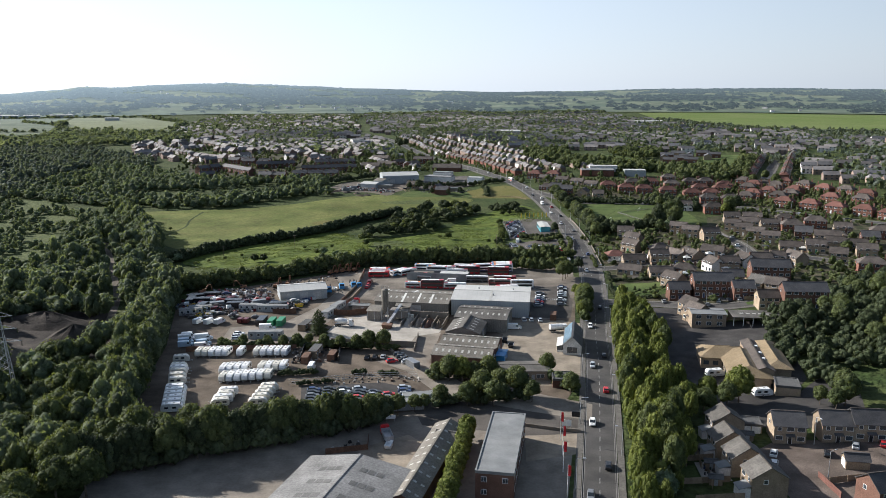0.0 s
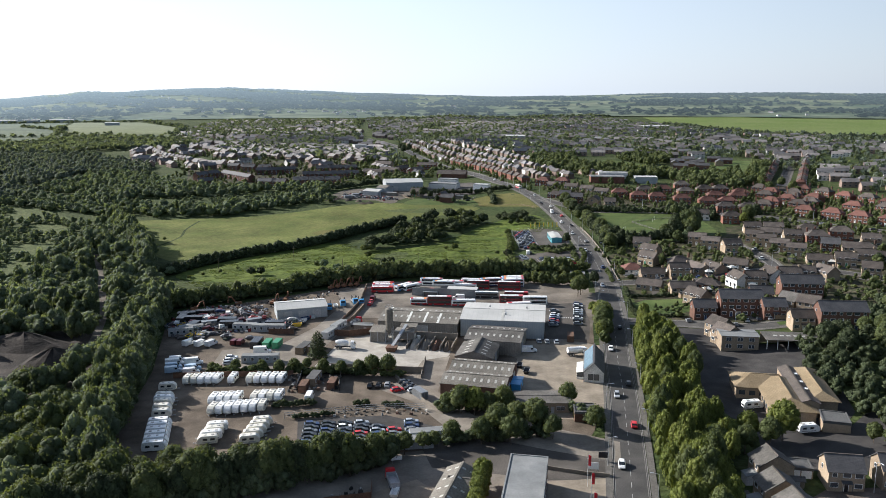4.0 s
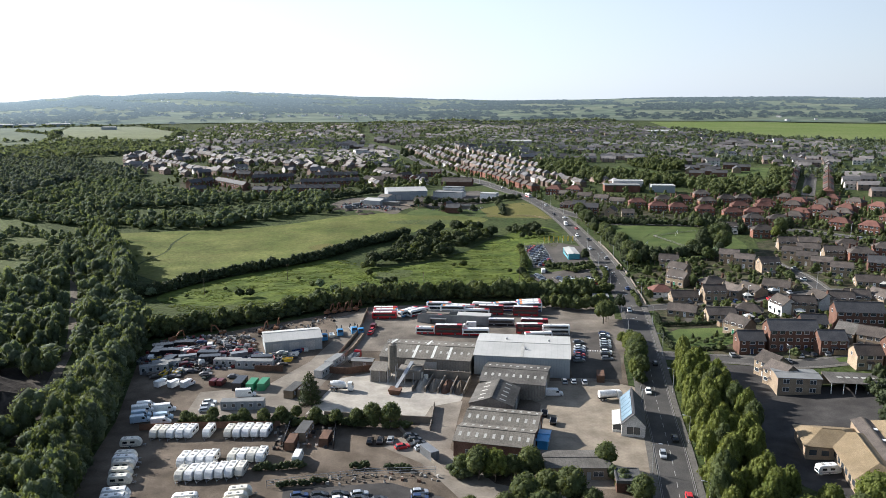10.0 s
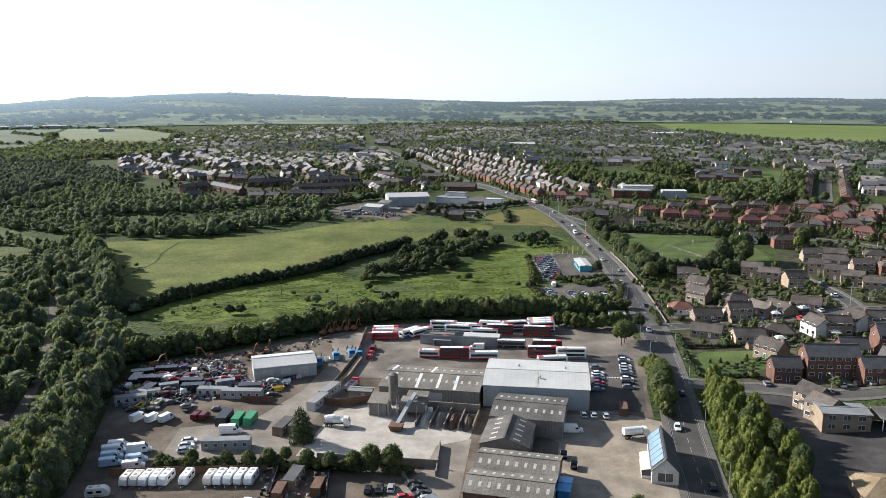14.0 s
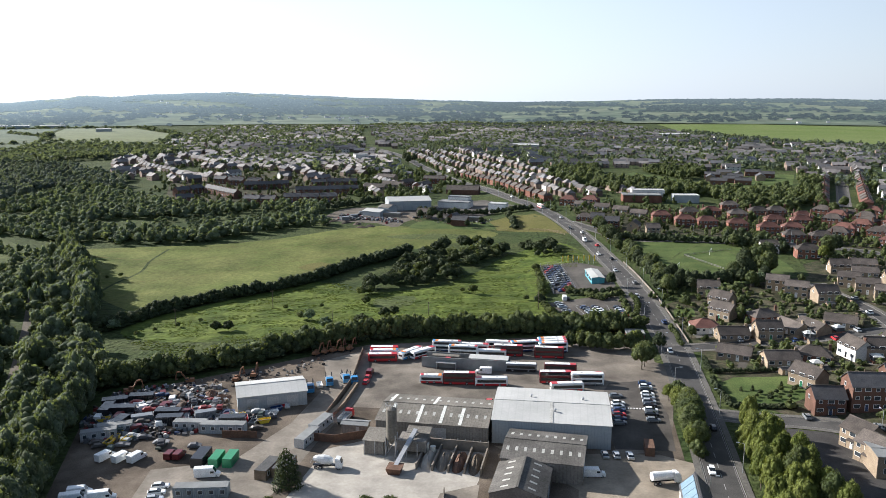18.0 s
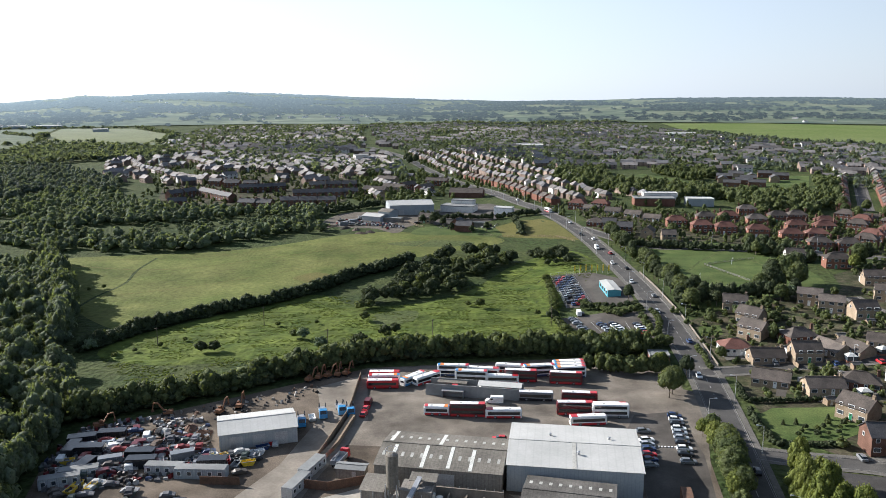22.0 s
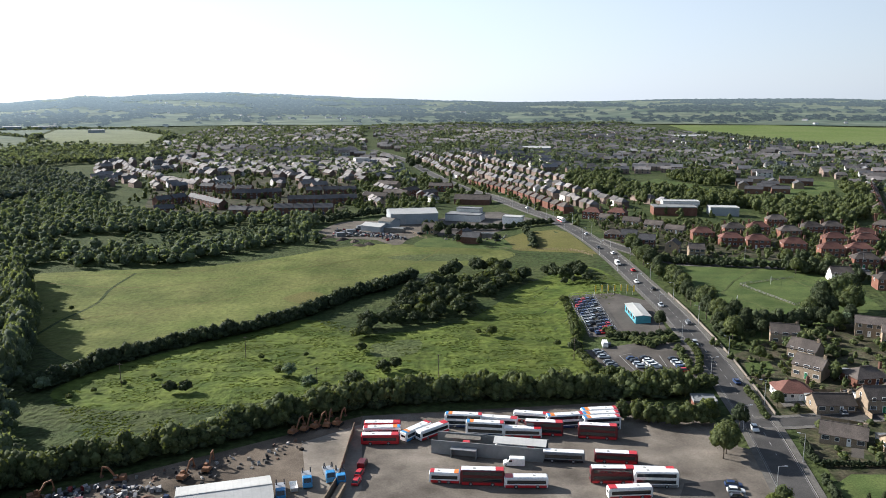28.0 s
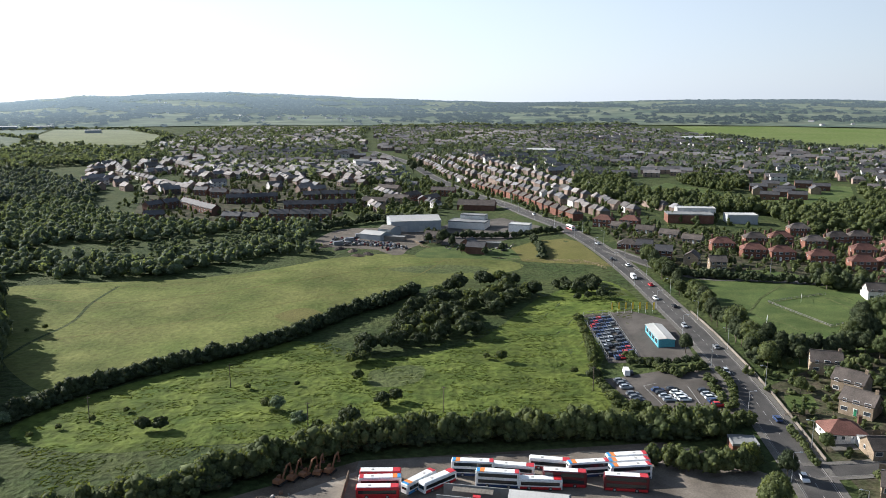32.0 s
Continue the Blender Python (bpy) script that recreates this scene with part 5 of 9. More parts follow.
# ---- works, sheds and plant ----
def shed(name, label, x, y, turn, w, d, eave, rise, roof, wall, spans=1, ridge_x=True, lights=None, doors=(), flat=False, category="building", windows=()):
    """A long building under one or more sheeted spans; lights: (rows, columns) of rooflights to a slope; doors and windows: (side, position, width, height)."""
    root = thing(name, x, y, turn, label, category)
    W, D = (w, d) if ridge_x else (d, w)
    g, r, rg, panes = Geo(), Geo(), Geo(), []
    if flat:
        g.box(-W / 2, -D / 2, -0.5, W / 2, D / 2, eave)
        r.box(-W / 2 - 0.1, -D / 2 - 0.1, eave - 0.5, W / 2 + 0.1, -D / 2 + 0.25, eave + 0.25).box(-W / 2 - 0.1, D / 2 - 0.25, eave - 0.5, W / 2 + 0.1, D / 2 + 0.1, eave + 0.25)
        r.box(-W / 2 - 0.1, -D / 2 + 0.25, eave - 0.5, -W / 2 + 0.25, D / 2 - 0.25, eave + 0.25).box(W / 2 - 0.25, -D / 2 + 0.25, eave - 0.5, W / 2 + 0.1, D / 2 - 0.25, eave + 0.25)
        r.box(-W / 2 + 0.25, -D / 2 + 0.25, eave, W / 2 - 0.25, D / 2 - 0.25, eave + 0.06)
    else:
        s = D / spans
        for k in range(spans):
            y0 = -D / 2 + k * s
            c = y0 + s / 2
            sec = [(y0, -0.5), (y0 + s, -0.5), (y0 + s, eave), (c, eave + rise), (y0, eave)]
            g.loft([[(-W / 2, p, z) for p, z in reversed(sec)], [(W / 2, p, z) for p, z in reversed(sec)]])
            o = 0.3
            for q in (-1, 1):
                slope = rise / (s / 2)
                edge = o if (q < 0 and k == 0) or (q > 0 and k == spans - 1) else 0.0
                ye, ze = c + q * (s / 2 + edge), eave - edge * slope + 0.1
                quad = [(-W / 2 - o, ye, ze), (W / 2 + o, ye, ze), (W / 2 + o, c, eave + rise + 0.1), (-W / 2 - o, c, eave + rise + 0.1)]
                r.slab(quad if q < 0 else [quad[1], quad[0], quad[3], quad[2]], 0.12)
                if lights:
                    rows, cols = lights
                    for i in range(rows):
                        for j in range(cols):
                            u = (i + 0.5) / rows
                            X, Y0 = -W / 2 + (j + 0.5) * W / cols, c + q * s / 2 * (1 - u)
                            hl = min(0.9, s / 2 * 0.2 / rows * 1.2)
                            z = lambda yy: eave + rise * (1 - abs(yy - c) / (s / 2)) + 0.13
                            a, b = Y0 - hl, Y0 + hl
                            lit = Geo().slab([(X - 0.36, a, z(a)), (X + 0.36, a, z(a)), (X + 0.36, b, z(b)), (X - 0.36, b, z(b))], 0.03)
                            panes.append(lit)
            rg.beam((-W / 2 - o, c, eave + rise + 0.14), (W / 2 + o, c, eave + rise + 0.14), 0.5, 0.12)
    holder = root
    extra = 0 if ridge_x else 90
    part("wall", g, M[wall], root, at=(0, 0, 0), turn=extra)
    top = part("roof", r, M[roof], root, at=(0, 0, 0), turn=extra)
    for lit in panes:
        part("rooflight", lit, M["skylight"], top)
    if rg.v:
        part("ridge_cap", rg, M[roof], top)
    for kind, items in (("door", doors), ("window", windows)):
        for side, pos, dw, dh, *rest in items:
            z0 = rest[0] if rest else 0.0
            h = Geo().box(-dw / 2, -0.06, z0, dw / 2, 0.06, z0 + dh)
            if kind == "door":
                for i in range(1, int(dh / 0.6)):
                    h.box(-dw / 2, -0.09, z0 + i * 0.6 - 0.03, dw / 2, -0.05, z0 + i * 0.6 + 0.03)
            else:
                h = Geo().box(-dw / 2 - 0.06, -0.06, z0 - 0.06, dw / 2 + 0.06, 0.02, z0 + dh + 0.06)
                h.use(1).box(-dw / 2, -0.075, z0, -0.04, 0, z0 + dh).box(0.04, -0.075, z0, dw / 2, 0, z0 + dh)
            spot = {"s": ((pos, -d / 2 - 0.02, 0), 0), "n": ((pos, d / 2 + 0.02, 0), 180), "w": ((-w / 2 - 0.02, pos, 0), -90), "e": ((w / 2 + 0.02, pos, 0), 90)}[side]
            part("roller_door" if kind == "door" and dw > 2 else kind, h, M["steel"] if kind == "door" else [M["white"], M["pane"]], root, at=spot[0], turn=spot[1])
    return root


depot = shed("depot_shed", "large pale grey shed with white steel roof", 42, 333, -11, 32.5, 25, 6.9, 1.0, "white_sheet", "pale_clad", doors=(("e", -4, 4.5, 5), ("e", 5, 4.5, 5), ("n", -8, 5, 5), ("n", 6, 5, 5)))
for x, y in ((-6, 4), (9, 3.5), (1, -6)):
    part("roof_vent", Geo().tube((x, y, 7.3), (x, y, 8.3), 0.3, 0.3, 8).tube((x, y, 8.3), (x, y, 8.5), 0.5, 0.1, 8), M["steel"], depot)
part("seam", Geo().slab([(-0.5, -12.7, 7.07), (0.5, -12.7, 7.07), (0.5, 0, 8.07), (-0.5, 0, 8.07)], 0.02), M["skylight"], depot, "translucent roof strip")
old = shed("old_shed", "long brown-grey shed with rows of rooflights", 9, 334.5, -13, 31.5, 20, 5.6, 1.5, "sheet", "clad", 1, True, (1, 13), doors=(("n", -6, 4, 4), ("s", 2, 4.5, 4.5)))
for x, a, b in ((-12, -9.9, -1), (-4, -9.9, -0.5), (2.5, -9.5, 0), (-14, 1, 9.5), (-1, 0, 9.5), (8, -9.9, -1)):
    zz = lambda v: 5.6 + 1.5 * (1 - abs(v) / 10) + 0.15
    part("light_strip", Geo().slab([(x - 0.45, a, zz(a)), (x + 0.45, a, zz(a)), (x + 0.45, b, zz(b)), (x - 0.45, b, zz(b))], 0.03), M["glaze"], old)
shed("workshop", "grey sheet-roofed workshop with a signboard", 36, 309.7, -16, 20.5, 18, 5.2, 1.4, "sheet_dark", "clad", 1, True, (1, 9), doors=(("e", -3, 5, 4.2),))
shed("gabled_workshop", "dark gabled workshop, roof ridge towards the yard", 27.5, 294, -16, 13, 16, 4.2, 2.2, "sheet_dark", "clad", 1, False, (1, 5), doors=(("e", 0, 4, 3.6),))
shed("double_workshop", "weathered double-span workshop with rooflights", 25.9, 270, -17, 20.5, 24, 4.6, 1.5, "sheet", "brick_dark", 2, True, (1, 9), doors=(("e", -5, 4, 3.6), ("e", 6, 4, 3.6)), windows=(("s", -6, 2, 1.2, 1.2), ("s", 0, 2, 1.2, 1.2), ("s", 6, 2, 1.2, 1.2)))
shed("blue_store", "small bright blue lean-to store", 37.8, 267.6, -17, 2.8, 7.2, 2.6, 0.3, "sky_blue", "sky_blue", doors=(("e", 0, 1.8, 2.1),))
shed("office_block", "low grey office with felt roof", 43, 251.5, -3, 16, 9.5, 3.3, 0.5, "sheet_dark", "stone", windows=(("s", -5, 2.4, 1.2, 1), ("s", 0, 2.4, 1.2, 1), ("s", 5, 2.4, 1.2, 1)), doors=(("s", 2.6, 1, 2.1),))
shed("flat_store", "small dark flat-roofed brick store", 54, 243, -8, 6, 7, 3.0, 0, "dark_felt", "brick_dark", flat=True)
lodge = shed("roadside_lodge", "steep-roofed roadside office with blue solar panels", 66, 280.5, -14, 6.5, 20, 3.6, 3.2, "slate", "render", 1, False, windows=(("s", 0, 3.6, 2.2, 0.8), ("w", -5, 2, 1.2, 1), ("w", 4, 2, 1.2, 1)))
for i in range(6):
    y0 = -9 + i * 3.1
    part("solar_panel", Geo().slab([(-3.2, y0, 3.95), (-0.5, y0, 6.6), (-0.5, y0 + 2.9, 6.6), (-3.2, y0 + 2.9, 3.95)], -0.08), M["solar"], lodge, "glazed blue-grey roof panel")
porch = thing("glazed_porch", 61.4, 279, -14, "white-framed glazed porch against the roadside office", "porch")
part("base_wall", Geo().box(-1.5, -5, -0.2, 1.5, 5, 0.8), M["render"], porch)
part("glazing", Geo().box(-1.45, -4.95, 0.8, 1.45, 4.95, 2.3), M["pane"], porch)
for k in range(6):
    part("mullion", Geo().box(-1.52, -5.02 + k * 1.98, 0.8, -1.44, -4.9 + k * 1.98, 2.35), M["white"], porch)
part("roof", Geo().slab([(-1.7, -5.2, 2.35), (1.6, -5.2, 3.1), (1.6, 5.2, 3.1), (-1.7, 5.2, 2.35)], 0.12), M["glaze"], porch, "pale translucent lean-to roof")
shed("white_shed", "white steel shed standing in the lorry yard", -42.7, 358.5, 14, 21, 13.5, 4.6, 1.3, "white_sheet", "pale_clad", doors=(("s", -6, 3.5, 3.6), ("s", 0, 3.5, 3.6), ("s", 6, 3.5, 3.6)))
shed("brick_block", "long two-storey brick block with grey felt roof", 27.5, 188.4, -13.5, 9, 34.5, 6.9, 0, "felt", "brick_dark", flat=True, windows=(("s", -2.5, 1.2, 1.2, 4.4), ("s", 2.5, 1.2, 1.2, 4.4), ("s", -2.5, 1.2, 1.2, 1.2)) + tuple(("e", -14 + i * 4, 1.6, 1.2, z) for i in range(8) for z in (1.2, 4.4)))
warehouse = shed("pale_warehouse", "broad pale sheet-roofed warehouse with dark rooflights", -13.5, 166.5, -20, 26, 32, 5.2, 2.2, "warehouse", "pale_clad", 1, False, None)
for q in (-1, 1):
    for i in range(3):
        for j in range(3):
            u, v0 = q * (3.4 + (1.4 if q > 0 else 0.6) * 1.5 + 1.3 * j * 1.6 - 2), -11 + i * 6.4 + (6 if q < 0 else 7)
            zz = lambda v: 5.2 + 2.2 * (1 - abs(v) / 13) + 0.15
            a, b = u - 0.85, u + 0.85
            part("rooflight", Geo().slab([(a, v0, zz(a)), (b, v0, zz(b)), (b, v0 + 1.9, zz(b)), (a, v0 + 1.9, zz(a))], 0.03), M["dull_light"], warehouse)
shed("long_barn", "long old shed with mottled grey roof", 8.5, 184.5, -18.5, 7.5, 42, 4.3, 1.7, "sheet", "brick_dark", 1, False, (2, 9))
shed("barn_wing", "short cross wing of an old shed", 15.5, 197.5, -18, 8.5, 6, 4.2, 1.2, "sheet_dark", "brick_dark")
wash = thing("bus_wash", 21, 387.6, -13.5, "open bus wash between two long grey screen walls", "bus wash")
part("screen_wall", Geo().box(-15, -3.3, -0.3, 15, -3.0, 3.8), M["felt"], wash, "long grey sheet screen")
part("screen_wall", Geo().box(-14.4, 2.6, -0.3, 16, 2.9, 3.8), M["felt"], wash, "long grey sheet screen")
for k in range(13):
    part("post", Geo().box(-14.8 + k * 2.45, -3.0, -0.3, -14.65 + k * 2.45, -2.85, 3.75), M["steel"], wash)
part("roof", Geo().slab([(1.5, -1.2, 3.5), (15.6, -1.2, 3.5), (15.6, 2.5, 3.9), (1.5, 2.5, 3.9)], 0.14), M["white_sheet"], wash, "pale lean-to roof")
part("low_roof", Geo().slab([(-12, 0.4, 3.2), (-2.2, 0.4, 3.2), (-2.2, 2.5, 3.4), (-12, 2.5, 3.4)], 0.12), M["sheet"], wash, "mossy grey lean-to roof")
part("gantry", Geo().beam((-6.4, -1.8, 0), (-6.4, -1.8, 3.2), 0.25).beam((-5.0, -1.8, 0), (-5.0, -1.8, 3.2), 0.25).box(-6.6, -2.2, 3.0, -4.8, -1.0, 3.5), M["red"], wash, "red washing gantry")
part("shelter", Geo().box(-9.5, -5.0, 2.3, -2.5, -3.35, 2.45).box(-9.4, -4.95, -0.3, -9.25, -3.35, 2.3).box(-2.65, -4.95, -0.3, -2.5, -3.35, 2.3), M["steel"], wash, "open steel shelter against the screen")
shed("yard_office", "small grey office with low roof", -14.5, 333.5, -13, 7.5, 3.6, 2.7, 0.4, "felt", "clad", doors=(("s", 1, 1, 2.1),))
shed("substation", "small flat-roofed brick substation by the road", 90.5, 415.5, -8, 7.0, 6.0, 3.0, 0, "felt", "brick", flat=True)
shed("kiosk", "blue and white used-car sales cabin", 96.3, 507, -3, 6.2, 20, 3.0, 0.4, "white_sheet", "teal", 1, False, windows=tuple(("w", -7 + i * 4.5, 3, 1.5, 0.9) for i in range(4)))
def hip_wing(name, label, x, y, turn, w, d, eave, rise, roof, inset):
    """A single-storey wing under a hipped tile roof with deep eaves and a row of windows on both long sides."""
    root = thing(name, x, y, turn, label, "building")
    part("wall", Geo().box(-w / 2, -d / 2, -0.5, w / 2, d / 2, eave), M["stone"], root)
    o, k = 0.7, inset
    A, R = [(-w / 2 - o, -d / 2 - o), (w / 2 + o, -d / 2 - o), (w / 2 + o, d / 2 + o), (-w / 2 - o, d / 2 + o)], [(-w / 2 + k, 0, eave + rise), (w / 2 - k, 0, eave + rise)]
    z = eave - 0.1
    part("roof", Geo().add([(*p, z) for p in A] + R + [(*p, z - 0.22) for p in A], [(0, 1, 5, 4), (1, 2, 5), (2, 3, 4, 5), (3, 0, 4), (0, 6, 7, 1), (1, 7, 8, 2), (2, 8, 9, 3), (3, 9, 6, 0), (9, 8, 7, 6)]), M[roof], root)
    part("ridge", Geo().beam(R[0], R[1], 0.3, 0.16), M[roof], root)
    for side in (-1, 1):
        for i in range(int(w / 3)):
            X = -w / 2 + 1.6 + i * 3
            part("window", Geo().box(X - 0.9, side * (d / 2 + 0.03) - 0.04, 0.9, X + 0.9, side * (d / 2 + 0.03) + 0.04, 2.3), M["pane"], root)
    return root


hip_wing("clinic_wing", "low buff-brick clinic wing with sandy hipped roof", 113, 258, -14, 15, 13, 3.6, 2.2, "buff_tile", 5)
hip_wing("clinic_wing", "low buff-brick clinic wing with sandy hipped roof", 115.5, 246, 76, 26, 12, 3.6, 2.4, "buff_tile", 4)
hip_wing("clinic_wing", "narrow buff-brick clinic wing with sandy roof", 126.8, 251, 76, 27, 7.5, 3.6, 1.8, "buff_tile", 3)
spine = shed("clinic_spine", "dark-tiled sloping roof joining the clinic wings", 121.5, 250, -14, 5.4, 30, 4.4, 0.9, "tile", "stone", 1, False)
for y in (-6, 0, 7):
    part("roof_light", Geo().box(0.6, y, 4.9, 1.6, y + 1.2, 5.25), M["white"], spine, "white domed rooflight")
shed("clinic_store", "small flat-roofed buff store", 121.5, 228.5, -20, 7, 8, 3.0, 0, "dark_felt", "stone", flat=True)
shed("office_house", "two-storey stone office with grey flat roof", 123.5, 298.5, -10, 13, 8.5, 5.4, 0.4, "felt", "stone", windows=tuple(("s", -4 + k * 4, 1.8, 1.3, z) for k in range(3) for z in (1, 3.6)))
carport = thing("car_shelter", 141, 294, -10, "long open car shelter with grey sheet roof", "shelter")
part("roof", Geo().slab([(-9.5, -4.5, 3.3), (9.5, -4.5, 3.3), (9.5, 4.5, 3.8), (-9.5, 4.5, 3.8)], 0.15), M["sheet_dark"], carport)
part("back_wall", Geo().box(-9.3, 4.1, -0.4, 9.3, 4.35, 3.6), M["stone"], carport)
for i in range(6):
    part("post", Geo().beam((-9 + i * 3.6, -4.2, -0.3), (-9 + i * 3.6, -4.2, 3.3), 0.2), M["white"], carport)
for i in range(5):
    part("rooflight", Geo().box(-6 + i * 2.4, -0.5, 3.58, -4.6 + i * 2.4, 0.7, 3.66), M["skylight"], carport)

# garage and farm beside the far junction
shed("tyre_hall", "large pale blue industrial hall", 3, 757, 8, 34, 26, 7.5, 2.2, "white_sheet", "pale_clad", doors=(("s", -8, 4, 4), ("s", 4, 4, 4)))
shed("farm_shed", "low pale farm shed with sheet roof", -22, 722, -32, 16, 12, 3.6, 1.5, "white_sheet", "pale_clad")
shed("farm_store", "pale gabled farm store", -13, 733, -32, 10, 12, 5, 1.6, "sheet", "pale_clad")
shed("low_store", "low flat-roofed farm store", -9, 716, -20, 14, 5, 2.8, 0.3, "felt", "clad")
shed("showroom", "flat-roofed white showroom beside the junction", 42, 762, -20, 26, 15, 5.0, 0, "felt", "render", flat=True)
shed("showroom_upper", "upper flat-roofed white storey set back", 46, 770, -20, 18, 8, 8.0, 0, "felt", "render", flat=True)
shed("filling_station", "wide white canopy of a filling station", 75, 742, -20, 14, 9, 4.8, 0, "white_sheet", "white", flat=True)
shed("club_house", "dark-roofed hall near the junction", 55, 850, -14, 30, 14, 4.5, 3.5, "tile", "brick_dark")
shed("stone_barn", "stone barn with dark slate roof", 40, 678, -20, 11, 8, 4.2, 2.8, "slate", "brick_dark")
shed("flat_cabin", "flat-roofed grey cabin behind a hedge", 52, 694, -8, 9, 4, 2.8, 0, "felt", "clad", flat=True)
shed("school_hall", "red-brick school with grey roofs", 190, 742, -8, 30, 15, 6.0, 0, "felt", "brick", flat=True)
shed("school_wing", "white flat-topped school wing", 199, 755, -8, 26, 10, 8.0, 0, "white_sheet", "render", flat=True)
shed("school_block", "grey school block with pale roof", 226, 742, -8, 20, 12, 6.0, 0, "white_sheet", "pale_clad", flat=True)
for x, y, a in ((320, 926, -20), (340, 945, -20), (346, 921, 70), (322, 884, -20), (368, 938, -20), (358, 897, 70), (326, 864, -20), (304, 868, -25), (334, 902, -20), (310, 905, 70), (372, 914, -20)):
    shed("estate_house", "low grey-roofed house beside a green", x, y, a, 15, 8.5, 4.6, 2.4, "slate", "stone" if (x + y) % 2 else "brick_dark", windows=(("s", -4, 1.8, 1.3, 1.0), ("s", 3, 1.8, 1.3, 1.0)))
shed("block_tall", "white flat-roofed block among far terraces", -58, 1205, 12, 18, 22, 10, 0, "felt", "render", flat=True)
for x, y, a, c in ((-27, 868, -25, "stone"), (-10, 886, -25, "stone"), (2, 905, 60, "brick"), (18, 884, 60, "brick"), (-18, 960, -30, "stone"), (32, 940, -15, "brick")):
    shed("flats", "tan-brick block of small flats with brown roof", x, y, a, 22, 9, 5.6, 2.6, "tile", c, windows=tuple(("s", -8 + k * 4, 1.8, 1.3, z) for k in range(5) for z in (1, 3.7)))

# mixing plant
plant_t = thing("mixing_plant", -4, 318, -13, "dusty grey concrete mixing plant with a silo", "plant")
part("silo", Geo().tube((0, 0, 5), (0, 0, 13), 1.45, 1.45, 16).tube((0, 0, 3.2), (0, 0, 5), 0.4, 1.45, 16).tube((0, 0, 13), (0, 0, 13.5), 1.45, 0.5, 16), M["sheet"], plant_t, "tall dusty steel silo")
g = Geo()
for a in (-1.3, 1.3):
    for b in (-1.3, 1.3):
        g.beam((a, b, 0), (a, b, 6), 0.22)
    g.beam((a, -1.3, 0.4), (a, 1.3, 4.6), 0.12).beam((-1.3, a, 0.4), (1.3, a, 4.6), 0.12)
part("silo_legs", g, M["steel"], plant_t)
g = Geo()
for i in range(10):
    z = 13.4
    a, b = i * 0.6283, (i + 1) * 0.6283
    g.beam((1.5 * math.cos(a), 1.5 * math.sin(a), z), (1.5 * math.cos(a), 1.5 * math.sin(a), z + 1.0), 0.06)
    g.beam((1.5 * math.cos(a), 1.5 * math.sin(a), z + 1), (1.5 * math.cos(b), 1.5 * math.sin(b), z + 1), 0.06)
part("guard_rail", g, M["steel"], plant_t)
part("mixer_house", Geo().box(-7.5, -1.2, 0, -2, 5.5, 4.2, 0.1).box(1.6, -0.5, 1.5, 9.5, 5.5, 4.4, 0.1), M["clad"], plant_t, "dusty clad mixer house")
part("house_roof", Geo().slab([(-7.8, -1.6, 4.2), (-1.7, -1.6, 4.2), (-1.7, 5.8, 4.9), (-7.8, 5.8, 4.9)], 0.1).slab([(3.4, 2.5, 5.6), (10, 2.5, 5.6), (10, 6, 6.1), (3.4, 6, 6.1)], 0.12), M["sheet"], plant_t)
part("conveyor", Geo().beam((3.2, -10, 1.0), (6.0, 3.0, 6.0), 1.0, 0.5).beam((3.2, -10, 1.5), (6.0, 3.0, 6.5), 1.2, 0.12), M["steel"], plant_t, "inclined conveyor")
part("hopper", Geo().box(1.8, -11.6, 0, 4.8, -8.6, 1.8, -0.5), M["rust"], plant_t, "rusty feed hopper")
for i in range(6):
    part("frame_post", Geo().beam((-7.2 + i * 2.9, -1.5, 0), (-7.2 + i * 2.9, -1.5, 4.2), 0.2), M["steel"], plant_t)
part("tank", Geo().tube((9, 1.5, 0), (9, 1.5, 3.2), 1.0, 1.0, 12).tube((11, 1.5, 0), (11, 1.5, 2.6), 0.8, 0.8, 12), M["cream"], plant_t)


def heap(name, label, x, y, turn, rx, ry, h, mat, seed):
    """A loose heap of material."""
    g, n, m = Geo(), 20, 6
    rings = []
    for k in range(m + 1):
        u = k / m
        ringp = []
        for i in range(n):
            a = 6.2832 * i / n
            q = 1 + 0.16 * noise.noise(Vector((math.cos(a) * 1.5, math.sin(a) * 1.5, seed + u * 2)))
            f = (1 - u) * q
            ringp.append((math.cos(a) * rx * f, math.sin(a) * ry * f, h * (1 - (1 - u) ** 1.25) * (1 + 0.1 * math.sin(i * 2.1 + seed)) - 0.15 * (k == 0)))
        rings.append(ringp)
    g.loft(rings)
    ob = new(name, g.mesh(name, M[mat]))
    ob.matrix_basis = pose(x, y, ground(x, y) + 0.03, 0, 0, turn)
    return tagged(ob, label, "heap")


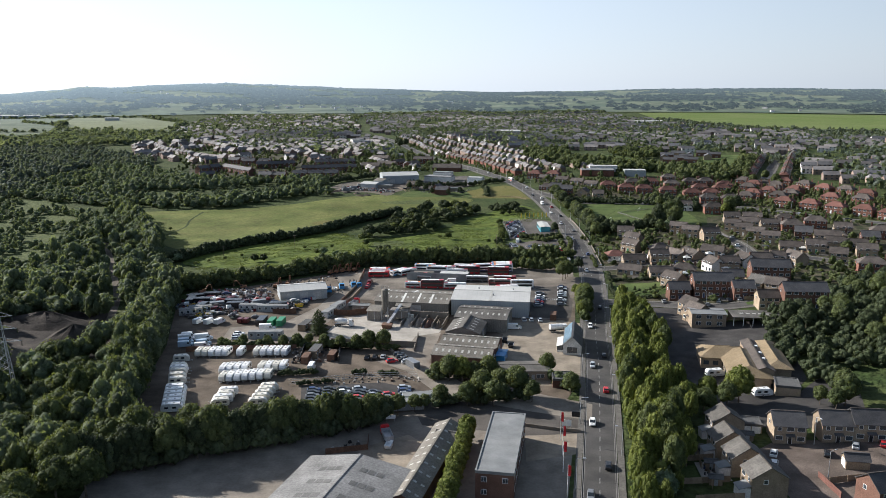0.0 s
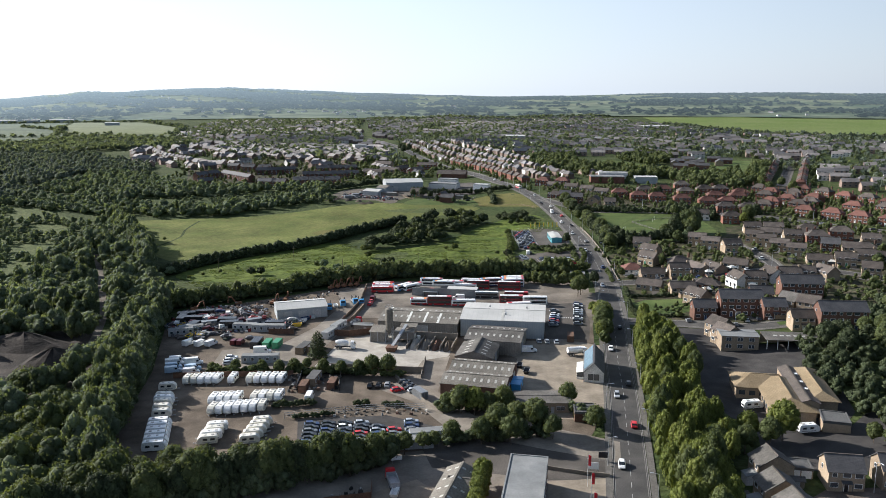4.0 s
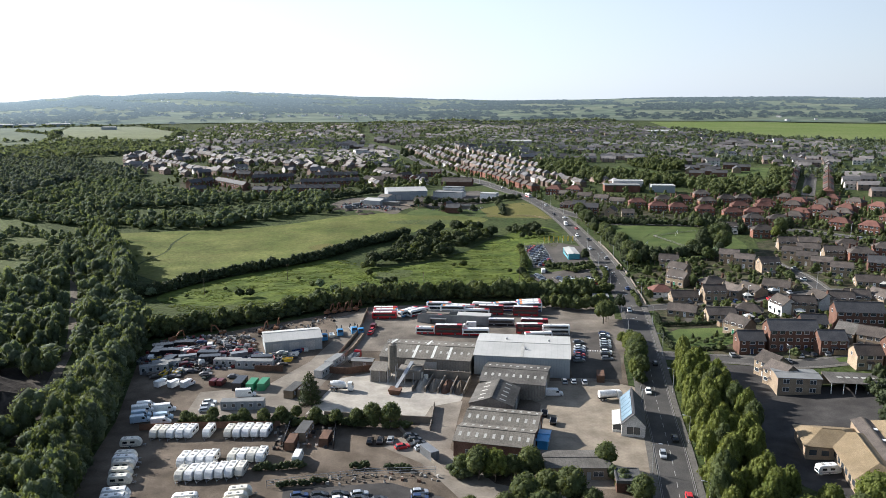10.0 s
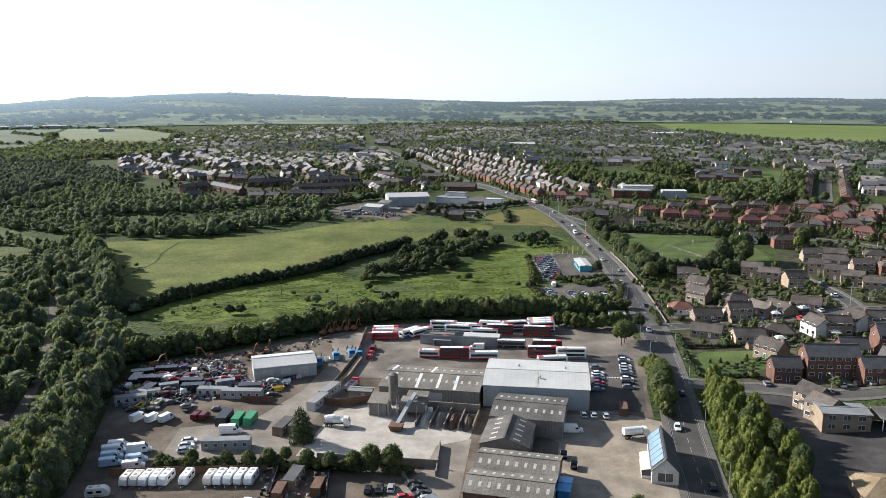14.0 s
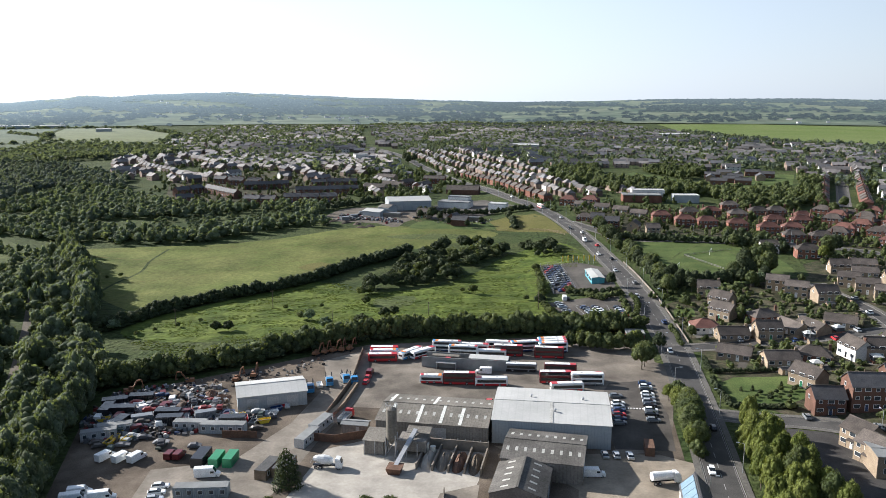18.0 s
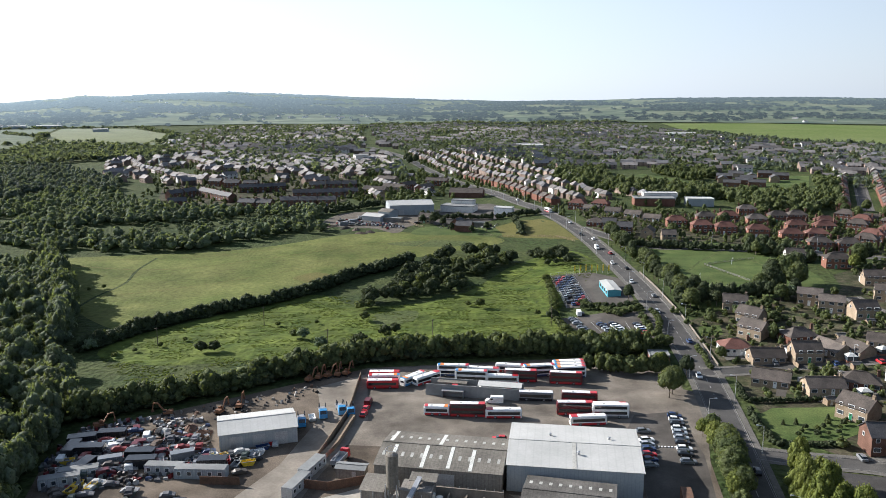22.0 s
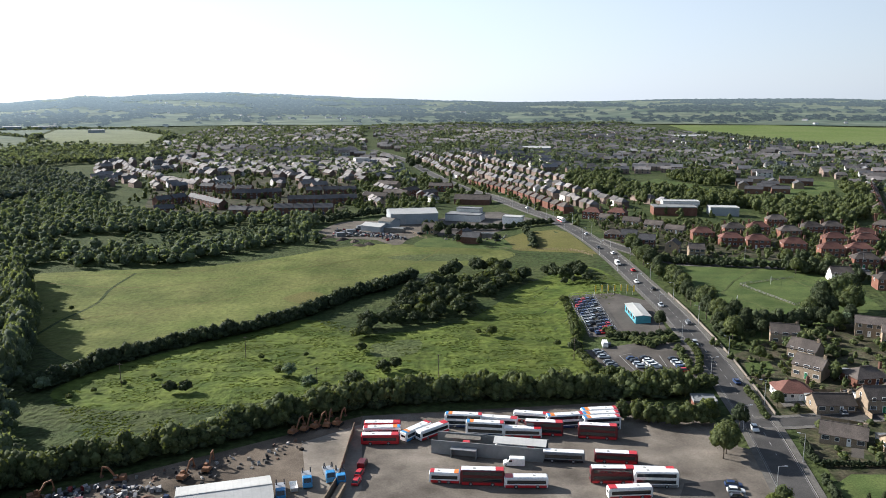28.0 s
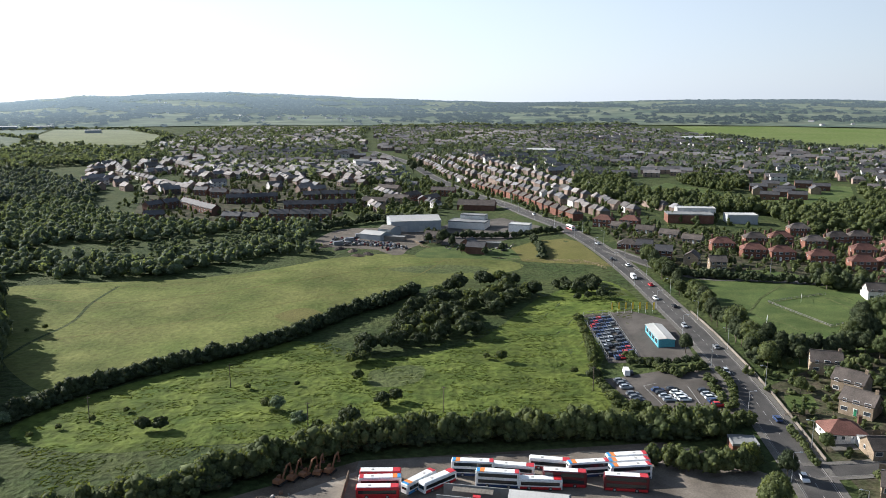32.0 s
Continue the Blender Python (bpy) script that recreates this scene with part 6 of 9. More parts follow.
bays = thing("aggregate_bays", 12.2, 315, -14, "row of concrete-walled aggregate bays", "storage bay")
for i in range(5):
    part("bay_wall", Geo().box(-8.2 + i * 4.2, -8.5, 0, -7.8 + i * 4.2, 4.6, 1.8), M["concrete"], bays)
part("back_wall", Geo().box(-8.2, 4.6, 0, 9.0, 5.0, 3.0), M["concrete"], bays)
for i in range(9):
    part("wall_post", Geo().box(-8 + i * 2.1, 4.95, 0, -7.8 + i * 2.1, 5.2, 3.3), M["steel"], bays)
for i, (m, w) in enumerate((("pale_concrete", "white"), ("concrete", "grey"), ("rust", "red-brown"), ("gravel", "pale stony"))):
    q = Matrix.Rotation(radians(-14), 4, "Z") @ Vector((-5.9 + i * 4.2, -2.4, 0))
    heap("aggregate_mound", f"{w} aggregate heaped in a concrete bay", 12.2 + q.x, 315 + q.y, -14, 1.95, 6.6, 2.4, m, i)
heap("earth_mound", "large dark spoil heap in a pit", -122, 300, 20, 13, 9, 6, "spoil", 11)
heap("earth_mound", "long dark spoil bank in a pit", -142, 322, -15, 22, 9, 5, "spoil", 12)
heap("earth_mound", "brown spoil heap at the edge of the pit", -136, 279, 15, 12, 8, 4.5, "soil", 13)
for i, (x, y) in enumerate(((-72, 362), (-66, 359), (-59, 360), (-63, 364))):
    heap("scrap_mound", "rusty brown scrap heap in the yard", x, y, i * 30, 4.5, 2.6, 1.6, "rust", 20 + i)
for i, (x, y) in enumerate(((-52, 698), (-42, 690), (-34, 685), (-24, 676), (-30, 672))):
    heap("scrap_mound", "low mixed scrap heap in a farmyard", x, y, i * 40, 5, 3, 1.3, "spoil" if i % 2 else "gravel", 30 + i)


def wall_run(name, label, pts, high, thick, mat, category="wall"):
    """A wall or board fence along a line."""
    g = Geo()
    for (ax, ay), (bx, by) in zip(pts, pts[1:]):
        n = max(1, int(math.hypot(bx - ax, by - ay) / 8))
        for i in range(n):
            p, q = (ax + (bx - ax) * i / n, ay + (by - ay) * i / n), (ax + (bx - ax) * (i + 1) / n, ay + (by - ay) * (i + 1) / n)
            g.beam((*p, ground(*p) + high / 2 - 0.2), (*q, ground(*q) + high / 2 - 0.2), thick, high + 0.4)
    ob = new(name, g.mesh(name, M[mat]))
    return tagged(ob, label, category, kind="structure")


wall_run("wall_yard", "grey concrete wall along the plant yard", [(-24, 289), (-8, 286), (8, 283)], 2.2, 0.3, "concrete")
wall_run("wall_lane", "concrete retaining wall beside the lane", [(9, 296), (7, 278)], 1.6, 0.3, "concrete")
wall_run("wall_depot", "tall board fence between lorry yard and bus yard", [(-16, 404), (-18, 372), (-22, 352), (-27, 328)], 2.4, 0.2, "wood", "fence")
wall_run("wall_cabins", "dark steel fence round the works", [(-27, 328), (-20, 326), (-8, 330)], 2.4, 0.15, "rust", "fence")
wall_run("wall_west", "low dark wall along the entry lane", [(-2.6, 282), (7.4, 257), (12, 250)], 1.2, 0.25, "concrete")
wall_run("wall_road", "pale stone wall beside the road", off_line([p for p in MAIN if 405 < p[1] < 540], 6.6), 0.9, 0.3, "concrete")
wall_run("wall_gate", "rusty steel yard gate", [(-52, 331), (-42, 330)], 2.2, 0.12, "rust", "gate")


def fence(label, pts, gap, high, mat, rails=2):
    root = thing("fence", pts[0][0], pts[0][1], 0, label, "fence", z=0)
    o = Vector((pts[0][0], pts[0][1], 0))
    spots = along(pts, gap)
    for x, y, _ in spots:
        z = ground(x, y)
        part("post", Geo().beam(Vector((x, y, z - 0.3)) - o, Vector((x, y, z + high)) - o, 0.12), M[mat], root)
    for k in range(rails):
        h = high * (k + 0.9) / rails
        rings = [[Vector((x + dx, y + dy, ground(x, y) + h + dz)) - o for dx, dy, dz in ((-0.03, -0.03, -0.06), (0.03, 0.03, -0.06), (0.03, 0.03, 0.06), (-0.03, -0.03, 0.06))] for x, y, _ in spots]
        part("rail", Geo().loft(rings), M[mat], root)


fence("grey palisade fence round the vehicle yard", [(-34, 247), (-10, 252), (8, 252)], 3, 2.0, "steel", 3)
fence("post and rail paddock fence", [(48, 662), (78, 650), (108, 628)], 4, 1.2, "wood")
fence("post and rail fence beside the playing field", [(104, 622), (96, 640), (84, 648)], 4, 1.2, "wood")
fence("timber fence beside the farm track", [(2, 712), (8, 694), (14, 688)], 2.5, 1.6, "wood", 3)
fence("pale timber rail round the football pitch", [(156, 545), (163.5, 506.5), (177, 511), (186, 515)], 3, 1.0, "kerb", 2)
fence("pale timber rail round the football pitch", [(156, 545), (173, 549), (186, 552)], 3, 1.0, "kerb", 2)
fence("pale rail fence before a garden", [(111, 434), (119, 433), (126.6, 432.3)], 2, 1.0, "wood", 2)
fence("dark steel fence round the sales lot", [(71.8, 488), (74.6, 547), (86, 546), (82.6, 488)], 4, 2.0, "steel", 2)


# ---- vehicles in the yards ----
def row(kind, spots, turn, group="", jitter=2.0):
    for x, y in spots:
        ob = place(KINDS[kind if isinstance(kind, str) else kind[int(rng.integers(0, len(kind)))]], x, y, turn + float(rng.uniform(-jitter, jitter)))
        if group:
            ob["group"] = group


CV = ["caravan", "caravan", "caravan_cream"]
row(CV, [(-70, 279), (-67.6, 279), (-65.1, 279), (-62.7, 279), (-60.3, 279), (-55.3, 279), (-49.4, 278.5), (-46.9, 278.5), (-44.4, 278.6), (-41.8, 278.4), (-39.2, 278.2)], -98, "caravans in the back row")
row(CV, [(-56, 253.4), (-53.6, 253.6), (-51.2, 253.8), (-48.8, 254.2), (-46.4, 254.5), (-44, 254.8), (-41.6, 255)], -98, "caravans in the middle rows")
row(CV, [(-57.6, 261.3), (-55.2, 261.5), (-52.8, 261.7), (-50.4, 261.9), (-45.0, 262.4), (-42.6, 262.6), (-40.2, 262.8), (-37.8, 263)], -98, "caravans in the middle rows")
row(CV, [(-74.8, 272.5), (-73.4, 264.2), (-72.8, 261.6), (-72.2, 258.8), (-71.4, 254.6), (-70.4, 250.8)], 4, "caravans along the hedge")
row(["motorhome"], [(-68.8, 243.4), (-68.2, 240.4), (-67.6, 237.4), (-67.0, 234.4), (-66.4, 231.4), (-65.8, 228.2)], 8, "motorhomes along the hedge")
row(CV, [(-52, 240.4), (-52.2, 237.5), (-52.4, 234.6), (-52.6, 231.6)], 188, "caravans in the short stacks")
row(CV, [(-39.6, 243.2), (-40.0, 240.3), (-40.4, 237.4), (-40.8, 234.5), (-41.2, 231.4)], 10, "caravans in the short stacks")
row("van_white", [(-80, 319), (-75.4, 318.2), (-71.4, 318)], 62, "vans in the top yard")
row(["van_white", "van_blue", "van_long"], [(-79, 299.6), (-79, 296), (-78.4, 292.6), (-77.6, 289), (-72.6, 296.6), (-71.4, 290.6), (-71, 287)], 12, "vans beside the wood")
row(["car_white", "car_silver"], [(-60.6, 302.2), (-60.6, 299), (-60.2, 295.8)], 10)
row("van_red", [(-63, 319.2), (-60.6, 319)], 80)
row("box_green", [(-49.8, 315), (-46.2, 315)], 82)
row("box_dark", [(-54, 316)], 82)
row("van_long", [(-50.5, 307.6)], 2)
row("cabin_long", [(-49.5, 298)], 2)
row("cabin_brown", [(-35.5, 308.8), (-31.4, 309.6)], 72)
row("cabin", [(-27.6, 327.2), (-24.8, 336.5)], 68)
row("cabin_long", [(-52.5, 335)], -4)
row("cabin", [(-62.4, 337.5)], -4)
row("cabin", [(-86.5, 332.2), (-83.5, 336.4)], 16)
row("box_grey", [(-78, 343), (-60, 345)], 20)
row("box_dark", [(-69.5, 341.5)], 2)
row("box_red", [(-31, 270), (-22, 272)], 82)
row("cabin_brown", [(-28.5, 277)], 80)
row("van_long", [(-28.2, 261.4)], 86)
row("mixer", [(-20.5, 311)], -8)
row("tipper", [(-17.9, 341)], 72)
row(["car_red", "van_red"], [(-13.4, 372), (-12.9, 376.5), (-12.4, 381)], 78)
row(["skip_white", "skip_lorry", "skip_lorry"], [(-31.4, 367), (-28.6, 369.4), (-25.8, 373)], -78, "skip lorries beside the white shed", 3)
row("skip_lorry", [(-20.6, 375.5), (-17.6, 374)], -78, "skip lorries by the fence", 3)
row("tanker", [(64.2, 298.5)], 8)
row("box_red", [(65.6, 316)], 76)
row("van_white", [(47.5, 303)], -6)
row(["car_white", "car_silver"], [(53, 314), (56, 313.6), (59.5, 313)], 85)
row(["box_grey", "skip_black"], [(41.5, 287), (43, 281)], 74)
SK = ["skip_yellow", "skip_grey", "skip_white", "skip_blue", "skip_red", "skip_black", "skip_grey"]
row("skip_yellow", [(-82.3, 328.2), (-78, 329.8), (-81.8, 331)], 80)
for k, (x, y) in enumerate(scatter([(-92, 338), (-92, 358), (-78, 366), (-62, 352), (-48, 346), (-42, 340), (-40, 336), (-66, 340), (-78, 334)], 3.6)):
    what = [SK[k % 7], "skip_grey", "van_small", SK[(k * 3) % 7], "van_red", "car_black", "skip_black", "car_grey", "box_dark"][k % 9]
    if noise.noise(Vector((x / 9, y / 9, 2))) > -0.35:
        place(KINDS[what], x, y, float(rng.choice([10, 14, 100, 78])) + float(rng.uniform(-12, 12)))
for k, (x, y) in enumerate([(-42, 341), (-41.3, 344), (-40.6, 347), (-39.8, 350), (-38.6, 353), (-44, 342.5), (-43, 346), (-50, 345), (-47.5, 346), (-52.4, 345), (-36, 355)]):
    place(KINDS[SK[k % 7]], x, y, 16 + k * 3)
dark = ["car_blue", "car_black", "car_black", "saloon", "car_grey", "car_red", "car_white", "car_silver"]
for i in range(4):
    for j in range(6):
        x, y = -25.4 + i * 4.75, 229.6 + j * 2.45
        place(KINDS[dark[(i * 5 + j * 3 + (i * j) % 2) % (5 if i < 2 else 8)]], x, y, 8 + float(rng.uniform(-4, 4)))["group"] = "cars in the dark lot"
row(dark, [(-6.6, 238.8), (-6.4, 236.2), (-6.2, 233.6), (-1.8, 236.6), (-1.6, 233.8), (3.2, 242), (3.2, 239.2), (3.4, 236.4), (3.6, 233.6)], 6, "cars in the dark lot", 6)
row(dark, [(-9.8, 271.4), (-7, 271.6), (-4.2, 271.8)], 84)
row(dark, [(1.4, 274), (2.4, 271.4), (3.4, 268.8), (4.4, 266.2), (-1, 267.2)], 20)
row("cabin_long", [(2.5, 226.2)], 4)
row("box_grey", [(6.2, 262)], -62)
row("cabin_long", [(9, 231.4)], 6)
row(dark, [(67, 355.6), (66.2, 349.6), (65.4, 346.8), (64.8, 343.8), (64, 340.6), (63.4, 337.6), (62.6, 334.6)], 4, "cars parked beside the depot", 3)
row(["car_white", "car_silver", "car_black", "car_grey", "car_blue"], [(79.6, 366), (79, 363), (78.4, 360), (77.7, 356.6), (77, 353.6), (76.3, 350.4), (75.6, 347.4), (74.8, 343.6), (74, 340.4), (73.2, 336)], -10, "cars along the bus yard hedge", 4)
# buses
row("coach", [(-7.9, 403), (-8.3, 394.7)], 178, "buses along the back hedge")
row("bus_blue", [(-7.9, 399.6)], 180, "buses along the back hedge")
row("bus_blue", [(1.7, 399.1)], 48, "buses along the back hedge")
row("bus_red", [(6.4, 399.2)], 219, "buses along the back hedge")
row("deck_blue", [(15.6, 404.9), (21.3, 398.8)], -8, "buses along the back hedge")
row("bus_red", [(26.1, 404.9), (36, 407.7)], 167, "buses along the back hedge")
row("bus_red", [(31.7, 397.2)], 172, "buses along the back hedge")
row("deck_red", [(38, 398.5)], 170, "buses along the back hedge")
row("deck_blue", [(45, 403.2)], 6, "buses along the back hedge")
row("deck_blue", [(55.9, 407.0), (55.6, 404), (55.2, 401)], 4, "buses along the back hedge", 1)
row("deck_red", [(52.7, 395.4)], 172, "buses along the back hedge")
row("bus_plain", [(40.3, 381.6)], 172, "buses in the middle of the yard")
row("bus_maroon", [(54, 380.5)], 172, "buses in the middle of the yard")
row("deck_red", [(50.2, 369.6)], 176, "buses in the middle of the yard")
row("deck_white", [(60.4, 367.1)], 174, "buses in the middle of the yard")
row("bus_maroon", [(60.8, 371)], 176, "buses in the middle of the yard")
row("bus_red", [(52.5, 362)], 2, "buses in the middle of the yard")
row("bus_short", [(8.6, 371.7)], 174, "buses in the middle of the yard")
row("deck_red", [(17.8, 370.1)], 174, "buses in the middle of the yard")
row("bus_red", [(28.4, 368.3)], -4, "buses in the middle of the yard")
row("van_white", [(27, 379.8)], 174)
row("bus_red", [(27.7, 384.6)], 166)
row("car_red", [(25.4, 352.5)], 170)
for k in range(9):
    part_stone = thing("marker_stone", 66.6 + k * 0.9, 346.2 - k * 0.12, -8, "white painted marker stone on tarmac", "stone", "white stones across the car park")
    part("block", Geo().box(-0.25, -0.3, -0.05, 0.25, 0.3, 0.3, 0.06), M["white"], part_stone)
patch("depot_park", [(57, 318), (60, 352), (68, 368), (82, 370), (79, 340), (73, 316)], M["tarmac"], 0.06, "dark tarmac car park beside the depot", "car park", False, 8)
# car park, sales lot
SALE = ["lot_white", "lot_silver", "lot_black", "lot_black", "lot_grey", "lot_black", "lot_silver", "lot_blue", "lot_grey", "lot_white", "lot_red"]
LOT = ["lot_black", "lot_blue", "lot_grey", "lot_black", "lot_blue", "lot_black", "lot_grey", "lot_black", "lot_red", "lot_blue", "lot_silver"]
for i in range(5):
    for j in range(12):
        if (i * 7 + j * 3) % 13:
            row([LOT[(i * 4 + j * 7) % 11]], [(73.6 + i * 1.98 + j * 0.27, 491 + j * 4.45)], 86, "cars for sale in the fenced lot", 2)
for k in range(7):
    pole = thing("flagpole", 87.5 + k * 2.8, 547 - k * 0.8, -20, "slim flagpole with a yellow feather flag", "flagpole", "flags behind the car lot")
    part("pole", Geo().tube((0, 0, -0.2), (0, 0, 5.0), 0.05, 0.03, 6), M["white"], pole)
    part("flag", Geo().loft([[(0.03, -0.02, z), (0.75, -0.05, z + 0.1), (0.75, 0.03, z + 0.1), (0.03, 0.02, z)] for z in (1.6, 3.2, 4.7)]), M["yellow"], pole)
for x0, y0, x1, y1 in ((77, 463, 78.5, 445), (90.5, 459, 89.5, 441), (77, 463, 82, 464)):
    tagged(new("bay_line", ribbon([(x0, y0), ((x0 + x1) / 2, (y0 + y1) / 2), (x1, y1)], 0.16, 0.1).mesh("bay_line", M["paint"])), "white painted parking bay line", "marking", kind="structure")
row(SALE, [(70.6 + 0.25 * k, 468.5 - k * 3.0) for k in range(7) if k != 3], 10, "cars in the car park", 5)
row(SALE, [(80.2 + 0.4 * k, 457.6 - k * 2.7) for k in range(4)] + [(84.8 + 0.4 * k, 457.0 - k * 2.7) for k in range(4)], 6, "cars in the car park", 5)
row(SALE, [(94.0 + 0.15 * k, 453.6 - k * 2.6) for k in range(5)], 4, "cars in the car park", 4)
row(SALE, [(76, 474.6), (83, 438.6), (86, 438.2)], 80, "cars in the car park", 5)
row("van_white", [(74.5, 475)], 84)
# traffic standing on the main road
for off, seq in ((-2.1, [(171, "car_grey"), (212, "car_white"), (258, "car_silver"), (303, "car_white"), (398, "car_white"), (468, "estate"), (520, "car_silver"), (562, "car_white"), (600, "van_white"), (640, "car_black")]), (2.1, [(186, "car_black"), (236, "car_red"), (268, "car_black"), (330, "car_black"), (432, "car_blue"), (492, "car_grey"), (548, "car_black"), (585, "car_red"), (625, "car_white"), (680, "car_silver"), (730, "bus_red"), (800, "car_white")])):
    lane = off_line(MAIN, off)
    for y, kind in seq:
        p = min(along(lane, 1.0), key=lambda q: abs(q[1] - y))
        ob = place(KINDS[kind], p[0], p[1], p[2] + (180 if off < 0 else 0), ground(p[0], p[1]) + 0.07)
        ob["group"] = "traffic on the main road"
row(dark + ["car_white"], [(96.5, 184), (99, 189.5), (112, 187), (121, 189.6), (128, 189)], 60)
row(SALE, [(133, 322), (139, 325.6), (143.5, 325.2), (148, 324.6), (118, 333), (127, 312)], 80)
row(SALE, [(160, 394.6), (188, 420), (194, 441), (187.5, 455), (206, 381), (172, 401), (146, 397.6), (217, 374), (128, 404)], 85)
row(SALE, [(148, 596), (158, 592), (180, 580), (196, 573), (214, 566), (226, 562), (243, 554), (272, 515), (291, 490)], -25)
row(SALE, [(-18, 716), (-34, 722), (8, 706), (57, 682), (62, 735), (80, 728)], 30)
row(["box_grey", "box_red", "cabin"], [(-38, 712), (-32, 726), (-44, 702)], 20)

# ---- houses ----
NEAR = [("newbuild", 91.2, 203, 88), ("newbuild", 87.2, 191.2, 88), ("newbuild", 87.4, 181.9, 88), ("newbuild", 87.9, 171.6, 88), ("terrace", 106.6, 198.6, -12), ("terrace", 118.6, 196.6, -10), ("terrace", 126.7, 195.2, -10), ("terrace", 140, 193, -10), ("det_brick", 112, 163, 8), ("det_brick", 125.5, 337, -6), ("three", 140, 336, -6), ("det_brick", 150.5, 328, -6), ("det_buff", 122.5, 312.5, -70), ("det_buff", 121.6, 304, -70), ("det_buff", 153.5, 311, -8), ("three", 166, 306, -8), ("det_buff", 165, 327, -40), ("det_brick", 154, 347, -10), ("three", 171, 347, -10), ("newbuild", 160, 333, -50)]
MID = [("bungalow", 119, 387.5, -30), ("bungalow", 131, 377.5, -4), ("bung_dark", 143, 378, -25), ("bungalow", 126.5, 408, -4), ("bung_hip", 120, 419.5, -6), ("dormer", 132.5, 432, -50), ("dormer", 137.5, 446, -50), ("bungalow", 150, 408, -72), ("bungalow", 157, 405.5, -72), ("bungalow", 169.5, 408, -35), ("bung_dark", 146, 424, 8), ("dormer", 138, 463, -20), ("white_house", 157, 376, -82), ("dormer", 163.5, 374, -10), ("white_house", 173, 377, -82), ("dormer", 180, 374.5, -10), ("dormer", 130.5, 357, -60), ("row_buff", 170.5, 464, -28), ("row_buff", 173.5, 452, -28), ("dormer", 181, 442, 0), ("row_buff", 203.5, 463, -28), ("row_buff", 204.5, 450, -28), ("row_buff", 205.5, 437, -28), ("row_buff", 208, 423.5, -28), ("dormer", 139, 405, -4)]
UP = [("dormer", 187, 375, -15), ("dormer", 196, 372, -75), ("bungalow", 210, 404, -20), ("dormer", 220, 398, -20), ("det_brick", 231, 432, -25), ("det_buff", 236, 421, -25), ("dormer", 225.5, 463, -15), ("semi_brown", 236, 455, -15), ("dormer", 234, 405, -20), ("det_buff", 219, 374, -30), ("semi_brown", 222, 351, -20), ("bungalow", 247, 407, -20), ("det_brick", 259, 414, -20), ("bung_dark", 250, 432, -20), ("bungalow", 222, 482, -20), ("bung_dark", 240, 476, -22), ("semi_brown", 256, 466, -22), ("dormer", 262, 446, -22), ("semi_brown", 276, 430, -22), ("dormer", 240, 385, -25), ("det_brick", 256, 380, -25), ("semi_brown", 274, 396, -25), ("dormer", 244, 345, -25), ("semi_brown", 262, 352, -25), ("dormer", 282, 372, -25), ("dormer", 214, 490, -15), ("bungalow", 232, 500, -20), ("bung_dark", 250, 492, -22)]
RED = [("semi_red", 176, 648, -8), ("semi_red", 186, 630, -8), ("semi_red", 198, 622, -8), ("semi_brown", 200, 660, -8), ("semi_red", 217, 664, -8), ("semi_brown", 231, 652, -8), ("semi_brown", 252, 666, -8), ("semi_red", 214, 612, -10), ("semi_red", 228, 598, -10), ("semi_red", 243, 597, -12), ("semi_red", 246, 628, -8), ("semi_red", 262, 624, -8), ("semi_brown", 266, 668, -8), ("semi_red", 272, 642, -8), ("semi_brown", 243, 695, -8), ("semi_brown", 231, 571, -12), ("white_house", 203, 543, -12), ("semi_brown", 217, 527, -12), ("semi_brown", 245, 566, -12), ("semi_red", 277, 548, -48), ("semi_red", 288, 533, -48), ("semi_red", 298, 518, -50), ("semi_red", 309, 503, -50), ("semi_red", 316, 486, -52), ("semi_brown", 303, 616, -60), ("semi_red", 313, 604, -60), ("semi_brown", 337, 634, -60), ("semi_red", 339, 608, -60)]
RED2 = [("semi_brown", 350, 596, -55), ("semi_red", 318, 560, -50), ("semi_brown", 335, 549, -50), ("semi_red", 352, 572, -50), ("semi_brown", 350, 530, -50), ("semi_red", 366, 552, -50), ("semi_brown", 330, 470, -50), ("semi_red", 345, 455, -50), ("semi_brown", 362, 500, -50), ("bungalow", 138, 722, -30), ("bungalow", 150, 706, -35), ("bungalow", 160, 690, -35), ("bungalow", 168, 672, -35), ("semi_red", 130, 735, -30), ("semi_red", 146, 728, -30), ("det_brick", 133, 652, -20), ("det_brick", 139, 636, -20), ("bung_dark", 128, 668, -20), ("det_buff", 149, 620, 60), ("det_buff", 157, 606, -10)]
RED3 = [("semi_brown", 262, 578, -40), ("semi_red", 274, 592, -40), ("semi_brown", 286, 576, -40), ("semi_red", 292, 604, -40), ("semi_brown", 300, 586, -40), ("semi_brown", 286, 628, -40), ("semi_red", 298, 644, -40), ("semi_brown", 312, 634, -40), ("semi_brown", 300, 668, -40), ("bungalow", 316, 664, -40), ("semi_red", 330, 656, -40)]
for group in (NEAR, MID, UP, RED, RED2, RED3):
    for kind, x, y, turn in group:
        put(kind, x, y, turn)
put("dormer", 15, 710, -30)
put("det_brick", 36, 684, 60)
# streets running back from the junction
def clear_of_roads(x, y, gap=11):
    return all(math.hypot(x - a, y - b) > gap for line in (MAIN, SIDE_D, SIDE_E) for a, b in line[::2])


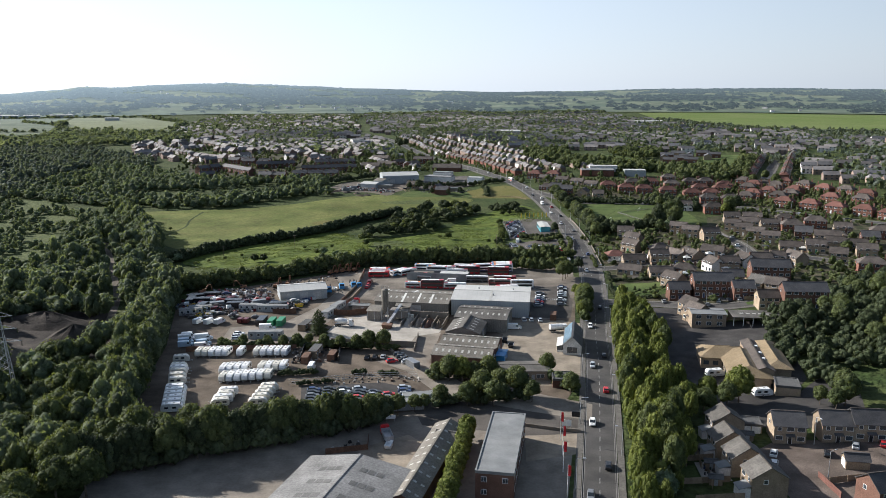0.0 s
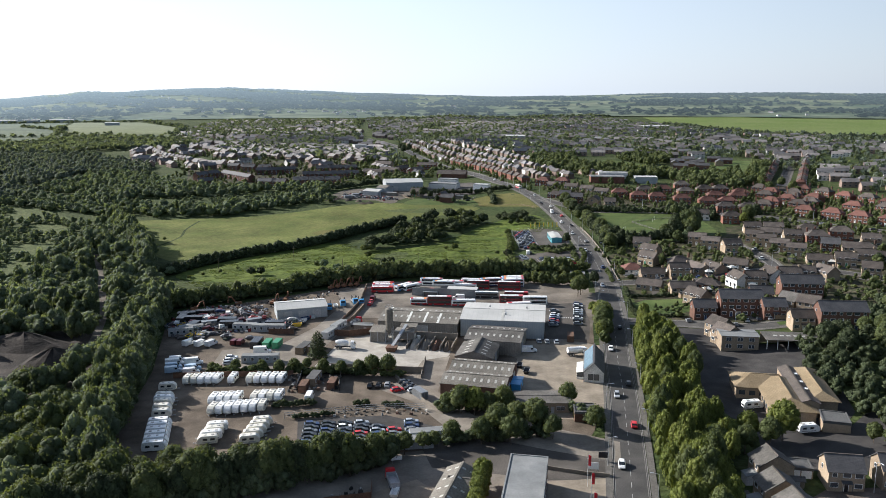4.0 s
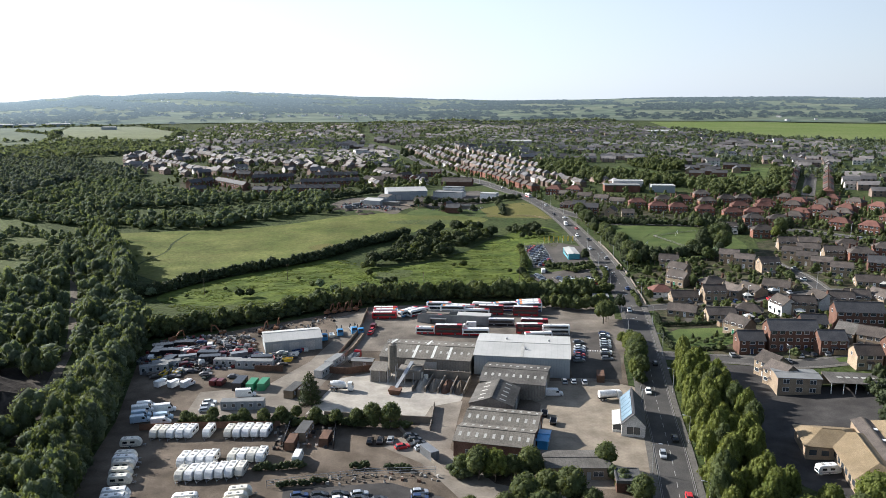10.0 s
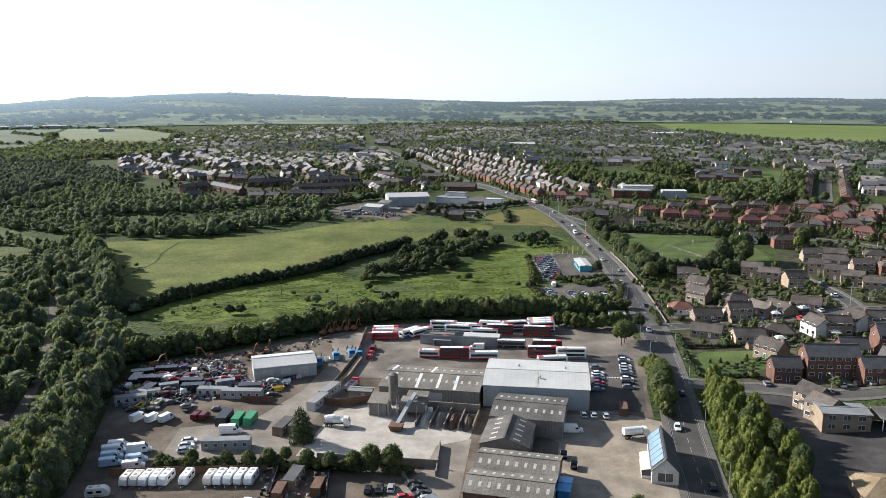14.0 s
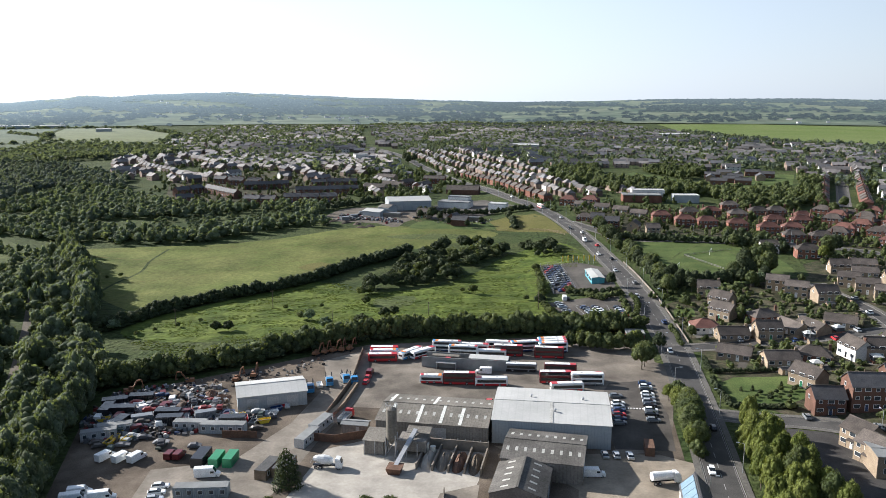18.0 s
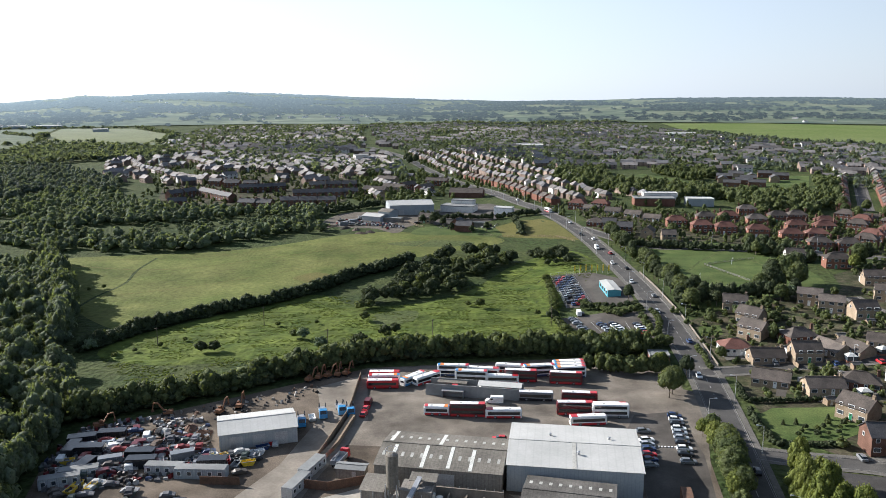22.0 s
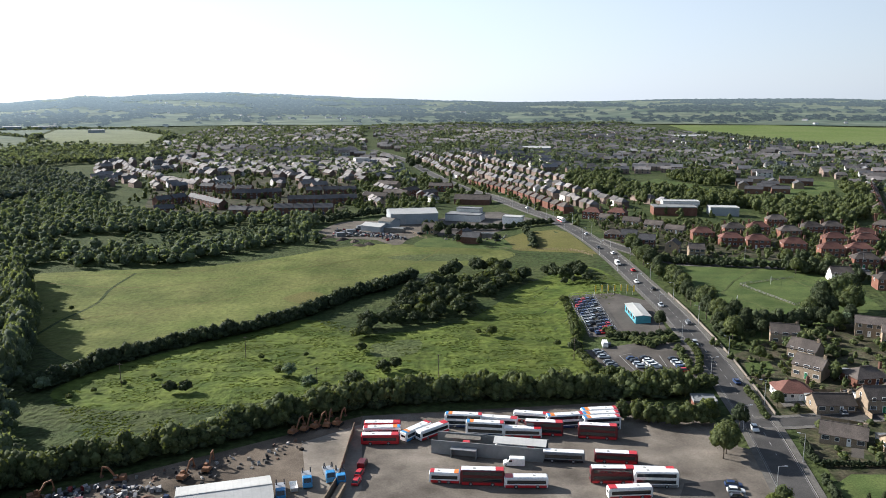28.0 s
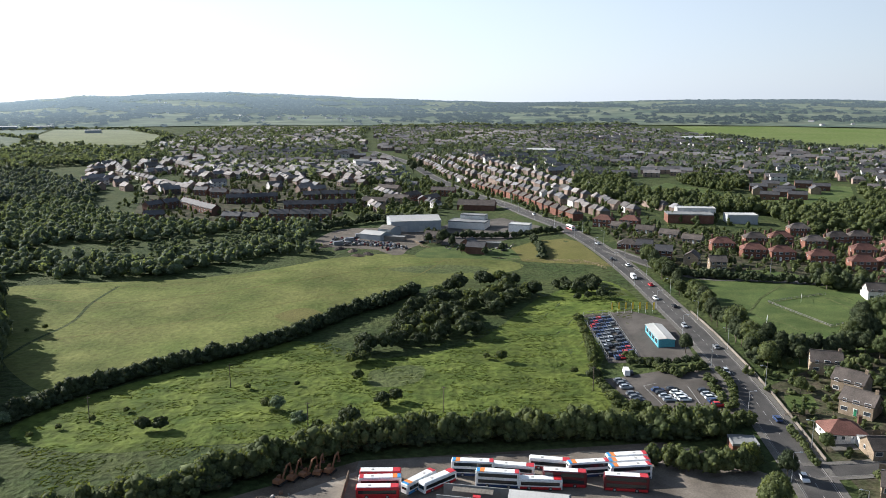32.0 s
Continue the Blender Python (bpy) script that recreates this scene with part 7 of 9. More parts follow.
FAR_ROWS = []
for off, kinds in ((19, ["plain_semi", "plain_gable"]), (44, ["plain_semi", "plain_red", "plain_gable"]), (68, ["plain_red", "plain_semi", "plain_white"]), (96, ["plain_semi", "plain_white", "plain_gable"])):
    line = off_line([p for p in MAIN if 760 < p[1] < 1330], off)
    for k, (x, y, a) in enumerate(along(line, 15.5)):
        if clear_of_roads(x, y):
            if off < 30 and y < 1000:
                put(kinds[k % len(kinds)], x, y, a)
            else:
                FAR_ROWS.append((x + float(rng.uniform(-3, 3)), y + float(rng.uniform(-3, 3)), radians(a + float(rng.uniform(-14, 14))), float(rng.uniform(8.5, 11.5)), int(rng.choice([0, 2, 0, 2, 0, 0, 2, 0, 1]))))
for off in (-15, 15):
    for k, (x, y, a) in enumerate(along(off_line(SIDE_E, off), 16)):
        if y < 860:
            put(["plain_red", "plain_semi", "plain_semi"][k % 3], x, y, a)
        else:
            FAR_ROWS.append((x + float(rng.uniform(-3, 3)), y + float(rng.uniform(-3, 3)), radians(a + float(rng.uniform(-14, 14))), float(rng.uniform(8.5, 11.5)), int(rng.choice([0, 2, 0, 2, 0, 0, 2, 0, 1]))))
# terraces of the old town beyond the scrub: each row from one end to the other
OLD_ROWS = [(-136, 799, -108, 790), (-104, 804, -57, 801), (-100, 849, -43, 860), (-93, 915, -47, 922), (-155, 894, -114, 904), (-198, 954, -165, 940), (-252, 1022, -206, 972), (-179, 936, -142, 930), (-185, 875, -148, 829), (-209, 848, -191, 875), (-196, 800, -181, 807), (-293, 1240, -237, 1148), (-247, 1195, -193, 1117), (-193, 1117, -157, 1082), (-140, 1173, -107, 1033), (-73, 1191, -45, 1047), (-38, 1234, -15, 1113)]
OLD_STREETS = [(-37, 890, -21, 830), (-30, 961, -3, 889), (11, 889, 24, 857), (-270, 1911, -148, 1724), (-189, 1575, -109, 1424), (-372, 1241, -308, 1103), (-332, 1139, -264, 1053), (-296, 1120, -277, 1156), (-173, 1173, -124, 1049), (-87, 1171, -67, 1114), (-371, 1368, -336, 1428), (-316, 1427, -282, 1496), (-226, 1365, -184, 1394), (-237, 1285, -201, 1238)]
for x0, y0, x1, y1 in OLD_ROWS:
    n = max(1, round(math.hypot(x1 - x0, y1 - y0) / 15))
    for k in range(n):
        u = (k + 0.5) / n
        x, y = x0 + (x1 - x0) * u, y0 + (y1 - y0) * u + float(rng.uniform(-1.5, 1.5))
        if y0 < 960:
            put("short_terrace", x, y, math.degrees(math.atan2(y1 - y0, x1 - x0)) + float(rng.uniform(-3, 3)))
        else:
            FAR_ROWS.append((x, y, math.atan2(y1 - y0, x1 - x0), 14.0, k % 3 and 0))
for x0, y0, x1, y1 in OLD_STREETS:
    n = max(1, round(math.hypot(x1 - x0, y1 - y0) / 12))
    for k in range(n):
        u = (k + 0.5) / n
        FAR_ROWS.append((x0 + (x1 - x0) * u, y0 + (y1 - y0) * u, math.atan2(y1 - y0, x1 - x0) + (1.5708 if y0 > 1400 else 0), 10.0, (k * 2) % 3))
for x, y in scatter([(-330, 1010), (-250, 960), (-150, 960), (-30, 960), (0, 1100), (-60, 1260), (-300, 1300), (-400, 1240)], 21, lambda x, y: noise.noise(Vector((x / 60, y / 60, 31))) > -0.1 and clear_of_roads(x, y)):
    FAR_ROWS.append((x, y, float(rng.choice([-0.9, -1.0, 0.6])) + float(rng.uniform(-0.1, 0.1)), float(rng.uniform(9, 16)), int(rng.choice([0, 0, 0, 0, 1, 2]))))

# ---- gardens: fences, drives, sheds, conservatories ----
def board_fence(x, y, turn, long, high=1.8):
    """A timber garden fence of boards between posts."""
    root = thing("garden_fence", x, y, turn, "weathered brown timber garden fence", "fence")
    n = max(2, int(long / 2.4))
    for i in range(n):
        x0 = -long / 2 + i * long / n
        part("panel", FENCE_PANEL, None, root, at=(x0 + long / n / 2, 0, 0))
    return root


FENCE_PANEL = Geo().box(-1.2, -0.04, 0, -1.1, 0.06, 1.85).box(-1.1, -0.02, 0.1, 1.15, 0.02, 1.75).box(-1.1, -0.05, 0.3, 1.15, -0.02, 0.4).box(-1.1, -0.05, 1.4, 1.15, -0.02, 1.5).mesh("panel", M["wood"])


def garden_set(x, y, turn, k):
    """Drive, lawn and fence belonging to a house plot."""
    c, s = math.cos(radians(turn)), math.sin(radians(turn))

    def at(px, py):
        return (x + px * c - py * s, y + px * s + py * c)

    if k % 2 == 0:
        patch("driveway", [at(2.2, -10), at(5.2, -10), at(5.2, -4), at(2.2, -4)], M["paving" if k % 4 else "tarmac"], 0.06, "paved driveway before a house", "driveway", cell=5)
    if k % 3 == 0:
        patch("lawn", [at(-6, 5), at(3, 5), at(3, 10), at(-6, 10)], M["lawn"], 0.055, "small mown garden lawn", "lawn", cell=5)
    else:
        patch("patio", [at(-5, -8), at(1.6, -8), at(1.6, -4.4), at(-5, -4.4)] if k % 3 == 1 else [at(-4, 4.4), at(4, 4.4), at(4, 7.5), at(-4, 7.5)], M["paving"], 0.055, "worn paved garden terrace", "patio", cell=5)
    if k % 2:
        fx, fy = at(7.4, 5 if k % 4 == 1 else -5)
        board_fence(fx, fy, turn + 90, 9.6)
    if k % 3 == 0:
        fx, fy = at(0, 10.5)
        board_fence(fx, fy, turn, 12)


for k, (kind, x, y, turn) in enumerate(NEAR[8:] + MID + UP[:12]):
    garden_set(x, y, turn, k)
GLASS_ROOM = new("conservatory")
tagged(GLASS_ROOM, "white-framed glazed conservatory behind a house", "conservatory")
part("base_wall", Geo().box(-1.8, -1.6, -0.3, 1.8, 1.6, 0.7), M["brick"], GLASS_ROOM)
part("glazing", Geo().box(-1.75, -1.55, 0.7, 1.75, 1.55, 2.2), M["pane"], GLASS_ROOM)
part("roof", Geo().box(-1.9, -1.7, 2.2, 1.9, 1.7, 3.0, 1.2), M["glaze"], GLASS_ROOM, "pale translucent roof")
KINDS["glass_room"] = GLASS_ROOM
for x, y, a in ((140, 370, -5), (160.5, 369, -10), (176.5, 370, -10), (147, 351, -60), (152, 399, -5), (165, 402, 10), (139, 455, -50), (188, 369, -15), (214, 399, -20)):
    place(GLASS_ROOM, x, y, a)
for x, y, a in ((128, 368, 10), (150, 392, 0), (135, 414, 20), (160, 420, 0), (198, 408, -20), (178, 432, 0), (212, 430, 10), (96, 199, -14), (80, 184, -14), (78, 176, -14)):
    shed("garden_shed", "small timber garden shed with felt roof", x, y, a, 3.0, 2.2, 1.9, 0.5, "dark_felt", "wood", doors=(("s", 0, 0.9, 1.7),))
for x, y in ((78.5, 188), (77.5, 178), (81, 198)):
    board_fence(x, y, 76, 9.6)


# ---- scrap, machines, posts and small yard things ----
def mixed(name, colours, rough=0.5):
    """Paint that changes from piece to piece among the given colours."""
    m = surf(name, (0.8, 0.8, 0.8), (1, 1, 1), 1.2, rough, 0.2, fine=0.3, spec=0.4)
    n, l = m.node_tree.nodes, m.node_tree.links
    hue = n.new("ShaderNodeValToRGB")
    hue.color_ramp.interpolation = "CONSTANT"
    for i, c in enumerate(colours):
        e = hue.color_ramp.elements[i] if i < 2 else hue.color_ramp.elements.new(i / len(colours))
        e.position, e.color = i / len(colours), (*c, 1)
    l.new(n.new("ShaderNodeNewGeometry").outputs["Random Per Island"], hue.inputs[0])
    mul = n.new("ShaderNodeMix")
    mul.data_type, mul.blend_type = "RGBA", "MULTIPLY"
    mul.inputs["Factor"].default_value = 1
    p = n["Principled BSDF"]
    l.new(p.inputs["Base Color"].links[0].from_socket, mul.inputs["A"])
    l.new(hue.outputs[0], mul.inputs["B"])
    l.new(mul.outputs["Result"], p.inputs["Base Color"])
    return m


M["scrap"] = mixed("faded_scrap_paint", [(0.3, 0.3, 0.3), (0.04, 0.04, 0.045), (0.13, 0.13, 0.135), (0.42, 0.42, 0.4), (0.2, 0.025, 0.025), (0.03, 0.05, 0.11), (0.07, 0.06, 0.05), (0.2, 0.2, 0.21), (0.02, 0.02, 0.022), (0.11, 0.07, 0.045), (0.09, 0.09, 0.095), (0.05, 0.07, 0.06)], 0.55)
M["rubble"] = mixed("mixed_rubble", [(0.1, 0.09, 0.08), (0.25, 0.23, 0.2), (0.05, 0.05, 0.05), (0.4, 0.38, 0.35), (0.16, 0.1, 0.07), (0.02, 0.02, 0.02)], 0.9)


def scrap_cars(name, poly, gap, label, keep=None, stack=0.35):
    """Packed wrecks too many to count: dented bodies with cabins, some stacked."""
    g = Geo()
    for x, y in scatter(poly, gap, keep, 0.3):
        z, lay = ground(x, y) + 0.05, 1 + int(rng.random() < stack)
        for q in range(lay):
            a = radians(float(rng.choice([12, 100, 14, 80])) + float(rng.uniform(-14, 14)))
            L, W, H = float(rng.uniform(1.6, 2.3)), float(rng.uniform(0.75, 0.95)), float(rng.uniform(0.6, 0.85))
            prof = [(-L, 0.25), (L, 0.25), (L, 0.7 * H + 0.2), (0.45 * L, H + 0.15), (0.2 * L, H + 0.5), (-0.55 * L, H + 0.5), (-0.8 * L, H + 0.1), (-L, H)]
            ring = []
            for side in (-1, 1):
                ring.append([(x + px * math.cos(a) - side * W * (1 if pz < H + 0.3 else 0.8) * math.sin(a), y + px * math.sin(a) + side * W * (1 if pz < H + 0.3 else 0.8) * math.cos(a), z + pz + float(rng.uniform(-0.06, 0.06))) for px, pz in prof])
            g.loft(ring)
            z += H + 0.35
    return tagged(new(name, g.mesh(name, M["scrap"])), label, "scrap", kind="stuff")


def rubble(name, poly, gap, size, label, mat="rubble"):
    g = Geo()
    for x, y in scatter(poly, gap, lambda x, y: noise.noise(Vector((x / 7, y / 7, 12))) > -0.25):
        w, d, h = (float(v) for v in rng.uniform(0.3, 1.0, 3) * size)
        a, z = float(rng.uniform(0, 3.14)), ground(x, y)
        c, s = math.cos(a) * w / 2, math.sin(a) * w / 2
        e, f = -math.sin(a) * d / 2, math.cos(a) * d / 2
        base = [(x - c - e, y - s - f), (x + c - e, y + s - f), (x + c + e, y + s + f), (x - c + e, y - s + f)]
        g.add([(*p, z - 0.05) for p in base] + [(p[0] * 0.85 + x * 0.15, p[1] * 0.85 + y * 0.15, z + h * float(rng.uniform(0.5, 1))) for p in base], [(4, 5, 6, 7), (0, 1, 5, 4), (1, 2, 6, 5), (2, 3, 7, 6), (3, 0, 4, 7)])
    return tagged(new(name, g.mesh(name, M[mat])), label, "rubble", kind="stuff")


P1 = [(-92, 358), (-81, 363), (-67, 363.5), (-55, 352), (-51, 344), (-65, 345), (-71, 339), (-76, 338), (-79, 334), (-84, 331)]
scrap_cars("scrap_cars", P1, 3.0, "packed rows of crushed and dented scrap cars", lambda x, y: noise.noise(Vector((x / 6, y / 6, 4))) > -0.3)
scrap_cars("scrap_cars", [(-88, 331), (-73, 333), (-59, 330), (-57, 322), (-66, 323.5), (-85, 323)], 3.4, "old wrecks beside yellow skips", lambda x, y: noise.noise(Vector((x / 5, y / 5, 8))) > -0.05, 0.1)
scrap_cars("scrap_cars", [(-50.7, 349), (-35, 358), (-36, 352), (-38.6, 333), (-46, 334)], 3.3, "wrecks beside the white shed", lambda x, y: noise.noise(Vector((x / 6, y / 6, 3))) > -0.05, 0.2)
rubble("scrap_pieces", [(-96, 342), (-95, 368), (-80, 374), (-60, 372), (-54, 350), (-48, 340), (-60, 334), (-88, 326)], 1.5, 1.6, "loose scrap, drums and timber strewn over the ground", "scrap")
rubble("yard_litter", [(-92, 362), (-70, 378), (-50, 388), (-30, 398), (-28, 390), (-52, 372), (-70, 366)], 2.4, 1.1, "rubble and pallets along the back hedge")
rubble("yard_litter", [(-38, 284), (-20, 283), (-20, 268), (-36, 268)], 1.8, 1.4, "pallets and junk in a dark storage pen")
rubble("yard_litter", [(-34, 250), (-4, 255), (10, 252), (8, 248), (-30, 246)], 2.2, 1.0, "pallets, drums and junk along the yard fence")
rubble("yard_litter", [(-17, 198), (-8, 200), (-8, 205), (-17, 203)], 1.8, 1.2, "timber and junk in a fenced pen")
rubble("farm_litter", [(-50, 700), (-34, 706), (-20, 694), (-12, 684), (0, 690), (-8, 704), (-30, 714), (-48, 726)], 1.8, 2.0, "stacked scrap, pallets and machine parts", "scrap")
rubble("farm_litter", [(16, 690), (44, 680), (70, 690), (64, 700), (30, 704)], 3.2, 1.6, "garden clutter behind cottages")
scrap_cars("scrap_cars", [(-50, 704), (-36, 712), (-26, 704), (-36, 696)], 4.0, "old vehicles parked in the farmyard", None, 0.0)
wall_run("wall_pen", "black board fence round a storage pen", [(-33, 268), (-33, 284), (-20, 284.5), (-19.5, 268)], 2.4, 0.15, "black", "fence")
wall_run("wall_back", "dark steel sheet fence behind the caravans", [(-76, 283), (-60, 283.5), (-36, 283)], 2.0, 0.12, "rust", "fence")
wall_run("wall_timber", "stacked pale timber along the yard fence", [(-25.5, 336), (-20, 352), (-16.5, 370)], 1.4, 1.6, "wood", "timber")
wall_run("wall_court", "red-stained board fence round a garden", [(104, 176.6), (104, 166.4)], 1.7, 0.12, "red_tile", "fence")
wall_run("wall_front", "pale low wall beside the works entrance", [(36, 212), (46, 208), (52, 206.5)], 1.0, 0.3, "concrete")
wall_run("wall_pen_near", "dark board fence round a near pen", [(-18, 197.5), (-7, 199.5), (-7, 206)], 1.6, 0.12, "rust", "fence")

M["dull_orange"] = plain("faded_orange_paint", (0.2, 0.09, 0.04), 0.7)
DIGGER = new("excavator")
tagged(DIGGER, "rusty orange tracked excavator with its arm raised", "excavator")
for s in (-1, 1):
    part("track", Geo().loft([[(-1.9, s * 1.1 + q, 0.1), (1.9, s * 1.1 + q, 0.1), (2.2, s * 1.1 + q, 0.5), (1.9, s * 1.1 + q, 0.9), (-1.9, s * 1.1 + q, 0.9), (-2.2, s * 1.1 + q, 0.5)] for q in (-0.28, 0.28)]), M["rubber"], DIGGER)
part("body", Geo().box(-2.3, -1.3, 1.05, 1.2, 1.3, 1.6).box(-2.3, -1.25, 1.6, -0.3, 1.25, 2.4, 0.15), M["dull_orange"], DIGGER)
cab_d = part("cab", Geo().box(-0.2, 0.2, 1.6, 1.3, 1.25, 2.9, 0.12), M["dull_orange"], DIGGER)
part("cabin_glass", Geo().box(0.0, 0.3, 1.95, 1.36, 1.3, 2.7, 0.1), M["glass"], cab_d)
part("boom", Geo().beam((0.9, -0.3, 1.6), (3.2, -0.3, 5.4), 0.4, 0.55).beam((3.1, -0.3, 5.3), (5.0, -0.3, 5.6), 0.4, 0.5), M["dull_orange"], DIGGER)
part("arm", Geo().beam((4.9, -0.3, 5.6), (5.5, -0.3, 2.6), 0.35, 0.4), M["dull_orange"], DIGGER)
part("bucket", Geo().add([(4.9, -0.8, 2.6), (5.8, -0.8, 2.6), (5.6, -0.8, 1.7), (4.8, -0.8, 1.9), (4.9, 0.2, 2.6), (5.8, 0.2, 2.6), (5.6, 0.2, 1.7), (4.8, 0.2, 1.9)], [(0, 1, 2, 3), (7, 6, 5, 4), (1, 5, 6, 2), (2, 6, 7, 3), (0, 3, 7, 4)]), M["rust"], DIGGER)
KINDS["excavator"] = DIGGER
for x, y, a in ((-33, 402, 60), (-30, 404, 70), (-27, 405.5, 55), (-24, 406.5, 80), (-21, 407.5, 66), (-73, 376, 185), (-90, 368, 30), (-57, 376, 70), (-52, 380, 85)):
    dig = place(DIGGER, x, y, a)
    dig["group"], dig.scale = "diggers along the back hedge", (0.78, 0.78, 0.72)


def lamp_post():
    root = new("street_lamp")
    tagged(root, "grey steel street lamp with a short arm", "street lamp")
    part("pole", Geo().tube((0, 0, -0.3), (0, 0, 8), 0.12, 0.07, 7), M["steel"], root)
    part("arm", Geo().beam((0, 0, 7.95), (1.5, 0, 8.25), 0.07), M["steel"], root)
    part("lantern", Geo().box(1.3, -0.14, 8.16, 2.1, 0.14, 8.34, 0.05), M["silver"], root)
    return root


LAMP = KINDS["street_lamp"] = lamp_post()
for side in (-1, 1):
    for x, y, a in along(off_line([p for p in MAIN if 150 < p[1] < 900], side * 5.6), 38.0, 6.0 if side > 0 else 24.0):
        place(LAMP, x, y, a + 90 * side)["group"] = "lamps along the main road"
for x, y, a in ((111.6, 193, -80), (105, 174, 20), (130, 316, 90), (150, 394, -90), (186, 404, 0), (176, 587, 60), (226, 564, 60), (268, 520, 50)):
    place(LAMP, x, y, a)
for x, y in ((45.3, 202), (42.3, 184), (40.7, 171.6), (44, 193)):
    pole = thing("flagpole", x, y, -20, "white flagpole with a limp red flag", "flagpole", "flags before the works")
    part("pole", Geo().tube((0, 0, -0.2), (0, 0, 8.5), 0.07, 0.04, 7), M["white"], pole)
    part("flag", Geo().loft([[(0.05, -0.02, z), (0.45, -0.1 + 0.1 * math.sin(z * 2), z), (0.75, 0.06, z - 0.15), (0.45, 0.0, z)] for z in (5.6, 6.4, 7.2, 8.3)]), M["red"], pole)
for x, y in ((-96.6, 445.3), (-30, 434.6), (10, 446), (-60, 470), (60, 462)):
    pole = thing("telegraph_pole", x, y, 20, "weathered wooden telegraph pole with crossarm", "pole")
    part("post", Geo().tube((0, 0, -0.4), (0, 0, 8.5), 0.16, 0.11, 7), M["bark"], pole)
    part("crossarm", Geo().beam((-0.8, 0, 8.0), (0.8, 0, 8.0), 0.12), M["bark"], pole)

# lattice pylon among the woods
pylon = thing("pylon", -118.6, 239.6, 12, "tall grey lattice power pylon above trees", "pylon")
for sx in (-1, 1):
    for sy in (-1, 1):
        part("leg", Geo().beam((sx * 2.6, sy * 2.6, -0.5), (sx * 0.8, sy * 0.8, 20), 0.2).beam((sx * 0.8, sy * 0.8, 20), (sx * 0.1, sy * 0.1, 29), 0.16), M["steel"], pylon)
brace = Geo()
for k in range(9):
    z0, z1 = k * 2.2, (k + 1) * 2.2
    r0, r1 = 2.6 - 1.8 * z0 / 20, 2.6 - 1.8 * z1 / 20
    for (ax, ay), (bx, by) in (((-1, -1), (1, -1)), ((1, -1), (1, 1)), ((1, 1), (-1, 1)), ((-1, 1), (-1, -1))):
        brace.beam((ax * r0, ay * r0, z0), (bx * r1, by * r1, z1), 0.09).beam((bx * r0, by * r0, z0), (ax * r1, ay * r1, z1), 0.09)
part("bracing", brace, M["steel"], pylon)
for z, w in ((19, 5.5), (23, 4.6), (27, 3.6)):
    part("crossarm", Geo().beam((-w, 0, z), (w, 0, z), 0.18).beam((-w, 0, z), (0, 0, z + 1.5), 0.1).beam((w, 0, z), (0, 0, z + 1.5), 0.1), M["steel"], pylon)
    for s in (-1, 1):
        part("insulator", Geo().tube((s * w, 0, z), (s * w, 0, z - 1.6), 0.13, 0.13, 6), M["glass"], pylon)

# garages and gardens of the new houses
garage = shed("garage_block", "flat-roofed block of three garages, white doors", 98.2, 205.6, -14, 8.2, 5.6, 2.6, 0, "dark_felt", "stone", flat=True)
for i in range(3):
    part("garage_door", Geo().box(-3.9 + i * 2.65, -2.95, 0.05, -1.55 + i * 2.65, -2.82, 2.15), M["white"], garage, "white up-and-over garage door")
small = shed("garage", "small slate-roofed garage with a white door", 115.3, 180, -12, 5.6, 3.6, 2.4, 1.3, "slate", "stone")
part("garage_door", Geo().box(-2.9, -1.3, 0.05, -2.8, 1.3, 2.1), M["white"], small, "white up-and-over garage door")
patch("lawn", [(70.5, 185), (76.3, 185.6), (75, 177), (70.3, 177.2)], M["lawn"], 0.06, "small green back garden lawn", "lawn", cell=4)
patch("lawn", [(71, 196), (78, 197), (78, 189), (71, 188)], M["garden"], 0.06, "shady planted back garden", "lawn", cell=4)
patch("patio", [(76.9, 187), (82.8, 187.4), (82.8, 177), (75.6, 177)], M["pale_concrete"], 0.065, "pale stone patio behind a house", "patio", cell=4)
patch("patio", [(78.5, 197), (83.5, 198), (83, 189), (79, 188.6)], M["paving"], 0.065, "paved patio with garden toys", "patio", cell=4)
for x, y, a, n in ((76.5, 187.9, 4, 12), (76, 176.2, 2, 12), (70.2, 182, 88, 14), (77, 199, 8, 11), (71, 193, 88, 10), (76, 168, 2, 12)):
    board_fence(x, y, a, n)
rubble("garden_furniture", [(77.5, 187), (82, 187), (82, 178), (77, 178)], 1.4, 1.0, "garden chairs, pots and a barbecue on a patio", "scrap")
rubble("garden_toys", [(79, 196), (83, 196), (83, 190), (79, 190)], 1.3, 0.9, "play things and pots on paving", "scrap")
for x, y in ((171, 545.5), (178, 513.7), (143, 517.3)):
    goal = thing("goalposts", x, y, 62, "white football goal frame on grass", "goalposts")
    for s in (-1, 1):
        part("post", Geo().tube((s * 3.6, 0, -0.2), (s * 3.6, 0, 2.44), 0.07, 0.07, 6), M["white"], goal)
    part("crossbar", Geo().tube((-3.65, 0, 2.44), (3.65, 0, 2.44), 0.07, 0.07, 6), M["white"], goal)
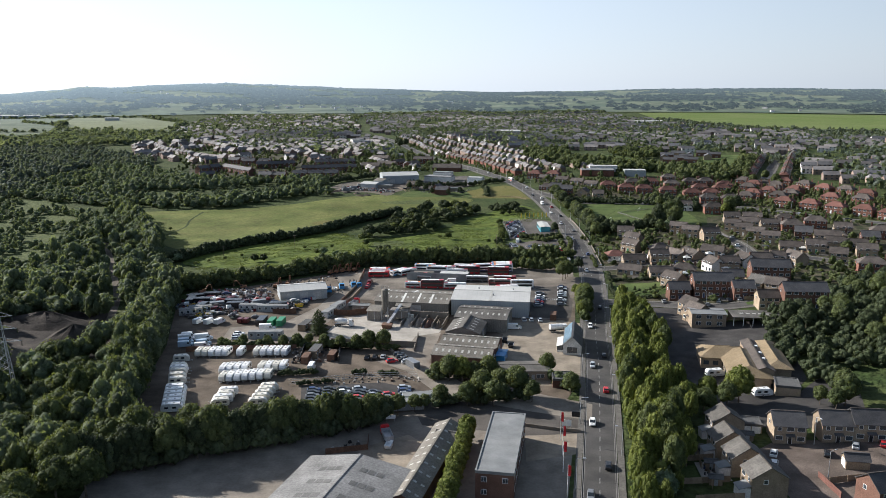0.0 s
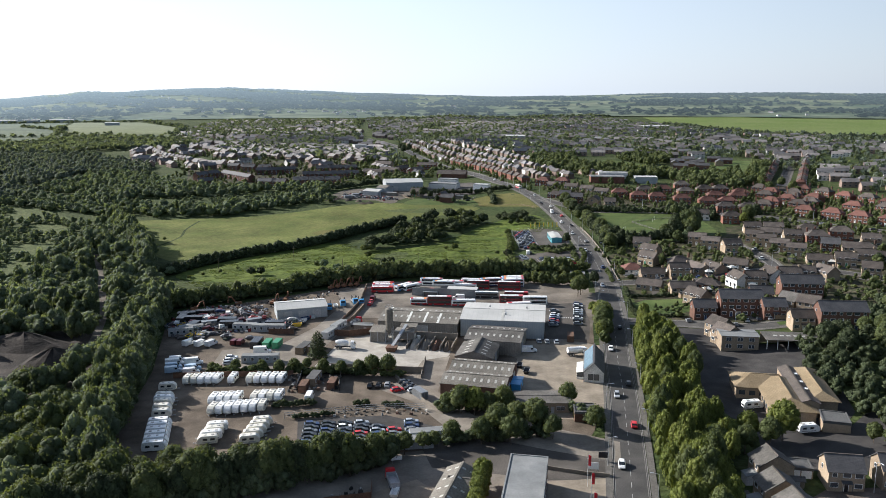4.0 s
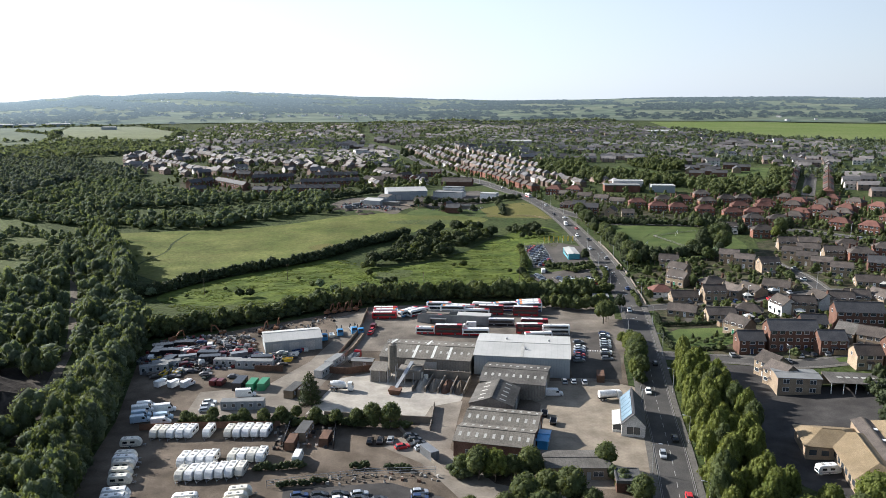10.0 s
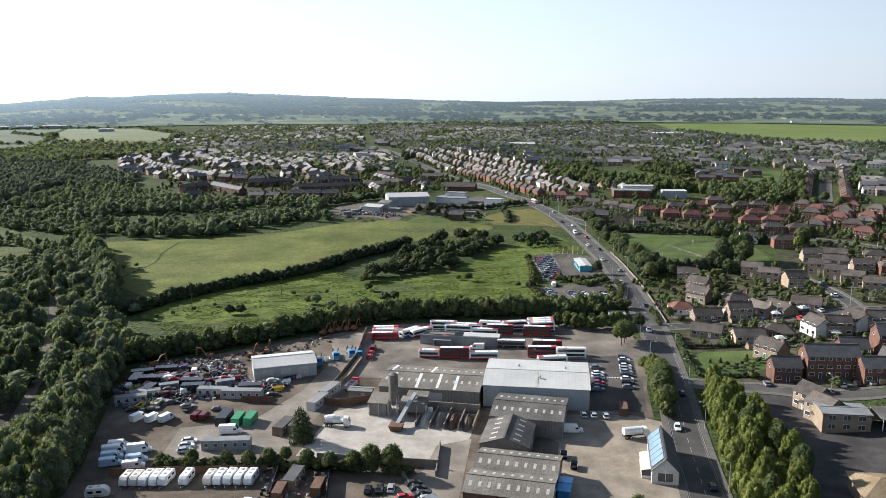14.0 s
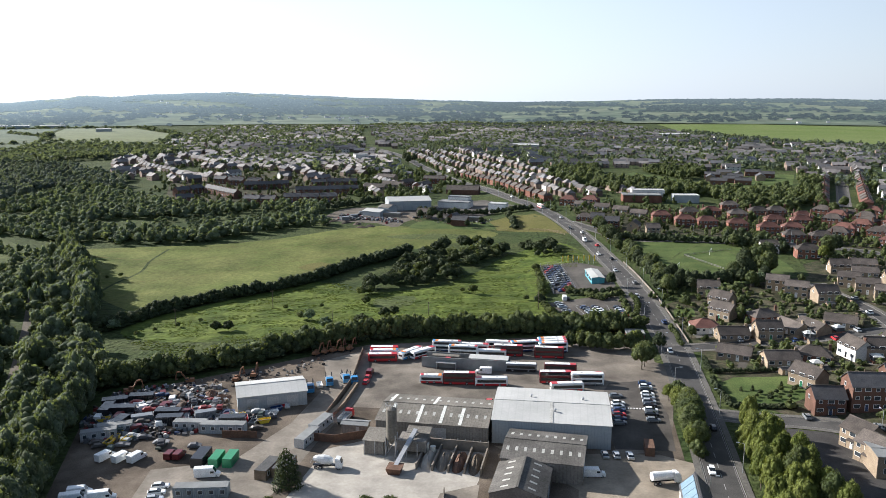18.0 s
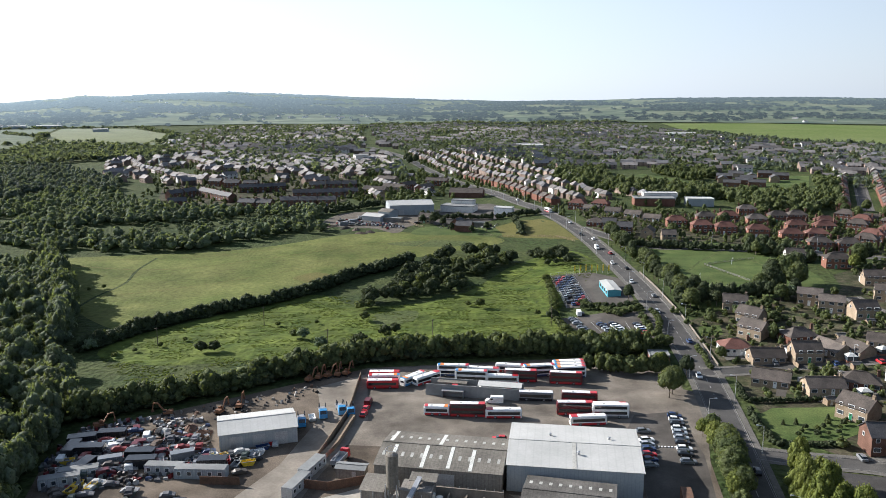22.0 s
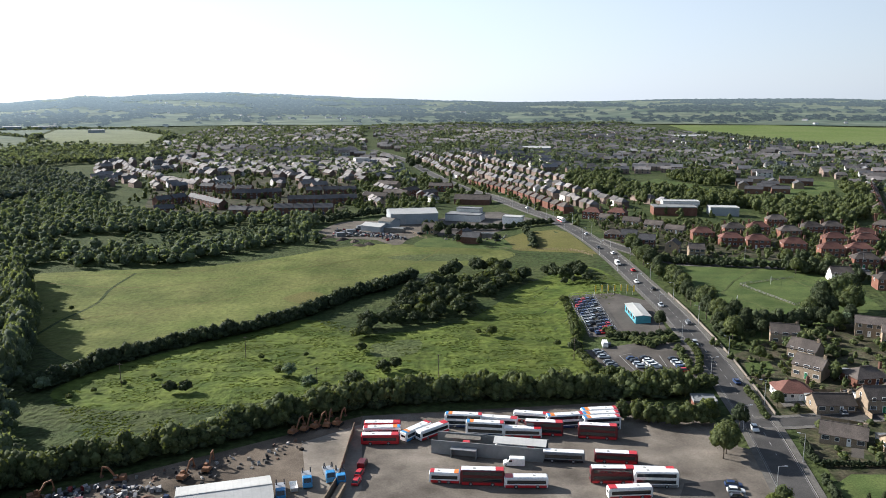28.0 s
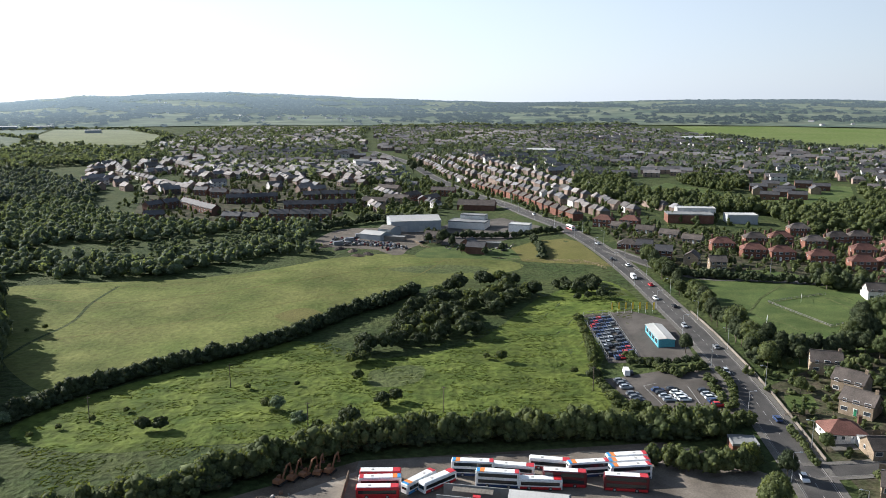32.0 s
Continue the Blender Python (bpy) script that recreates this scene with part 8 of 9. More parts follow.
# signboards
for x, y, a, w, h, mat, lab in ((52.5, 215, -12, 2.4, 1.6, "black", "dark framed signboard by the works entrance"), (48.5, 209, -12, 2.6, 1.8, "white", "white signboard by the works entrance"), (-6, 215.6, 10, 2.2, 1.1, "white", "white board leaning by the hedge"), (-1, 216.8, 10, 2.8, 1.1, "white", "long white board beside the hedge")):
    sign = thing("signboard", x, y, a, lab, "sign")
    part("board", Geo().box(-w / 2, -0.05, 1.0, w / 2, 0.05, 1.0 + h), M[mat], sign)
    for s in (-1, 1):
        part("post", Geo().beam((s * w * 0.4, 0.08, -0.2), (s * w * 0.4, 0.08, 1.0 + h), 0.1), M["steel"], sign)
row("tipper", [(-2, 206)], 100)
row("skip_white", [(-1.4, 200.5)], 80)
row(["car_black", "car_grey"], [(13.6, 206), (18, 207.6)], 60)
row("caravan", [(105.7, 245.5), (113.1, 226.9)], 5)


# ---- trees and hedges ----
def wild(poly, gap, wide, high, keep=None):
    return [(x, y, wide * rng.uniform(0.7, 1.3), high * rng.uniform(0.7, 1.3)) for x, y in scatter(poly, gap, keep)]


def hedge_spots(line, gap, wide, high, spread):
    return [(x + rng.uniform(-spread, spread), y + rng.uniform(-spread, spread), wide * rng.uniform(0.75, 1.25), high * rng.uniform(0.7, 1.3)) for x, y, _ in along(line, gap)]


LEFT_WOOD = [(-88, 130), (-84, 170), (-76, 196), (-70, 212), (-84, 222), (-92, 290), (-102, 345), (-100, 378), (-122, 425), (-136, 450), (-160, 516), (-205, 600), (-225, 660), (-330, 700), (-420, 560), (-330, 380), (-240, 250), (-170, 130)]
PIT = [(-165, 278), (-158, 326), (-134, 332), (-113, 314), (-110, 288), (-122, 266)]
TRACK = smooth_line([(-112, 300), (-124, 350), (-133, 378), (-151, 425), (-163, 456), (-185, 510)], 5)
tagged(new("track", ribbon(TRACK, 3.2, 0.05).mesh("track", M["soil"])), "narrow bare earth track through trees", "track", kind="structure")


def wood_keep(x, y):
    if y > 300 and x < -178 - 0.12 * (y - 300):
        return False
    if inside(x, y, PIT) or any(abs(x - a) + abs(y - b) < 5 for a, b in TRACK):
        return False
    return noise.noise(Vector((x / 60, y / 60, 3))) > -0.28 - 0.1 * (x > -130)


spots = [(x, y, w * rng.uniform(0.75, 1.15), h * rng.uniform(0.75, 1.3)) for x, y, w, h in wild(LEFT_WOOD, 7.6, 10.5, 9.5, wood_keep)] + hedge_spots([(-74, 212), (-80, 225), (-81, 240), (-86, 270), (-91, 300), (-99, 335), (-102, 366)], 2.4, 9, 11.5, 1.2) + hedge_spots([(-134, 446), (-160, 514), (-178, 552), (-207, 604)], 3.2, 11, 15, 2.5) + hedge_spots([(-86, 240), (-97, 290), (-108, 345), (-106, 385)], 4, 9, 12, 2)
near_wood, deep_wood = [q for q in spots if q[1] < 320], [q for q in spots if q[1] >= 320]
for k, (leaf_key, kind_of) in enumerate((("leaf", "dense mixed green woodland"), ("wood_leaf", "darker green woodland trees"), ("heather", "dull green woodland trees"))):
    woodland("woodland", near_wood[k::3], M[leaf_key], kind_of + " beside the yards", 3)
    woodland("woodland", deep_wood[k::3], M["scrub_leaf" if leaf_key == "leaf" else leaf_key], kind_of)
HEATH = [(-174, 300), (-180, 400), (-195, 500), (-220, 600), (-330, 690), (-420, 560), (-330, 380), (-230, 270)]
woodland("heath_bushes", wild(HEATH, 6.8, 7, 5, lambda x, y: noise.noise(Vector((x / 30, y / 30, 17))) > -0.12), M["heather"], "pale bushes and young trees on heath", 2)
SCRUB_L = [(-225, 640), (-205, 625), (-120, 634), (-80, 648), (-52, 676), (-64, 700), (-66, 760), (-180, 780), (-260, 860), (-300, 1000), (-430, 1150), (-700, 1200), (-620, 700), (-420, 560), (-330, 690)]
CLEARING = [(-176, 668), (-90, 690), (-66, 720), (-110, 752), (-190, 726)]
spots = wild(SCRUB_L, 7.6, 11.0, 8.4, lambda x, y: noise.noise(Vector((x / 45, y / 45, 9))) > (-0.34 if y > 720 else -0.12) and not inside(x, y, CLEARING))
spots += wild(CLEARING, 6.0, 6.0, 3.2, lambda x, y: noise.noise(Vector((x / 20, y / 12, 9))) > -0.1)
far_spots = [s for s in spots if s[1] > 900 or s[0] < -330]
spots = [s for s in spots if not (s[1] > 900 or s[0] < -330)]
woodland("scrub", far_spots, M["far_leaf"], "distant hillside bushes paled for haze", 2)
woodland("scrub", spots[0::2], M["heather"], "patchy hillside scrub and bushes", 2)
woodland("scrub", spots[1::2], M["scrub_leaf"], "hillside bushes in haze-lightened green", 2)
# belt of trees on the right of the road
BELT = [(66, 205), (70, 229), (77, 257), (86, 294), (91, 316), (96, 327), (103, 320), (103, 300), (99, 280), (92, 252), (88, 229), (84, 208), (78, 190), (60, 160), (54, 165)]
for x, y in scatter(BELT, 5.6):
    plant("light" if rng.random() < 0.85 else "broad", x, y, float(rng.uniform(1.05, 1.35)), 0.6)
woodland("belt_growth", wild(BELT, 4.2, 4.6, 8.0), M["leaf_light"], "dense leafy growth between roadside trees", 3)
for x, y, s in ((104, 223, 1.1), (95, 225, 1.0), (88, 221, 0.95), (82, 215, 0.9), (99, 220, 0.9), (91, 217, 0.9), (132, 214, 0.9), (128, 212, 0.7), (136, 222, 0.8), (126, 217, 0.6), (76, 200, 0.7), (77, 208, 0.8)):
    plant("light" if s > 0.9 else "broad", x, y, s)
for x, y, s in ((65, 184, 0.8), (66, 177, 0.85), (63, 169, 0.85), (66, 158, 0.8), (60, 150, 0.8)):
    plant("grey", x, y, s)
# row of trees before the caravan yard
for x, y, _ in along(smooth_line([(-82, 184), (-62, 193), (-43, 201), (-29, 205), (-15, 210), (-4, 217.5)], 4), 3.4):
    plant("dark" if rng.random() < 0.4 else "broad", x, y + float(rng.uniform(-1.5, 1.5)), float(rng.uniform(0.95, 1.15)) * (1.18 if x < -22 else 1.0 if x < -10 else 0.8), 0.82)
for x, y, s in ((1, 221.5, 0.7), (6, 223.5, 0.5), (9, 225, 0.45), (-74, 200, 1.1), (-68, 203, 1.1), (-62, 205, 1.05), (-55, 208, 1.0), (-48, 210, 0.95), (-40, 212, 0.9), (-78, 176, 1.2), (-72, 178, 1.2), (-32, 213, 0.85), (-25, 214.5, 0.8), (-18, 216, 0.75), (-84, 170, 1.2), (-80, 160, 1.2)):
    plant("broad", x, y, s)
woodland("yard_hedge", hedge_spots(smooth_line([(-82, 184), (-62, 193), (-43, 201), (-29, 205), (-15, 210), (-2, 218)], 4), 1.2, 6.5, 8.0, 1.8) + hedge_spots(smooth_line([(-78, 201), (-60, 209), (-40, 213), (-20, 217), (0, 221)], 4), 1.8, 6, 6.5, 1.6) + hedge_spots([(12, 250), (33, 249)], 1.6, 5, 4.5, 1.2) + hedge_spots([(14, 228), (42, 231)], 1.6, 5.5, 4.5, 1.8) + hedge_spots([(49, 252), (56, 235)], 2.2, 4.5, 3.6, 1), M["wood_leaf"], "thick leafy growth under a row of trees", category="hedge")
for x, y, _ in along([(20, 204), (17, 190), (13, 172), (10, 160)], 4.4):
    plant("light", x, y, 0.72)
for x, y, s in ((14, 250.5, 0.6), (18, 248, 0.8), (22, 247, 0.85), (26, 247.5, 0.7), (31, 249, 0.75), (21, 252, 0.6), (33, 236, 0.9), (27, 231, 0.9), (38, 234, 0.95), (22, 227, 0.8), (51, 252, 0.7), (55, 234, 0.75), (30, 226, 0.8), (14, 228, 0.6), (42, 229, 0.7)):
    plant("broad" if s != 0.85 else "light", x, y, s)
plant("fir", -29.5, 301, 1.0)
woodland("hedge_mid", hedge_spots([(-64, 286), (-44, 285), (-20, 283), (2, 280)], 1.8, 4.2, 3.4, 0.8), M["leaf"], "ragged hedge between two yards", category="hedge")
woodland("hedge_yard", hedge_spots([(-38, 256), (-27, 257)], 1.0, 2.6, 2.4, 0.3) + hedge_spots([(-31, 247), (-20, 249)], 1.0, 2.2, 1.8, 0.3) + hedge_spots([(-14, 256), (-10, 256.5)], 0.8, 2.2, 1.8, 0.2) + hedge_spots([(-5, 256), (1, 254)], 0.8, 2.4, 2, 0.2), M["leaf_dark"], "clipped dark hedges beside parking", category="hedge")
for x, y, s in ((-36, 285.5, 0.55), (-41, 285, 0.5), (-47, 286, 0.5), (-56, 287, 0.45), (-26, 284.5, 0.5), (-20, 282, 0.55), (-14, 282, 0.6), (-9.5, 282, 0.75), (-4, 280.5, 0.8), (-32, 288, 0.5), (-64, 287, 0.45)):
    plant("broad", x, y, s)
for x, y, s in ((79, 322, 0.75), (80.5, 327, 0.85), (82, 332, 0.9), (83, 337, 0.85), (82.5, 342, 0.7), (84, 347, 0.65), (83, 352, 0.6), (78, 317, 0.7), (83, 381, 0.95), (85, 384, 1.05), (87, 388, 0.8), (88, 406, 0.7)):
    plant("broad" if s > 0.72 else "light", x, y, s)
# hedges
TOP = smooth_line([(-102, 374), (-84, 383), (-60, 395), (-46, 404), (-32, 413), (-14, 422), (9, 425), (34, 427), (62, 426), (74, 426), (88, 424)], 3)
woodland("hedge_top", hedge_spots(TOP, 1.5, 8.5, 8.2, 2.6), M["leaf"], "thick green hedge behind the yards", category="hedge")
woodland("hedge_rough", hedge_spots(TOP, 1.6, 7.0, 3.6, 2.5) + hedge_spots(TOP, 3.0, 6.0, 5.4, 3.5), M["leaf_dark"], "darker thorn growth in the hedge", category="hedge")
woodland("hedge_field", hedge_spots(smooth_line([(-126, 444), (-113, 466), (-98, 482), (-83, 493), (-62, 508), (-45, 527), (-26, 556), (-9, 574), (2, 592)], 3), 1.15, 6.6, 5.8, 1.6) + hedge_spots(smooth_line([(-126, 444), (-98, 482), (-62, 508), (-45, 527), (-26, 556), (2, 592)], 3), 1.3, 6.5, 2.6, 1.0), M["leaf_dark"], "dark thorn hedge dividing the fields", category="hedge")
CLUMP = [(-28, 484), (-14, 492), (2, 508), (26, 522), (40, 552), (62, 584), (58, 604), (38, 618), (20, 596), (6, 572), (-4, 540), (-18, 510)]
for x, y in scatter(CLUMP, 6.2, lambda x, y: noise.noise(Vector((x / 22, y / 22, 5))) > -0.25):
    plant("darkbush" if rng.random() < 0.6 else "bush", x, y, float(rng.uniform(1.1, 2.2)))
for kind, x, y, s in (("darkbush", -9, 452, 1.3), ("darkbush", -5, 455, 1.1), ("darkbush", -78, 437, 1.1), ("darkbush", -73, 437, 1.2), ("palebush", -41, 449, 1.3), ("bush", -96, 446, 0.7), ("bush", -104, 441, 0.7), ("bush", -54, 468, 0.7), ("bush", -38, 470, 0.7), ("bush", 33, 492, 1.3), ("bush", 28, 495, 0.9), ("darkbush", 62, 470, 1.2), ("bush", 57, 478, 0.9), ("bush", -154, 546, 0.8), ("bush", -160, 542, 0.6), ("palebush", -122, 444, 1.5), ("bush", -110, 436, 0.7), ("bush", -88, 452, 0.6), ("palebush", -33, 436, 1.4), ("bush", -27, 433, 1.4), ("darkbush", -18, 436, 1.5), ("bush", 66, 488, 1.2), ("bush", 64, 480, 1.1)):
    plant(kind, x, y, s)
for x, y in scatter([(70, 600), (96, 598), (92, 566), (76, 572)], 6.5):
    plant("darkbush", x, y, float(rng.uniform(0.8, 1.5)))
for x, y, _ in along(smooth_line([(66, 444), (74, 440), (90, 431), (100, 430)], 3), 3.0):
    plant("bush", x, y, float(rng.uniform(0.9, 1.6)))
for x, y, _ in along(smooth_line([(78, 482), (90, 478), (101, 478)], 3), 3.2):
    plant("darkbush", x, y, 0.8)
for x, y, _ in along(smooth_line([(98, 440), (103, 454), (104, 468)], 3), 3.2):
    plant("bush", x, y, 0.9)
for x, y, _ in along(smooth_line([(64, 446), (63, 472), (66, 486), (69, 510), (72, 545)], 3), 4.0):
    plant("bush", x, y, float(rng.uniform(0.8, 1.4)))
plant("dark", 100, 489, 0.8)
for x, y, s in ((122, 492, 0.85), (124.5, 482, 0.9), (129.8, 488, 0.95), (131, 480, 0.85), (157, 477, 0.9), (161, 470, 0.8), (170, 476, 0.95), (167, 485, 0.95), (95, 399, 0.85), (-25, 431, 0.5), (-45, 451, 0.5), (-18, 474, 0.55), (-8, 449.6, 0.5)):
    plant("dark" if s > 0.82 else "broad" if s > 0.6 else "bush", x, y, s if s > 0.6 else s * 2.2)
woodland("hedge_lots", hedge_spots([(79, 490), (90, 467), (101, 473)], 1.4, 3.6, 3, 0.8) + hedge_spots([(96, 440), (99, 465)], 1.4, 3, 2.4, 1.0) + hedge_spots([(62, 410), (73, 404), (87, 403), (89, 410)], 1.6, 6, 6, 1.5) + hedge_spots([(80, 425), (92, 428), (99, 432)], 1.6, 5, 4, 1.5) + hedge_spots([(108, 425), (107, 412), (105, 404)], 1.8, 3, 2, 0.5) + hedge_spots([(126, 600), (127, 566), (125, 531)], 2.2, 5, 5, 1.5), M["leaf"], "leafy hedges between the car lots", category="hedge")
# right of the road and round the playing field
woodland("hedge_crescent", hedge_spots([(128, 622), (140, 596), (166, 580), (190, 571), (214, 557)], 1.4, 5.0, 4.6, 1.2) + hedge_spots([(190, 566), (205, 552), (212, 536)], 2.0, 7, 8, 2.0) + hedge_spots([(120, 474), (140, 480), (160, 478)], 1.6, 7, 7.5, 2.5), M["leaf_dark"], "tall dark hedge behind the playing field", category="hedge")
woodland("hedge_depot", hedge_spots([(78, 312), (80, 322), (83, 336), (86, 350), (88, 359)], 1.1, 4.2, 4.4, 0.9), M["leaf"], "leafy hedge between the depot and the road", category="hedge")
for x, y, k in ((80, 324, 0.95), (82, 330, 1.1), (83.5, 336, 1.0), (85, 341, 0.9), (79.5, 317, 0.8)):
    plant("broad", x, y, k)
ROADSIDE = off_line([p for p in MAIN if 478 < p[1] < 640], 12)
for x, y, _ in along(ROADSIDE, 7.0):
    plant("dark" if rng.random() < 0.5 else "broad", x + float(rng.uniform(-2, 3)), y, float(rng.uniform(0.75, 1.1)))
for kind, x, y, s in (("broad", 121, 468, 0.9), ("dark", 127, 474, 0.9), ("broad", 134, 478, 0.8), ("dark", 120, 480, 0.8), ("dark", 133, 470, 0.7), ("dark", 168, 494, 1.3), ("broad", 174, 492, 1.5), ("dark", 180, 496, 1.6), ("dark", 164, 487, 1.1), ("broad", 176, 486, 1.2), ("broad", 158, 484, 0.9), ("dark", 158, 474, 0.8), ("grey", 166, 472, 0.8), ("broad", 228, 528, 1.3), ("dark", 236, 534, 1.1), ("light", 222, 520, 0.9), ("copper", 209, 550, 1.0), ("dark", 205, 640, 1.0), ("broad", 198, 632, 0.9), ("broad", 163, 616, 1.0), ("dark", 200, 572, 0.9), ("broad", 206, 560, 0.9), ("broad", 194, 578, 0.8), ("broad", 190, 560, 0.8), ("broad", 112, 412, 0.6), ("broad", 122, 447, 0.6), ("poplar", 300, 590, 0.8)):
    plant(kind, x, y, s)
COPSE = [(138, 290), (150, 300), (172, 298), (190, 330), (212, 340), (230, 320), (210, 270), (170, 236), (146, 232), (136, 250), (140, 275)]
for x, y in scatter(COPSE, 10.5, lambda x, y: noise.noise(Vector((x / 24, y / 24, 7))) > -0.3):
    plant("dark" if rng.random() < 0.6 else "broad", x, y, float(rng.uniform(0.75, 1.05)))
woodland("copse_growth", wild(COPSE, 6, 6.5, 6) + wild([(133, 222), (132, 272), (140, 274), (142, 226)], 4.5, 6, 5.5), M["leaf_dark"], "dark undergrowth of a copse")
GARDENS = [(110, 356), (112, 470), (190, 475), (330, 470), (370, 540), (330, 640), (180, 690), (150, 650), (215, 600), (215, 480), (260, 420), (260, 330), (170, 318), (120, 322)]
n_garden, shrubs, garden_trees = 0, [], []
for x, y in scatter(GARDENS, 5.4, lambda x, y: not (99 < x < 134 and 340 < y < 372)):
    if all(math.hypot(x - hx, y - hy) > 6.5 for grp in (NEAR, MID, UP, RED, RED2, RED3) for _, hx, hy, _ in grp) and all(math.hypot(x - a, y - b) > 5.5 for line in (SIDE_A, SIDE_B, SIDE_C, SIDE_D, SIDE_E) for a, b in line):
        if n_garden % 14 == 0:
            garden_trees.append((x, y, float(rng.uniform(4, 7.5)), float(rng.uniform(4, 8))))
        else:
            shrubs.append((x, y, float(rng.uniform(2.5, 5)), float(rng.uniform(1.5, 4))))
        n_garden += 1
for x, y in scatter([(125, 600), (150, 604), (230, 566), (258, 555), (330, 480), (380, 540), (350, 650), (290, 700), (180, 712), (128, 740), (122, 690)], 6.2):
    if all(math.hypot(x - hx, y - hy) > 6.2 for grp in (RED, RED2, RED3) for _, hx, hy, _ in grp) and all(math.hypot(x - a, y - b) > 5 for line in (SIDE_D, SIDE_E, MAIN) for a, b in line):
        shrubs.append((x, y, float(rng.uniform(2.2, 5.5)), float(rng.uniform(1.4, 5))))
woodland("garden_trees", garden_trees, M["leaf"], "small leafy trees in the gardens", category="trees")
woodland("garden_shrubs", shrubs, M["leaf"], "mixed green garden shrubs", 2, category="shrubs")
# conifers and shrubs of the corner garden
patch("lawn", [(103.5, 364), (111, 369), (132, 364.5), (131, 350), (119, 344), (104, 347)], M["lawn"], 0.07, "smooth corner lawn with flower beds", "lawn", False, 4)
for x, y, k in ((111, 351, 0.5), (113, 353, 0.4), (115.5, 351, 0.55), (118, 352.5, 0.45), (120, 354, 0.6), (122, 351, 0.5), (124, 353, 0.45), (109, 349, 0.5), (114, 348, 0.45), (117, 348, 0.5), (126, 355, 0.5), (120, 348, 0.4), (128, 352, 0.5)):
    plant("darkbush" if k < 0.5 else "bush", x, y, k)
for x, y, k in ((112, 356.5, 0.22), (122, 357.5, 0.2), (108.5, 357, 0.18)):
    plant("fir", x, y, k)
woodland("hedge_corner", hedge_spots([(100, 345), (101, 356), (103, 368)], 0.9, 2.6, 2.2, 0.5) + hedge_spots([(106, 374), (135, 369)], 0.8, 1.7, 1.9, 0.2) + hedge_spots([(101, 344), (118, 341)], 1.0, 2.4, 1.8, 0.6) + hedge_spots([(105, 376), (108, 388)], 1.0, 2.4, 2.2, 0.5), M["leaf_dark"], "clipped dark hedge round the corner garden", category="hedge")
# woods between the estates
for x, y in ((300, 705), (312, 690), (322, 712), (334, 700), (306, 664), (324, 660), (318, 640)):
    plant("dark" if (x + y) % 2 else "broad", x, y, float(rng.uniform(0.8, 1.2)))
WOODS = [[(190, 780), (260, 775), (330, 740), (420, 790), (400, 900), (352, 800), (290, 795), (262, 850), (200, 900), (160, 880)], [(160, 850), (200, 910), (220, 1010), (180, 1010), (150, 950)], [(285, 905), (335, 970), (320, 1060), (270, 1000)], [(255, 700), (300, 700), (330, 740), (255, 770)]]
spots = [q for w in WOODS for q in wild(w, 8.8, 10.5, 10) if clear_of_roads(q[0], q[1], 17)]
woodland("woodland_far", spots, M["leaf"], "belt of trees between estates")
woodland("hedge_farm", hedge_spots([(-60, 752), (-30, 785), (10, 795)], 3, 7, 6, 2) + hedge_spots([(12, 732), (30, 722), (60, 720), (98, 722)], 2.2, 5, 5, 1) + hedge_spots([(78, 706), (77, 672), (76, 655)], 2.5, 5, 5, 1), M["leaf_dark"], "tall dark hedges round the garage", category="hedge")
for x, y, s in ((6, 1150, 1.5), (14, 1180, 1.4), (2, 1190, 1.3), (20, 700, 0.9), (26, 692, 0.8), (12, 704, 0.7), (31, 676, 0.6), (55, 676, 0.6), (44, 668, 0.6)):
    plant("dark", x, y, s)

row_trees = [(x + rng.uniform(-6, 6), y + rng.uniform(-6, 6), rng.uniform(3, 7.5), rng.uniform(3, 8)) for off in (9, 31, 57, 82, 108) for x, y, _ in along(off_line([p for p in MAIN if 700 < p[1] < 1330], off), 7)]
row_trees += [(x + rng.uniform(-4, 4), y, rng.uniform(4, 8), rng.uniform(3.5, 7)) for off in (-26, 26) for x, y, _ in along(off_line(SIDE_E, off), 12)]
row_trees += [s for s in wild([(-48, 800), (10, 800), (40, 830), (70, 870), (50, 960), (10, 1100), (-40, 1080), (-54, 930)], 13, 8, 7) if clear_of_roads(s[0], s[1], 9)]
row_trees += hedge_spots([(-230, 770), (-50, 778)], 5, 7, 6, 2) + hedge_spots([(-240, 892), (-60, 890)], 9, 5, 5, 3) + hedge_spots([(-200, 830), (-60, 828)], 9, 5, 5, 3)
row_trees += [(x, y, float(rng.uniform(3, 7)), float(rng.uniform(2.5, 7))) for x, y in scatter([(-240, 790), (-50, 785), (-20, 820), (0, 900), (-20, 1060), (-60, 1240), (-290, 1260), (-370, 1200), (-300, 1060), (-250, 960)], 11, lambda x, y: noise.noise(Vector((x / 40, y / 25, 21))) > -0.2 and clear_of_roads(x, y, 8))]
woodland("street_trees", row_trees, M["leaf"], "small street and garden trees among houses", 2)

